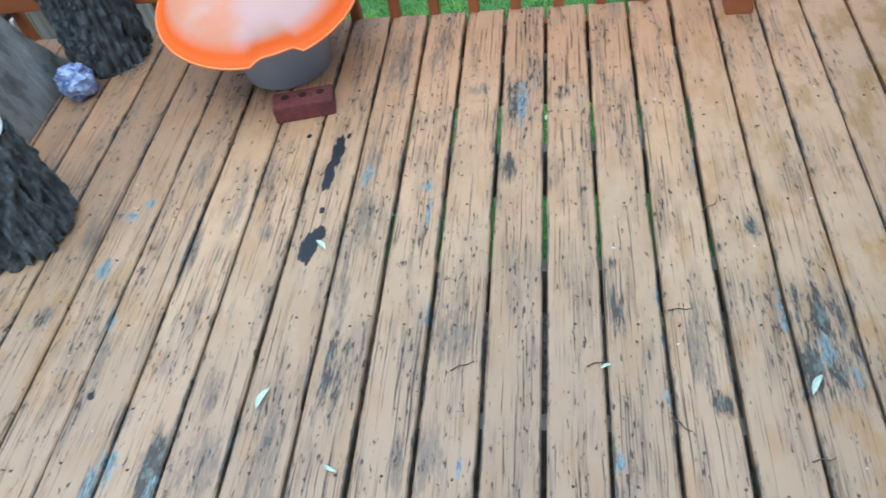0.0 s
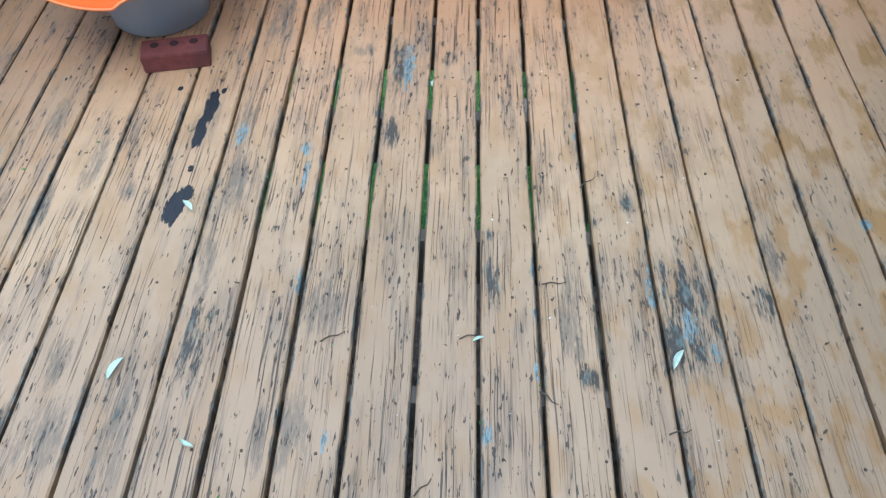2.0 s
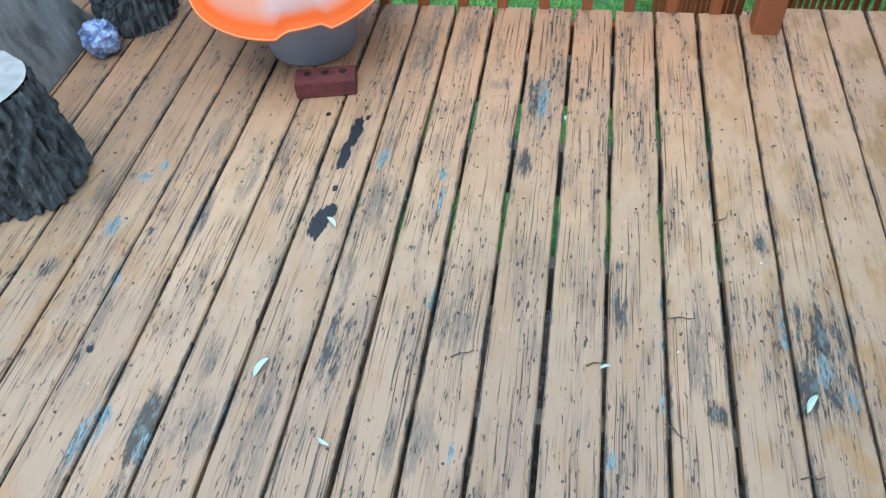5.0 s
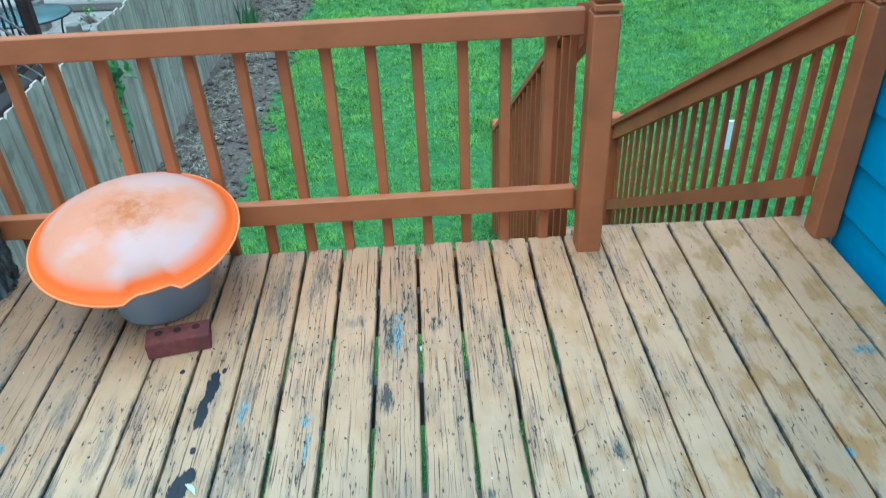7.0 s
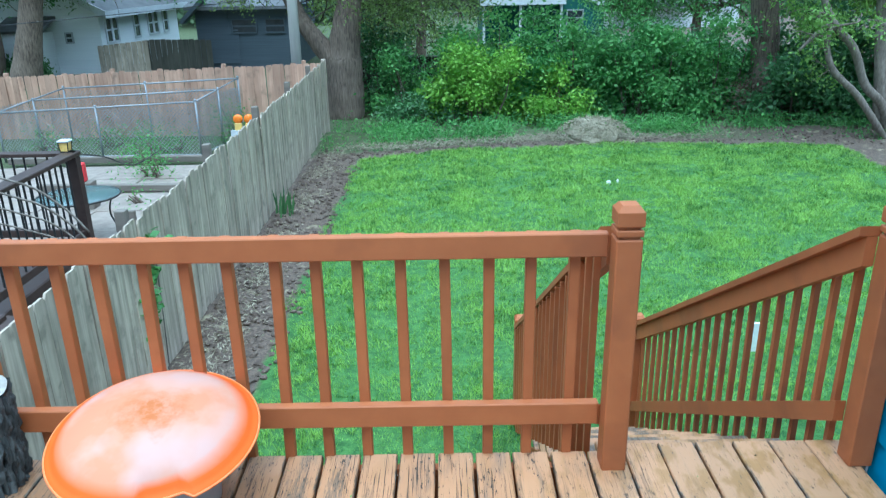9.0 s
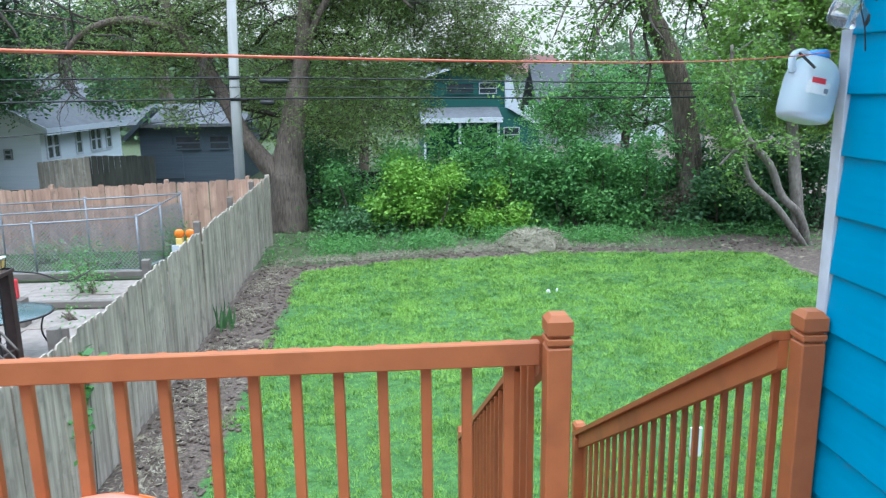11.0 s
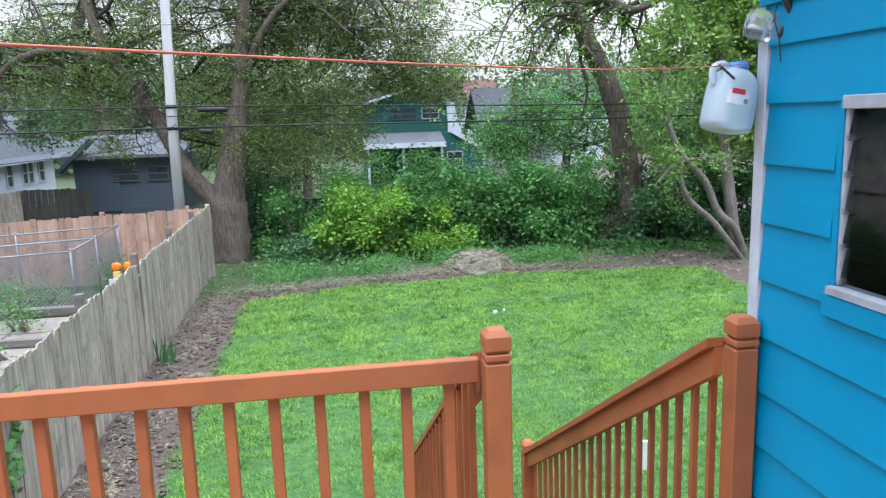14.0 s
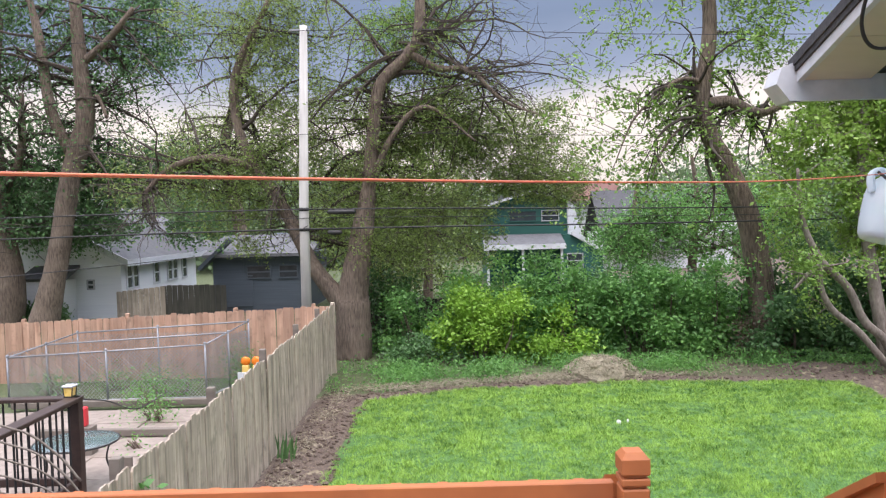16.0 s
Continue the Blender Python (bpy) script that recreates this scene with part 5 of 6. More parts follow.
part("bracket", Geo().tube([tuple(R @ Vector((0, 0, -0.11))), (1.0, -0.06, 2.04), (WALL - 0.01, -0.05, 2.08)], 0.014, 8), M["black"], fl, smooth=True)

solid("lamp_wire", Geo().tube(smooth_line([(1.02, 0.0, 2.02), (0.99, -0.03, 1.97), (1.0, -0.045, 1.90), (1.006, -0.05, 1.83)]), 0.0022, 5), M["cable"], "thin loose black wire dangling from the floodlight", "wire", smooth=True)

# plastic jug hung from the cord at the corner
jug = thing("water_jug", (0.915, 0.085, 1.60), "milky plastic gallon jug with blue cap and red label", "jug")
JM = Matrix.Translation((0.894, 0.085, 1.611)) @ Matrix.Diagonal((0.95, 0.95, 0.97, 1)) @ Euler((radians(-4), radians(13), radians(2))).to_matrix().to_4x4()


def placed(g, m):
    g.v = [tuple(m @ Vector(v)) for v in g.v]
    return g


def square_off(g, k=0.088):
    """Draws a turned shape towards a rounded square."""
    out = []
    for x, y, z in g.v:
        f = 0.96 + k * math.sin(2 * math.atan2(y, x)) ** 2
        out.append((x * f, y * f, z))
    g.v = out
    return g


body = [(0.001, 0.004), (0.06, 0.0), (0.078, 0.006), (0.086, 0.022), (0.088, 0.06), (0.087, 0.12), (0.085, 0.15), (0.079, 0.175), (0.066, 0.198), (0.045, 0.215), (0.03, 0.222), (0.027, 0.232)]
part("body", placed(square_off(Geo().lathe(body, 40)), JM), M["jug"], jug, smooth=True)
part("water", placed(square_off(Geo().lathe([(0.001, 0.007), (0.058, 0.004), (0.075, 0.01), (0.0825, 0.024), (0.0845, 0.06), (0.084, 0.11), (0.001, 0.112)], 40)), JM), M["water"], jug, "clear water filling half of the jug", smooth=True)
cap_m = JM @ Matrix.Translation((0.004, 0, 0.216)) @ Euler((0, radians(-14), 0)).to_matrix().to_4x4()
part("cap", placed(Geo().lathe([(0.001, 0.03), (0.030, 0.029), (0.037, 0.023), (0.04, 0.008), (0.039, 0.0), (0.034, -0.001)], 28), cap_m), plain_material("blue_cap", (0.07, 0.25, 0.62), (0.12, 0.33, 0.72), 0.4, scale=20, relief=0), jug, "blue screw cap", smooth=True)
part("handle", placed(Geo().tube(smooth_line([(-0.03, -0.005, 0.216), (-0.065, -0.012, 0.222), (-0.094, -0.015, 0.205), (-0.096, -0.015, 0.182), (-0.084, -0.012, 0.150)]), [0.012, 0.0125] + [0.013] * 23, 10), JM), M["jug"], jug, smooth=True)


def wrapped(a0, a1, z0, z1, r, steps=6):
    g = Geo()
    for k in range(steps):
        u, w = radians(a0 + (a1 - a0) * k / steps), radians(a0 + (a1 - a0) * (k + 1) / steps)
        g.poly([(r * math.cos(u), r * math.sin(u), z0), (r * math.cos(w), r * math.sin(w), z0), (r * math.cos(w), r * math.sin(w), z1), (r * math.cos(u), r * math.sin(u), z1)])
    return placed(square_off(g), JM)


part("label_paper", wrapped(-128, -76, 0.085, 0.128, 0.0895), M["litter"], jug, "white paper label")
part("red_band", wrapped(-120, -90, 0.120, 0.138, 0.0905), M["red"], jug, "red band on the label")
part("label_print", wrapped(-90, -80, 0.092, 0.108, 0.0905, 2), M["galv"], jug, "grey print on the label")
part("strap", placed(Geo().tube([(-0.098, -0.05, 0.208), (-0.05, -0.085, 0.165)], 0.0045, 6), JM), M["black"], jug, "black tie")

CORD = [(1.02, 0.12, 1.84), (0.62, -0.31, 1.806), (0.0, -0.97, 1.771), (-0.9, -1.94, 1.754), (-2.1, -3.22, 1.76), (-2.2, -3.34, 1.762)]
solid("cord", Geo().tube(smooth_line(CORD, 10), 0.0014, 6), M["orange_cord"], "thin orange cord stretched from the house corner over the deck", "cord", smooth=True)


# ---------- things on the deck ----------
def saucer():
    """An upside-down snow saucer with a hand notch in its rim, tilted on the bucket."""
    g = Geo()
    sides, notch = 96, radians(-67)
    prof = [(0.001, 0.098), (0.05, 0.098), (0.11, 0.094), (0.17, 0.083), (0.22, 0.068), (0.26, 0.05), (0.29, 0.031), (0.307, 0.014), (0.318, 0.004), (0.328, 0.002), (0.331, -0.003)]
    for i, (r, z) in enumerate(prof):
        for k in range(sides):
            a = 2 * math.pi * k / sides - math.pi
            d = abs((a - notch + math.pi) % (2 * math.pi) - math.pi)
            rr, zz = r, z
            cut = 0.252
            if r > cut:
                v = (r - cut) / (0.331 - cut)
                u = min(1.0, max(0.0, (radians(14.5) - d) / radians(4.5)))
                u = u * u * (3 - 2 * u)
                rr = r + (cut + 0.048 * v - r) * u
                zz = z + (0.055 * (1 - v) ** 2.2 - z) * u
            g.v.append((rr * math.cos(a), rr * math.sin(a), zz))
    for i in range(len(prof) - 1):
        for k in range(sides):
            a, b = i * sides + k, i * sides + (k + 1) % sides
            g.f.append((a, b, b + sides, a + sides))
    g.f.append(tuple(range(sides)))
    me = g.mesh("snow_saucer", M["saucer"], True)
    ob = new("snow_saucer", me)
    mod = ob.modifiers.new("thickness", "SOLIDIFY")
    mod.thickness, mod.offset = 0.004, -1
    ob.matrix_world = pose(-1.47, -0.165, 0.297, 8.5, 1.5, 0)
    tagged(ob, "faded orange plastic snow saucer lying upside down on a bucket", "snow saucer")
    edge = [g.v[(len(prof) - 1) * sides + k % sides] for k in range(sides + 1)]
    rim = new("rim", Geo().tube(edge, 0.0045, 6, False).mesh("rim", M["saucer_rim"], True))
    rim.parent = ob
    rim["label"] = "pale orange rolled rim"


M["saucer_rim"] = plain_material("orange_rim", (0.74, 0.16, 0.03), (0.82, 0.25, 0.08), 0.45, scale=20, relief=0)
saucer()
bk = thing("bucket", (-1.44, -0.12, 0.0), "grey plastic bucket under an orange saucer", "bucket")
part("wall", Geo().lathe([(0.001, 0.0), (0.146, 0.0), (0.154, 0.006), (0.174, 0.2), (0.178, 0.27), (0.184, 0.275), (0.184, 0.290), (0.178, 0.292), (0.172, 0.290), (0.150, 0.012), (0.001, 0.012)], 48, (-1.455, -0.135, 0.0)), M["bucket"], bk, smooth=True)
part("rim", Geo().lathe([(0.178, 0.262), (0.186, 0.264), (0.187, 0.288), (0.178, 0.29)], 48, (-1.455, -0.135, 0.0)), M["bucket"], bk, smooth=True)


def brick():
    """A cored brick lying flat, with three dark discs in place of its holes."""
    bm = bmesh.new()
    bmesh.ops.create_cube(bm, size=1)
    for v in bm.verts:
        v.co = Vector((v.co.x * 0.196, v.co.y * 0.088, 0.0285 + v.co.z * 0.057))
    bmesh.ops.bevel(bm, geom=bm.edges[:], offset=0.003, segments=2, affect="EDGES")
    bmesh.ops.subdivide_edges(bm, edges=bm.edges[:], cuts=3, use_grid_fill=True)
    for v in bm.verts:
        v.co += Vector((noise.noise(v.co * 60), noise.noise(v.co * 60 + Vector((5, 0, 0))), noise.noise(v.co * 50))) * 0.0012
    e = thing("brick", (-1.335, -0.40, 0.0), "dark red cored brick lying against the bucket", "brick")
    m = pose(-1.335, -0.398, 0.0, 0, 0, 12)
    part("body", placed(Geo().take(bm), m), M["brick"], e)
    # flat discs on the top face; the holes' inner shade is their dark colour
    for x in (-0.058, 0.0, 0.058):
        part("core_hole", placed(Geo().lathe([(0.001, 0.0576), (0.0125, 0.0578), (0.0135, 0.0572)], 14, (x, 0.012, 0.001)), m), M["hole"], e, "dark disc standing for a core hole")


brick()


def log(name, base, r, h, label, seed, tilt=(0, 0)):
    """A sawn stump standing on end, with deeply ridged bark."""
    n, rows = 96, 26
    g = Geo()
    for i in range(rows + 1):
        zz = h * i / rows
        for k in range(n):
            a = 2 * math.pi * k / n
            ridge = abs(math.sin(a * 15 + 2.2 * noise.noise((math.cos(a) * 2, math.sin(a) * 2, zz * 9 + seed))))
            f = r * (1 + 0.10 * noise.noise((math.cos(a) * 1.4, math.sin(a) * 1.4, zz * 2 + seed)) + 0.05 * (1 - zz / h))
            f += -0.022 * (1 - ridge) ** 2 + 0.020 * noise.noise((math.cos(a) * 9, math.sin(a) * 9, zz * 22 + seed)) + 0.006 * noise.noise((math.cos(a) * 22, math.sin(a) * 22, zz * 60 + seed))
            g.v.append((f * math.cos(a), f * math.sin(a), zz + (0.01 * noise.noise((math.cos(a) * 3, math.sin(a) * 3, seed)) if i == rows else 0)))
    for i in range(rows):
        for k in range(n):
            a, b = i * n + k, i * n + (k + 1) % n
            g.f.append((a, b, b + n, a + n))
    g.f.append(tuple(reversed(range(n))))
    e = thing(name, base, label, "log")
    m = pose(*base, tilt[0], tilt[1], 0)
    part("bark", placed(g, m), M["log_bark"], e)
    cap = Geo()
    for rr in (1.0, 0.7, 0.4, 0.15):
        for k in range(48):
            a = 2 * math.pi * k / 48
            f = (r * 0.965 * (1 + 0.10 * noise.noise((math.cos(a) * 1.4, math.sin(a) * 1.4, h * 2 + seed)))) * rr
            cap.v.append((f * math.cos(a), f * math.sin(a), h + 0.006 + 0.004 * noise.noise((f * 30, a * 3, seed))))
    for i in range(3):
        for k in range(48):
            a, b = i * 48 + k, i * 48 + (k + 1) % 48
            cap.f.append((a, b, b + 48, a + 48))
    cap.f.append(tuple(range(144, 192)))
    part("cut_face", placed(cap, m), M["log_end"], e, "pale grey sawn face")


log("log", (-2.175, -0.015, 0.0), 0.14, 0.36, "dark sawn log standing on end near the railing", 3.0)
log("log", (-2.125, -0.90, 0.0), 0.165, 0.34, "grey-barked sawn log standing on the deck boards", 8.0, (0, -4))


def covered_stack():
    """A low stack under a creased clear sheet."""
    g = Geo()
    nx_, ny_ = 40, 46
    for j in range(ny_ + 1):
        for i in range(nx_ + 1):
            u, w = i / nx_, j / ny_
            x = -2.30 - 0.62 * u
            y = -1.25 + 1.2 * w
            zz = 0.50 * min(1, (u / 0.22)) ** 0.8
            zz *= min(1, 8 * w, 8 * (1 - w))
            f = 0.035 * abs(noise.noise((x * 5, y * 5, 1))) + 0.02 * abs(noise.noise((x * 13 + y * 6, y * 12, 4)))
            g.v.append((x + f * 0.8 - 0.1 * (zz / 0.5) * 0.2, y, 0.003 + zz + f * min(1, u * 4)))
    for j in range(ny_):
        for i in range(nx_):
            a = j * (nx_ + 1) + i
            g.f.append((a, a + 1, a + nx_ + 2, a + nx_ + 1))
    g.f.append(tuple(j * (nx_ + 1) + nx_ for j in range(ny_ + 1)))
    solid("plastic_sheet", g, M["tarp"], "low stack covered with a creased grey plastic sheet", "plastic sheet", smooth=True)


covered_stack()
bm = bmesh.new()
bmesh.ops.create_icosphere(bm, subdivisions=4, radius=0.066)
for v in bm.verts:
    c = v.co.normalized()
    v.co += c * (0.016 * noise.noise(c * 3.1) + 0.012 * abs(noise.noise(c * 7)) - 0.006)
    v.co = Vector((v.co.x - 2.2, v.co.y - 0.25, max(0.001, v.co.z + 0.058)))
solid("plastic_bag", Geo().take(bm), M["foil"], "crumpled bluish plastic bag on the deck", "plastic bag")


def leaf_thing(x, y, turn, size=1.0):
    g = Geo()
    n = 7
    for i in range(n):
        u = i / (n - 1)
        w = 0.008 * size * math.sin(math.pi * min(1, u * 1.05)) ** 0.7 + 0.0008
        zz = 0.003 + 0.006 * size * math.sin(u * 3)
        px = (u - 0.5) * 0.07 * size
        bend = 0.008 * size * math.sin(u * 2.6)
        g.v += [(px, bend - w, zz + 0.004), (px, bend, zz), (px, bend + w, zz + 0.005)]
    for i in range(n - 1):
        for k in range(2):
            a = i * 3 + k
            g.f.append((a, a + 1, a + 4, a + 3))
    ob = new("leaf", g.mesh("leaf", M["dead_leaf"]))
    ob.matrix_world = pose(x, y, 0.001, 0, 0, turn)
    tagged(ob, "small pale green curled leaf on the deck", "leaf", "leaves on the deck")


for x, y, turn, s in ((0.024, -1.40, 55, 0.8), (-1.215, -1.456, 65, 0.85), (-1.17, -0.985, -50, 0.7), (-0.555, -0.49, 80, 0.35), (-1.02, -1.62, 150, 0.5), (-0.42, -1.36, 20, 0.4)):
    leaf_thing(x, y, turn, s)


def twig_thing(x, y, turn, length):
    g = Geo().tube([(-length / 2, 0, 0.003), (-length * 0.1, 0.004, 0.004), (length * 0.2, -0.002, 0.005), (length / 2, 0.003, 0.003)], [0.0018, 0.0016, 0.0014, 0.0008], 5)
    ob = new("twig", g.mesh("twig", M["twig"]))
    ob.matrix_world = pose(x, y, 0.001, 0, 0, turn)
    tagged(ob, "thin dry brown twig on the deck", "twig", "twigs on the deck")


for x, y, turn, ln in ((-1.70, -0.30, 10, 0.035), (-1.62, -0.19, 20, 0.03), (-0.27, -1.5, -40, 0.05), (0.0, -1.57, 10, 0.05), (-0.75, -1.36, 25, 0.06), (-0.13, -0.87, 40, 0.06), (-0.53, -1.70, 45, 0.05), (-0.24, -1.2, 5, 0.06), (-0.44, -1.35, 20, 0.05), (0.45, -0.9, 70, 0.04)):
    twig_thing(x, y, turn, ln)

def deck_debris():
    """Crumbs of leaf, bark and paint lying on the boards."""
    rng = np.random.default_rng(17)
    n = 420
    c = np.stack([rng.uniform(-2.2, 0.95, n), rng.uniform(-2.6, 0.08, n), np.full(n, 0.0025)], 1)
    for nm, lo, hi, mat, size, lab in (("leaf_crumbs", 0, 60, "leaf_mid", 0.012, "small green leaf crumbs on the deck boards"), ("bark_crumbs", 60, 330, "twig", 0.013, "small dark bark crumbs on the deck boards"), ("paint_flakes", 330, 420, "litter", 0.006, "tiny white paint flakes on the deck boards")):
        tagged(new(nm, leaf_mesh(nm, c[lo:hi], size, M[mat], 18 + lo, 0.05, 0.5)), lab, "crumbs", "", "stuff")


deck_debris()

# ---------- the yard ----------
for x, y, r in ((2.30, 10.15, 0.034), (2.47, 10.22, 0.02)):
    g = Geo().box(x - r, x + r, y - r * 0.6, y + r * 0.6, GROUND, GROUND + 0.055, 0.008)
    g.box(x - r * 0.5, x + r * 0.8, y - r * 0.3, y + r * 0.5, GROUND + 0.055, GROUND + 0.066, 0.004)
    solid("litter", g, M["litter"], "scrap of white litter on the lawn", "litter", group="litter on the lawn")
solid("yard_marker", Geo().box(2.36, 2.47, 4.1, 4.13, GROUND, GROUND + 0.30, 0.004), M["litter"], "small white plastic marker standing in the grass", "marker")
solid("utility_box", Geo().box(-0.27, 0.0, 1.05, 1.3, GROUND, GROUND + 0.16, 0.015), M["concrete"], "grey paving block at the foot of the deck", "paving block")


# ---------- fences ----------
def picket_mesh(name, w, h, mat, seed):
    """A dog-eared board standing on z = 0, facing along x."""
    rng = random.Random(seed)
    c = 0.022
    o = [(-w / 2, 0), (w / 2, 0), (w / 2 + rng.gauss(0, 0.002), h - c - 0.01), (w / 2 - c, h), (-w / 2 + c, h), (-w / 2 + rng.gauss(0, 0.002), h - c - 0.01)]
    return Geo().prism(o, "x", -0.009, 0.009).mesh(name, mat)


FX = -3.13
gf_ = thing("fence", (FX, 6.0, GROUND), "weathered grey wooden board fence along the yard", "fence")
kinds = [picket_mesh("picket", 0.1405, 1.52, M["grey_fence"], s) for s in (1, 2, 3)]
rngf = random.Random(15)
y, k = -3.4, 0
while y < 14.72:
    ob = new("picket", kinds[k % 3])
    ob.parent = gf_
    ob.matrix_parent_inverse = Matrix.Translation((-FX, -6.0, -GROUND))
    ob.matrix_basis = pose(FX + rngf.gauss(0, 0.004), y, GROUND - 0.03 + 0.011 * y + rngf.gauss(0, 0.012), rngf.gauss(0, 0.35), rngf.gauss(0, 0.25), rngf.gauss(0, 0.7))
    y += 0.1425
    k += 1
for zz in (0.3, 1.2):
    part("fence_rail", Geo().prism([(-3.4, GROUND + zz - 0.04), (14.7, GROUND + zz + 0.15), (14.7, GROUND + zz + 0.24), (-3.4, GROUND + zz + 0.05)], "x", FX - 0.05, FX - 0.012), M["grey_fence"], gf_)
for yy in (-1.0, 1.4, 3.75, 6.2, 8.6, 11.0, 13.2):
    part("fence_post", Geo().box(FX - 0.14, FX - 0.05, yy - 0.045, yy + 0.045, GROUND, GROUND + 1.58 + 0.011 * yy, 0.006), M["timber"], gf_)
part("corner_post", Geo().box(FX - 0.06, FX + 0.035, 14.72, 14.81, GROUND, -0.06, 0.006), M["grey_fence"], gf_)

bf = thing("fence", (-9.0, 14.85, GROUND), "tan cedar board fence at the back of the next yard", "fence")
kinds = [picket_mesh("picket", 0.138, 1.6, M["tan_fence"], s) for s in (4, 5, 6)]
x, k = FX - 0.12, 0
while x > -17.5:
    ob = new("picket", kinds[k % 3])
    ob.parent = bf
    ob.matrix_parent_inverse = Matrix.Translation((9.0, -14.85, -GROUND))
    ob.matrix_basis = pose(x, 14.84, GROUND - 0.0 + 0.026 * (x + 3.1) + rngf.gauss(0, 0.012), rngf.gauss(0, 0.4), rngf.gauss(0, 0.4), 90 + rngf.gauss(0, 1.2))
    x -= 0.1425
    k += 1
for xx in (-3.6, -5.4, -7.9, -10.3, -12.7, -15.2):
    part("fence_post", Geo().box(xx - 0.045, xx + 0.045, 14.86, 14.95, GROUND - 0.3, GROUND + 1.67 + 0.026 * (xx + 3.1), 0.006), M["tan_fence"], bf)
part("fence_rail", Geo().prism([(-17.5, GROUND + 0.0), (FX - 0.1, GROUND + 0.35), (FX - 0.1, GROUND + 0.44), (-17.5, GROUND + 0.09)], "y", 14.86, 14.90), M["tan_fence"], bf)

# ---------- the next yard ----------
pat = thing("patio", (-6.5, 9.0, GROUND), "pale worn concrete patio with timber edging", "patio", "", "structure")
rngp = random.Random(6)
for i in range(7):
    for j in range(9):
        x0, y0 = -9.6 + i * 0.92, 3.0 + j * 0.98
        zz = GROUND + 0.055 + rngp.gauss(0, 0.004)
        part("slab", Geo().box(x0, min(x0 + 0.91, FX - 0.15), y0, y0 + 0.97, GROUND - 0.05, zz, 0.006), M["concrete"], pat)
for x0, x1, yy, turn in ((-7.4, -4.2, 10.0, -1), (-9.0, -4.9, 12.1, 0)):
    ob = new("timber_beam", Geo().box((x0 - x1) / 2, (x1 - x0) / 2, -0.06, 0.06, 0, 0.12, 0.01).mesh("timber_beam", M["timber"]))
    ob.matrix_world = pose((x0 + x1) / 2, yy, GROUND + 0.06, 0, 0, turn * 2)
    tagged(ob, "old grey timber lying across the patio", "timber", "patio timbers")

kn = thing("kennel", (-7.3, 13.3, GROUND), "galvanised chain-link dog kennel on the patio", "kennel")
KX0, KX1, KY0, KY1, KH = -9.3, -5.35, 12.5, 14.35, 1.26


def pipe(a, b, r=0.022, name="pipe"):
    part(name, Geo().tube([a, b], r, 8), M["galv"], kn, smooth=True)


kz = lambda x, yy: GROUND + KH - 0.04 * (KX1 - x) - 0.11 + 0.19 * (yy - KY0) / (KY1 - KY0)
for x, yy in ((KX0, KY0), ((KX0 + KX1) / 2, KY0), (KX1, KY0), (KX1 + 0.2, 13.4), (KX1 + 0.38, KY1), (KX0 + 0.5, KY1), (KX0 + 0.3, 13.4), (-7.0, KY1)):
    pipe((x, yy, GROUND), (x, yy, kz(x, yy) + 0.03), 0.021, "post")
    part("post_knob", Geo().lathe([(0.03, 0), (0.032, 0.015), (0.02, 0.032), (0.001, 0.038)], 10, (x, yy, kz(x, yy) + 0.02)), M["galv"], kn, smooth=True)
for a, b in (((KX0, KY0), (KX1, KY0)), ((KX1, KY0), (KX1 + 0.38, KY1)), ((KX0, KY0), (KX0 + 0.5, KY1)), ((KX0 + 0.5, KY1), (KX1 + 0.38, KY1)), ((KX0 + 0.3, 13.4), (KX1 + 0.2, 13.4))):
    pipe((*a, kz(*a)), (*b, kz(*b)), 0.017, "top_pipe")
for a, b in (((KX0, KY0), (KX1, KY0)), ((KX1, KY0), (KX1 + 0.38, KY1))):
    pipe((*a, GROUND + 0.1), (*b, GROUND + 0.1), 0.018, "bottom_pipe")


def chain_link(a, b, z0, z1):
    """Diamond wire between two uprights."""
    g = Geo()
    a, b = Vector((*a, 0)), Vector((*b, 0))
    length = (b - a).length
    u = (b - a).normalized()
    h = z1 - z0
    step = 0.075
    n = int((length + h) / step)
    for i in range(n):
        s = -h + i * step
        for sign in (1, -1):
            s0, s1 = s, s + h
            q0, q1 = (0.0, h) if sign > 0 else (h, 0.0)
            t0, t1 = max(0, -s0 / h), min(1, (length - s0) / h)
            if t1 <= t0:
                continue
            pa = a + u * (s0 + h * t0) + Vector((0, 0, z0 + q0 + (q1 - q0) * t0))
            pb = a + u * (s0 + h * t1) + Vector((0, 0, z0 + q0 + (q1 - q0) * t1))
            g.tube([pa, pb], 0.0046, 3, False)
    part("wire_mesh", g, M["galv"], kn, "diamond chain-link wire")


chain_link((KX0, KY0), (KX1, KY0), GROUND + 0.1, GROUND + KH - 0.2)
chain_link((KX1, KY0), (KX1 + 0.38, KY1), GROUND + 0.1, GROUND + KH - 0.08)
chain_link((KX0, KY0), (KX0 + 0.5, KY1), GROUND + 0.1, GROUND + KH - 0.16)
chain_link((KX0 + 0.5, KY1), (KX1 + 0.38, KY1), GROUND + 0.1, GROUND + KH - 0.1)

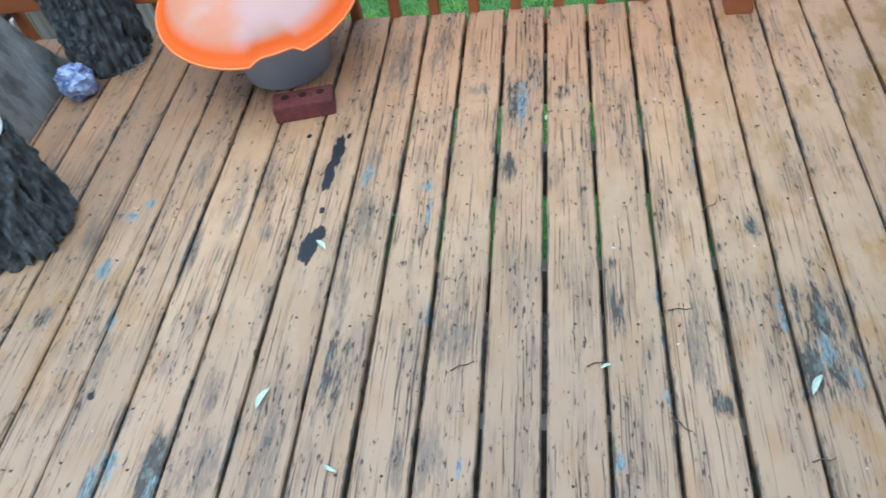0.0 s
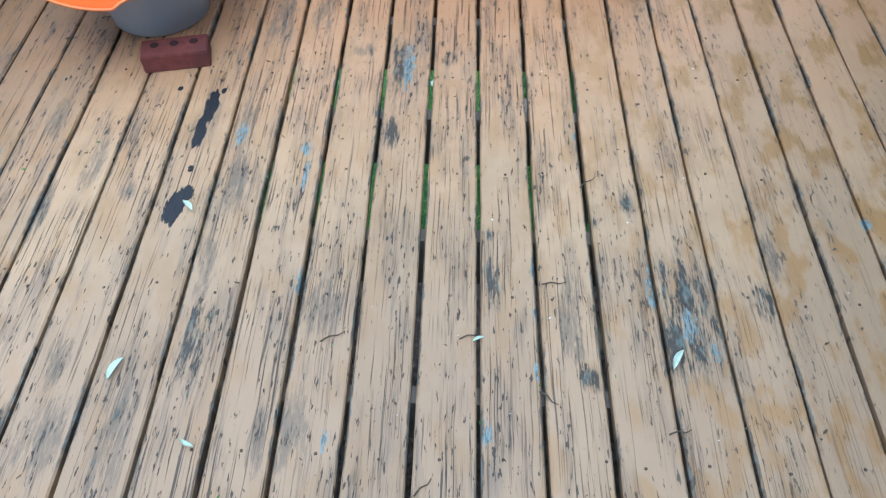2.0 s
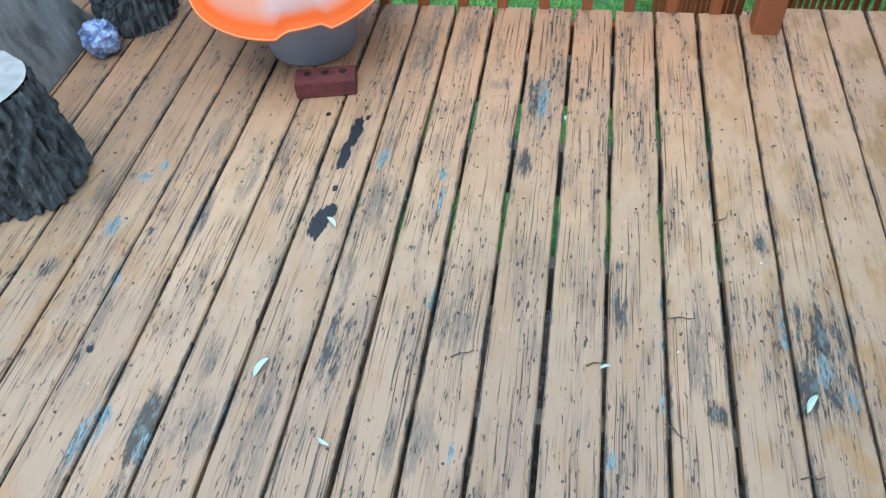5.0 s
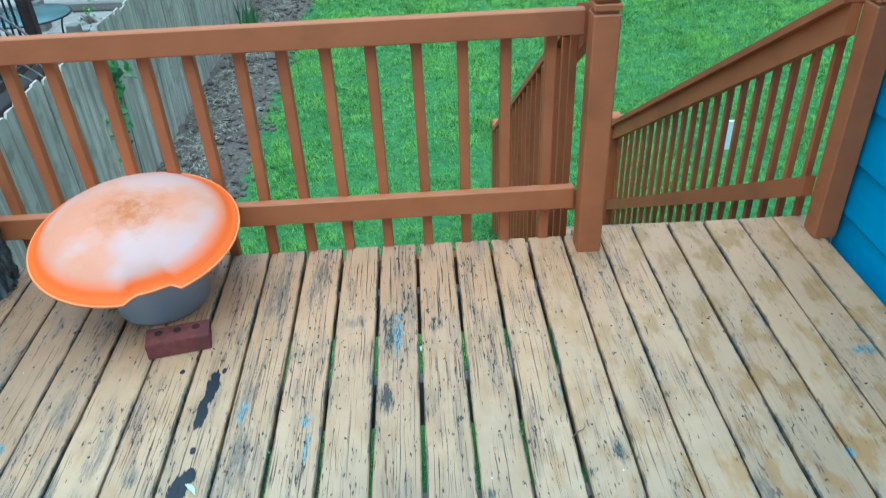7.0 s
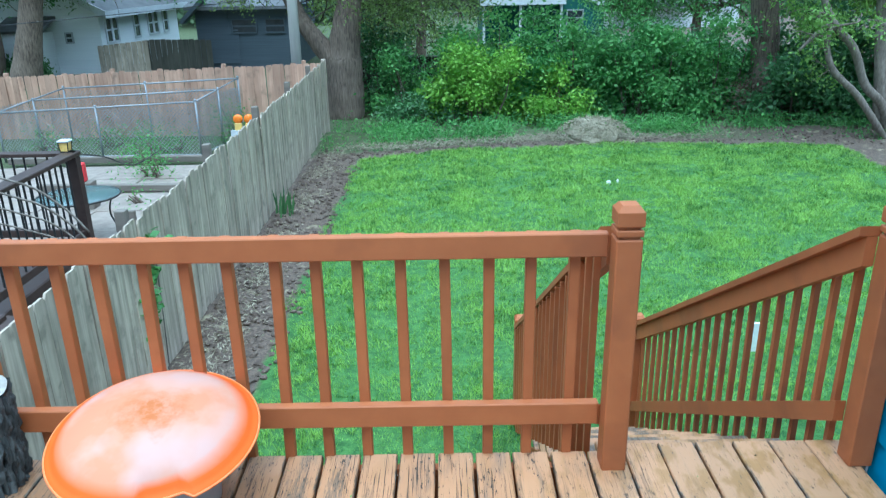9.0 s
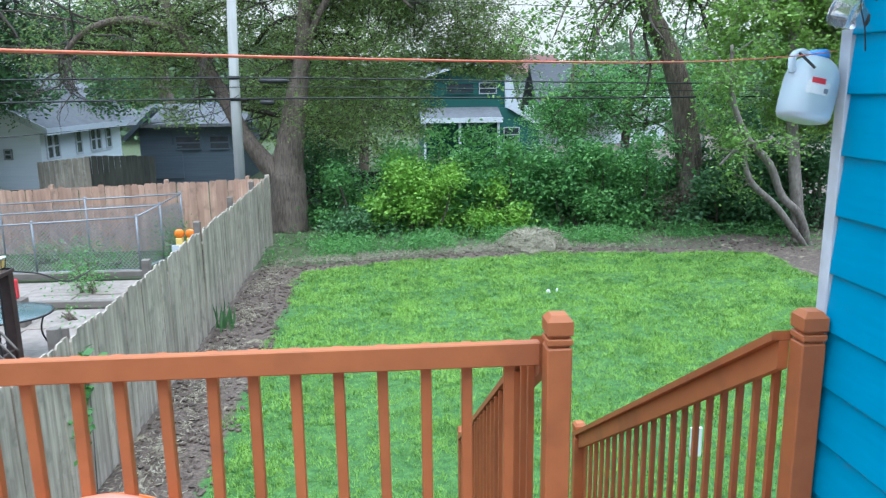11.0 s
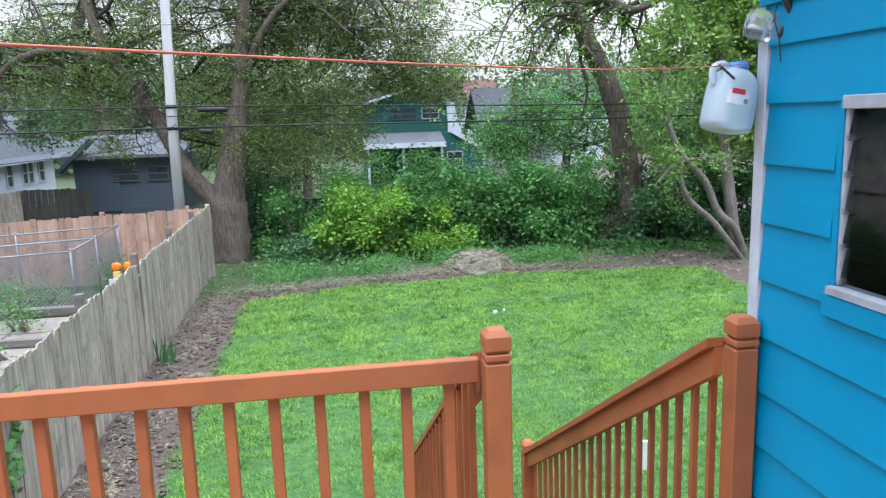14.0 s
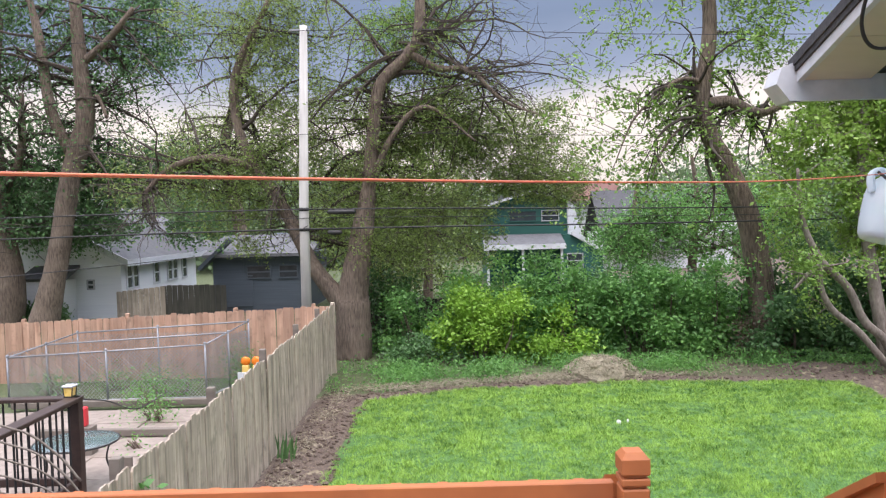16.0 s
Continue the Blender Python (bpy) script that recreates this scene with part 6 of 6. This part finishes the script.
for c, s, n, seed in (((-6.4, 13.2), (0.45, 0.3, 0.7), 650, 201), ((-7.8, 13.8), (0.35, 0.25, 0.4), 320, 202), ((-5.9, 11.0), (0.22, 0.2, 0.4), 380, 203), ((-6.2, 11.9), (0.25, 0.2, 0.45), 200, 204), ((-5.2, 14.0), (0.35, 0.2, 0.9), 700, 205), ((-9.0, 13.4), (0.35, 0.3, 0.4), 350, 206), ((-5.5, 9.3), (0.08, 0.08, 0.15), 70, 207), ((-4.75, 13.2), (0.25, 0.2, 0.5), 350, 208)):
    bush("weed_clump", c, s, "loose green weed growing on the patio", "leaf_mid", seed, int(n * 1.6), 0.065, 0.35)

bar = thing("barricade", (-4.55, 13.0, GROUND), "white road barricade with two round amber lights", "barricade")
for x in (-4.69, -4.47):
    lens = Geo().lathe([(0.001, -0.045), (0.075, -0.045), (0.095, -0.02), (0.095, 0.02), (0.075, 0.045), (0.001, 0.045)], 20)
    part("amber_light", placed(lens, Matrix.Translation((x, 13.0, -1.04)) @ pose(0, 0, 0, 90, 0, 0)), M["amber"], bar, "round amber warning light", smooth=True)
    part("light_base", Geo().box(x - 0.07, x + 0.07, 12.95, 13.05, -1.28, -1.12, 0.01), M["lamp_yellow"], bar)
    part("leg", Geo().box(x - 0.05, x + 0.05, 12.97, 13.03, GROUND, -1.28, 0.006), M["white"], bar)
part("panel", Geo().box(-4.85, -4.3, 12.94, 12.965, -1.5, -1.26, 0.006), M["white"], bar)

# the neighbour's dark deck
nd = thing("neighbour_deck", (-4.7, 4.2, GROUND), "dark brown stained deck with black metal balusters", "deck")
NX, NY, NT = -4.17, 5.0, 0.10
part("platform", Geo().box(-7.5, NX + 0.05, -1.0, NY + 0.05, -0.98, -0.86, 0.01), M["brown_stain"], nd)
for x, yy in ((NX, NY), (-6.4, NY), (NX, 2.6), (NX, 0.2)):
    part("post", Geo().box(x - 0.05, x + 0.05, yy - 0.05, yy + 0.05, GROUND, NT, 0.006), M["brown_stain"], nd)
part("top_rail", Geo().box(-7.5, NX + 0.06, NY - 0.06, NY + 0.06, NT - 0.04, NT, 0.006), M["brown_stain"], nd)
part("top_rail", Geo().box(NX - 0.07, NX + 0.07, -1.0, NY - 0.062, NT - 0.04, NT + 0.002, 0.006), M["brown_stain"], nd)
part("bottom_rail", Geo().box(-7.5, NX, NY - 0.02, NY + 0.02, -0.78, -0.70, 0.005), M["brown_stain"], nd)
part("bottom_rail", Geo().box(NX - 0.02, NX + 0.02, -1.0, NY, -0.78, -0.70, 0.005), M["brown_stain"], nd)
nb = Geo().tube([(0, 0, -0.72), (0, 0, NT - 0.03)], 0.010, 6).mesh("baluster", M["black"])
for i in range(28):
    ob = part("baluster", nb, None, nd)
    ob.matrix_basis = pose(NX, NY - 0.14 - i * 0.115, 0)
for i in range(20):
    ob = part("baluster", nb, None, nd)
    ob.matrix_basis = pose(NX - 0.14 - i * 0.115, NY, 0)
part("step", Geo().box(NX + 0.1, NX + 0.85, 2.2, 2.5, -0.55, -0.5, 0.01).box(NX + 0.1, NX + 0.85, 1.8, 2.1, -0.35, -0.3, 0.01), M["brown_stain"], nd)

pl = thing("post_lamp", (NX - 0.05, NY, NT), "small square yellow lantern with white cap on the deck post", "lamp")
part("glass", Geo().prism([(-0.034, 0.0), (0.034, 0.0), (0.044, 0.085), (-0.044, 0.085)], "y", -0.038, 0.038), M["lamp_yellow"], pl)
for o in pl.children:
    o.matrix_basis = Matrix.Translation((NX - 0.05, NY, NT + 0.012))
fr = Geo()
for sx in (-1, 1):
    for sy in (-1, 1):
        fr.tube([(NX - 0.05 + sx * 0.036, NY + sy * 0.04, NT), (NX - 0.05 + sx * 0.048, NY + sy * 0.044, NT + 0.098)], 0.005, 5)
part("frame", fr.box(NX - 0.092, NX - 0.008, NY - 0.045, NY + 0.045, NT, NT + 0.012), M["black"], pl)
part("cap", Geo().box(NX - 0.105, NX + 0.005, NY - 0.055, NY + 0.055, NT + 0.097, NT + 0.118, 0.006), M["white"], pl)

tb = thing("patio_table", (-5.45, 7.5, GROUND), "oval glass patio table with thin black legs", "table")
top = Geo().lathe([(0.001, 0.0), (0.52, 0.0), (0.53, 0.005), (0.52, 0.01), (0.001, 0.01)], 48)
part("tabletop", placed(top, Matrix.Translation((-5.45, 7.5, -1.06)) @ Matrix.Diagonal((1.0, 0.95, 1, 1))), M["table_glass"], tb, "frosted glass top", smooth=True)
rim_pts = [(-5.45 + 0.53 * math.cos(a), 7.5 + 0.505 * math.sin(a), -1.056) for a in np.linspace(0, 2 * math.pi, 41)]
part("rim", Geo().tube(rim_pts, 0.014, 6, False), M["black"], tb, smooth=True)
for a in (0.4, 2.0, 3.6, 5.2):
    ca, sa = math.cos(a), math.sin(a)
    part("leg", Geo().tube(smooth_line([(-5.45 + 0.42 * ca, 7.5 + 0.4 * sa, -1.06), (-5.45 + 0.36 * ca, 7.5 + 0.34 * sa, -1.35), (-5.45 + 0.5 * ca, 7.5 + 0.48 * sa, GROUND + 0.06)]), 0.013, 6), M["black"], tb, smooth=True)
solid("crate", Geo().rounded(-6.3, -5.98, 8.98, 9.2, GROUND + 0.05, GROUND + 0.48, 0.01), M["timber"], "grey wooden crate standing on the patio", "crate")
solid("red_can", Geo().rounded(-6.23, -6.07, 9.02, 9.14, GROUND + 0.48, GROUND + 0.78, 0.02).tube([(-6.15, 9.07, GROUND + 0.76), (-6.15, 9.07, GROUND + 0.83)], 0.025, 10), M["red"], "red plastic can standing on a grey crate", "can")
solid("plank_end", Geo().rounded(-4.72, -4.52, 7.0, 7.06, GROUND + 0.055, GROUND + 0.62, 0.008), M["timber"], "short brown wooden block standing by the fence", "wood block")
solid("patio_cable", Geo().tube(smooth_line([(NX, NY, NT - 0.02), (-4.6, 6.6, -0.32), (-5.0, 8.4, -0.85), (-5.4, 10.6, -1.1)], 8), 0.009, 6), M["cable"], "black cable drooping from the dark deck over the patio", "cable", smooth=True)
rngt = random.Random(77)
tw = thing("bare_branches", (-4.35, 3.4, GROUND), "thin bare pale branches of a small tree", "branches")
for k in range(5):
    z0 = -0.15 - 0.14 * k
    pts = [(-5.2, 3.1, z0 - 0.5), (-4.4 + 0.02 * k, 3.3, z0 + 0.42), (-3.85 + 0.03 * k, 3.42, z0 + 0.36), (-3.58 + 0.03 * k, 3.5, z0 + 0.14), (-3.42 + 0.02 * k, 3.55, z0 - 0.1)]
    part("branch", Geo().tube(smooth_line(pts), 0.010 - 0.0008 * k, 5), M["bark_pale"], tw, smooth=True)
part("stem", Geo().tube([(-5.2, 3.1, GROUND), (-5.2, 3.1, -0.2)], 0.03, 6), M["bark_pale"], tw, smooth=True)


def vine(y0, z0, n, seed):
    """Leaves of a creeper that hangs through the board fence."""
    rng = np.random.default_rng(seed)
    e = thing("vine", (FX + 0.03, y0, z0), "green leafy creeper on the grey fence", "vine")
    c = np.stack([FX + 0.03 + np.abs(rng.normal(0, 0.04, n)), y0 + rng.normal(0, 0.10, n), z0 + rng.normal(0, 0.11, n)], 1)
    part("leaves", leaf_mesh("leaves", c, 0.085, M["leaf_mid"], seed, 0.6, 0.7), None, e)
    part("stem", Geo().tube(smooth_line([(FX + 0.02, y0, GROUND), (FX + 0.03, y0 + 0.05, z0 - 0.2), (FX + 0.03, y0, z0 + 0.2)]), 0.006, 5), M["bark_pale"], e)


vine(3.95, -0.60, 55, 5)
vine(3.72, -0.92, 45, 6)
iris = thing("iris_clump", (-2.95, 8.6, GROUND), "upright clump of blue-green blade leaves by the fence", "plant")
ig = Geo()
for k in range(22):
    x, yy = -2.95 + rngt.gauss(0, 0.06), 8.6 + rngt.gauss(0, 0.09)
    h, dx, dy = rngt.uniform(0.25, 0.5), rngt.gauss(0, 0.06), rngt.gauss(0, 0.07)
    ig.poly([(x - 0.012, yy, GROUND), (x + 0.012, yy, GROUND), (x + 0.012 + dx * 0.5, yy + dy * 0.5, GROUND + h * 0.6), (x + dx, yy + dy, GROUND + h), (x - 0.012 + dx * 0.5, yy + dy * 0.5, GROUND + h * 0.6)])
part("leaves", ig, M["leaf_dark"], iris)

# ---------- pole and wires ----------
up = thing("utility_pole", (-3.89, 15.6, GROUND), "grey weathered wooden utility pole behind the fence", "utility pole")
part("shaft", Geo().tube([(-3.90, 15.6, GROUND - 0.2), (-3.88, 15.6, 1.96), (-3.74, 15.6, 6.42)], [0.128, 0.117, 0.092], 16), M["pole"], up, smooth=True)
part("top_bracket", Geo().box(-4.06, -3.59, 15.54, 15.62, 6.29, 6.34), M["galv"], up)
part("strap", Geo().tube([(-3.88, 15.6, 2.05), (-3.88, 15.6, 2.13)], 0.125, 16), M["black"], up, smooth=True)
part("strap", Geo().tube([(-3.88, 15.6, 1.57), (-3.88, 15.6, 1.64)], 0.127, 16), M["black"], up, smooth=True)


def wire(pts, r, name="wire", label="black overhead wire between poles"):
    solid(name, Geo().tube(smooth_line(pts, 8), r, 5, False), M["cable"], label, "wire", group="overhead wires", smooth=True)


wire([(-34.65, 15.48, 2.48), (-17.36, 15.48, 2.09), (-3.87, 15.48, 2.09), (10.31, 15.48, 1.83), (34.51, 15.48, 2.13)], 0.016)
wire([(-34.65, 15.48, 1.88), (-17.36, 15.48, 1.57), (-3.87, 15.48, 1.62), (10.31, 15.48, 1.53), (34.51, 15.48, 1.88)], 0.02)
wire([(-34.65, 15.48, 2.13), (-17.36, 15.48, 1.83), (-3.87, 15.48, 1.88), (10.31, 15.48, 1.66), (34.51, 15.48, 1.96)], 0.008)
wire([(-34.65, 15.48, 6.80), (-17.36, 15.48, 5.94), (-3.78, 15.48, 6.28), (10.31, 15.48, 5.85), (34.51, 15.48, 6.46)], 0.008)
wire([(-34.65, 15.48, 4.56), (-17.36, 15.48, 3.60), (-3.78, 15.48, 3.86), (10.31, 15.48, 3.52), (34.51, 15.48, 4.21)], 0.006)
wire([(-9.5, 8.0, 0.9), (-4.8, 15.0, 1.2), (-3.78, 15.48, 1.70)], 0.008, "service_wire", "thin service wire running to the pole")
for x0, x1, zz in ((-3.31, -2.62, 2.01), (-3.31, -2.96, 1.53)):
    solid("splice_case", Geo().tube([(x0, 15.45, zz), (x0 + 0.06, 15.45, zz), (x1 - 0.06, 15.45, zz - 0.01), (x1, 15.45, zz - 0.01)], [0.025, 0.06, 0.06, 0.025], 12), M["black"], "black cable splice case hanging from the wire", "splice case", smooth=True)


# ---------- houses ----------
def far_window(parent, x0, x1, z0, z1, y, frame_mat="sill"):
    w = part("window", Geo().box(x0, x1, y - 0.03, y + 0.02, z0, z1), M["far_glass"], parent)
    f = 0.055
    part("frame", Geo().box(x0 - f, x0, y - 0.06, y, z0 - f, z1 + f).box(x1, x1 + f, y - 0.06, y, z0 - f, z1 + f).box(x0, x1, y - 0.06, y, z1, z1 + f).box(x0, x1, y - 0.07, y, z0 - f, z0).box(x0, x1, y - 0.045, y, (z0 + z1) / 2 - 0.03, (z0 + z1) / 2 + 0.03), M[frame_mat], w)
    return w


gh = thing("house", (4.0, 40.0, GROUND), "dark green two-storey house with gambrel roof and white trim", "house")
part("wall", Geo().prism([(1.7, GROUND - 0.5), (6.0, GROUND - 0.5), (6.0, 2.2), (5.2, 2.85), (3.9, 3.1), (2.2, 2.8), (1.7, 2.0)], "y", 38.0, 45.0), M["green_siding"], gh)
part("roof", Geo().prism([(1.2, 2.4), (1.6, 2.8), (3.9, 3.35), (5.7, 3.0), (6.25, 2.75), (6.05, 2.6), (5.5, 2.85), (3.9, 3.12), (1.8, 2.65), (1.4, 2.3)], "y", 37.6, 45.2), M["grey_roof"], gh)
part("verge", Geo().prism([(1.3, 2.45), (3.9, 3.2), (6.1, 2.85), (6.1, 2.72), (3.9, 3.07), (1.3, 2.3)], "y", 37.5, 37.6), M["white"], gh)
part("gambrel_side", Geo().prism([(5.95, 2.7), (6.35, 2.3), (6.75, 0.5), (6.0, 0.5)], "y", 37.8, 44.0), M["white"], gh)
part("lean_to", Geo().prism([(5.6, GROUND - 0.5), (7.7, GROUND - 0.5), (7.7, -0.15), (6.0, 0.85), (5.6, 0.85)], "y", 37.2, 43.0), M["green_siding"], gh)
part("lean_to_verge", Geo().prism([(6.0, 0.85), (8.0, -0.28), (8.05, -0.1), (6.1, 1.05)], "y", 37.0, 37.2), M["white"], gh)
part("porch_roof", Geo().prism([(37.95, 0.75), (36.2, 0.25), (36.2, 0.38), (37.95, 0.9)], "x", 1.4, 5.6), M["grey_roof"], gh)
part("porch_fascia", Geo().box(1.4, 5.6, 36.1, 36.2, 0.15, 0.4), M["white"], gh)
for x in (1.6, 3.4, 5.4):
    part("porch_post", Geo().box(x - 0.06, x + 0.06, 36.25, 36.4, GROUND - 0.5, 0.25), M["white"], gh)
far_window(gh, 4.65, 5.5, 1.62, 2.12, 38.0)
far_window(gh, 2.9, 4.3, 1.62, 2.12, 38.0, "green_siding")
far_window(gh, 5.85, 6.6, -0.9, -0.2, 37.2)

def side_window(parent, y0, y1, z0, z1, x):
    """A window in a wall that faces +x."""
    w = part("window", Geo().box(x - 0.02, x + 0.03, y0, y1, z0, z1), M["far_glass"], parent)
    f = 0.09
    part("frame", Geo().box(x, x + 0.06, y0 - f, y0, z0 - f, z1 + f).box(x, x + 0.06, y1, y1 + f, z0 - f, z1 + f).box(x, x + 0.06, y0, y1, z1, z1 + f).box(x, x + 0.07, y0, y1, z0 - f, z0).box(x, x + 0.045, y0, y1, (z0 + z1) / 2 - 0.03, (z0 + z1) / 2 + 0.03), M["white"], w)


# the bungalow stands end-on, its long wall running away behind the garage
wh = thing("house", (-17.2, 32.0, GROUND), "white bungalow with grey shingle roof beyond the fences", "house")
HX, HE, HR = -13.4, 0.60, 2.7
part("wall", Geo().box(-21.0, HX, 27.2, 36.0, GROUND - 1.0, HE), M["white_siding"], wh)
part("rear_wall", Geo().box(-21.0, HX - 1.1, 36.0, 39.2, GROUND - 1.0, HE), M["white_siding"], wh)
part("gable_wall", Geo().prism([(-21.0, HE), (HX, HE), (-17.2, HR - 0.1)], "y", 27.2, 27.4), M["white_siding"], wh)
part("roof", Geo().prism([(-21.5, HE - 0.22), (-17.2, HR), (HX + 0.5, HE - 0.22), (HX + 0.5, HE - 0.06), (-17.2, HR + 0.16), (-21.5, HE - 0.06)], "y", 26.7, 39.6), M["grey_roof"], wh)
part("fascia", Geo().box(HX + 0.5, HX + 0.53, 26.7, 39.6, HE - 0.30, HE - 0.04), M["white"], wh)
part("verge", Geo().prism([(-21.5, HE - 0.30), (-17.2, HR - 0.08), (HX + 0.53, HE - 0.30), (HX + 0.53, HE - 0.04), (-17.2, HR + 0.18), (-21.5, HE - 0.04)], "y", 26.64, 26.7), M["white"], wh)
part("porch", Geo().box(-16.6, -15.2, 26.1, 27.2, GROUND - 1.0, -0.15), M["white_siding"], wh)
part("porch_roof", Geo().prism([(26.0, -0.15), (27.2, 0.3), (27.2, 0.4), (25.9, -0.05)], "x", -16.8, -15.0), M["grey_roof"], wh)
part("chimney", Geo().box(-17.5, -16.9, 33.0, 33.6, 2.2, 3.3), M["white_siding"], wh)
for ya, yb in ((27.7, 28.12), (28.3, 28.72), (30.5, 30.98), (32.1, 32.55), (32.75, 33.2), (34.0, 34.5)):
    side_window(wh, ya, yb, -0.6, 0.25, HX)
far_window(wh, -16.0, -15.6, -1.0, -0.35, 26.1)
far_window(wh, -14.7, -14.5, -0.55, -0.25, 27.2)
ac = thing("shed", (-8.2, 30.0, GROUND), "dark slate garage with pale roof behind the fence", "shed")
part("wall", Geo().box(-10.0, -6.2, 28.0, 33.0, GROUND - 0.3, 0.55), M["slate_siding"], ac)
part("gable", Geo().prism([(-10.0, 0.55), (-6.2, 0.55), (-8.1, 1.4)], "y", 30.6, 33.0), M["slate_siding"], ac)
part("roof", Geo().prism([(27.6, 0.5), (27.6, 0.62), (30.6, 1.35), (30.6, 1.2)], "x", -10.3, -5.9), M["grey_roof"], ac)
part("side_gable", Geo().prism([(-10.5, 0.1), (-9.2, 1.3), (-9.1, 1.2), (-10.4, 0.0)], "y", 27.5, 28.0), M["slate_siding"], ac)
for k in range(17):
    z0 = GROUND + 0.25 + k * 0.12
    part("lap_board", Geo().prism([(27.955, z0), (27.998, z0), (27.998, z0 + 0.118), (27.985, z0 + 0.118)], "x", -10.0, -8.75 if k > 10 else -8.4), M["slate_siding"], ac)
far_window(ac, -8.6, -7.7, -0.35, 0.1, 28.0, "slate_siding")
far_window(ac, -7.3, -6.6, -0.35, 0.1, 28.0, "slate_siding")
gr = thing("house", (11.5, 48.0, GROUND), "grey-roofed pale house among the far trees", "house")
part("wall", Geo().box(9.6, 18.0, 46.4, 51.6, GROUND - 1.0, 0.7), M["white_siding"], gr)
part("roof", Geo().prism([(45.0, -0.5), (49.0, 3.3), (53.0, -0.5), (53.0, -0.3), (49.0, 3.5), (45.0, -0.3)], "x", 9.4, 14.6), M["dark_roof"], gr)
part("dormer", Geo().prism([(14.2, 0.4), (18.4, 0.4), (18.4, 2.6), (16.3, 3.5), (14.2, 2.6)], "y", 45.6, 50.0), M["white_siding"], gr)
part("dormer_roof", Geo().prism([(13.8, 2.4), (16.3, 3.45), (18.8, 2.4), (18.8, 2.65), (16.3, 3.75), (13.8, 2.65)], "y", 45.2, 50.0), M["dark_roof"], gr)
far_window(gr, 14.7, 15.2, 1.6, 2.5, 45.6)
far_window(gr, 15.5, 16.0, 1.6, 2.5, 45.6)
far_window(gr, 17.2, 17.7, 1.6, 2.5, 45.6)
rr = thing("house", (13.0, 66.0, GROUND), "far house with a red roof above the trees", "house")
part("wall", Geo().box(10.0, 15.0, 65.0, 70.0, GROUND, 3.5), M["white_siding"], rr)
part("roof", Geo().prism([(64.0, 3.2), (67.5, 4.9), (71.0, 3.2)], "x", 9.6, 15.4), M["red_roof"], rr)
# street lamp, lit
sl = thing("street_lamp", (10.3, 42.0, GROUND), "small lit warm lamp beside the far house", "lamp")
part("pole", Geo().tube([(10.3, 42.0, GROUND), (10.3, 42.0, 0.2)], 0.05, 8), M["black"], sl, smooth=True)
glow, gns, gls, gb = nodes_of("lamp_glow", 0.5)
gb.inputs["Emission Color"].default_value = (1.0, 0.5, 0.2, 1)
gb.inputs["Emission Strength"].default_value = 3.0
part("bulb", Geo().lathe([(0.001, 0.0), (0.08, 0.03), (0.10, 0.11), (0.07, 0.19), (0.001, 0.22)], 14, (10.3, 42.0, 0.16)), glow, sl, "glowing warm lamp", smooth=True)

# old fences beyond
ofs = thing("fence", (-13.0, 26.5, GROUND), "grey old board fence behind the tan fence", "fence")
kinds = [picket_mesh("picket", 0.2, 1.2, M["grey_fence"], s) for s in (7, 8)]
for i in range(9):
    ob = part("picket", kinds[i % 2], None, ofs)
    ob.matrix_basis = pose(-13.2 + i * 0.21, 26.5, GROUND - 0.1 + 0.02 * i, 0, 0, 90)
ofd = thing("fence", (-11.0, 26.8, GROUND), "dark old board fence beside the garage", "fence")
kinds = [picket_mesh("picket", 0.2, 1.25, M["dark_fence"], s) for s in (9, 10)]
for i in range(12):
    ob = part("picket", kinds[i % 2], None, ofd)
    ob.matrix_basis = pose(-11.5 + i * 0.21, 26.6, GROUND + 0.02 + rngt.gauss(0, 0.02), 0, 0, 90)
ofh = thing("fence", (0.0, 19.2, GROUND), "dark old board fence behind the hedge", "fence")
for i in range(60):
    ob = part("picket", kinds[i % 2], None, ofh)
    ob.matrix_basis = pose(-3.0 + i * 0.21, 19.2, GROUND, 0, 0, 90)
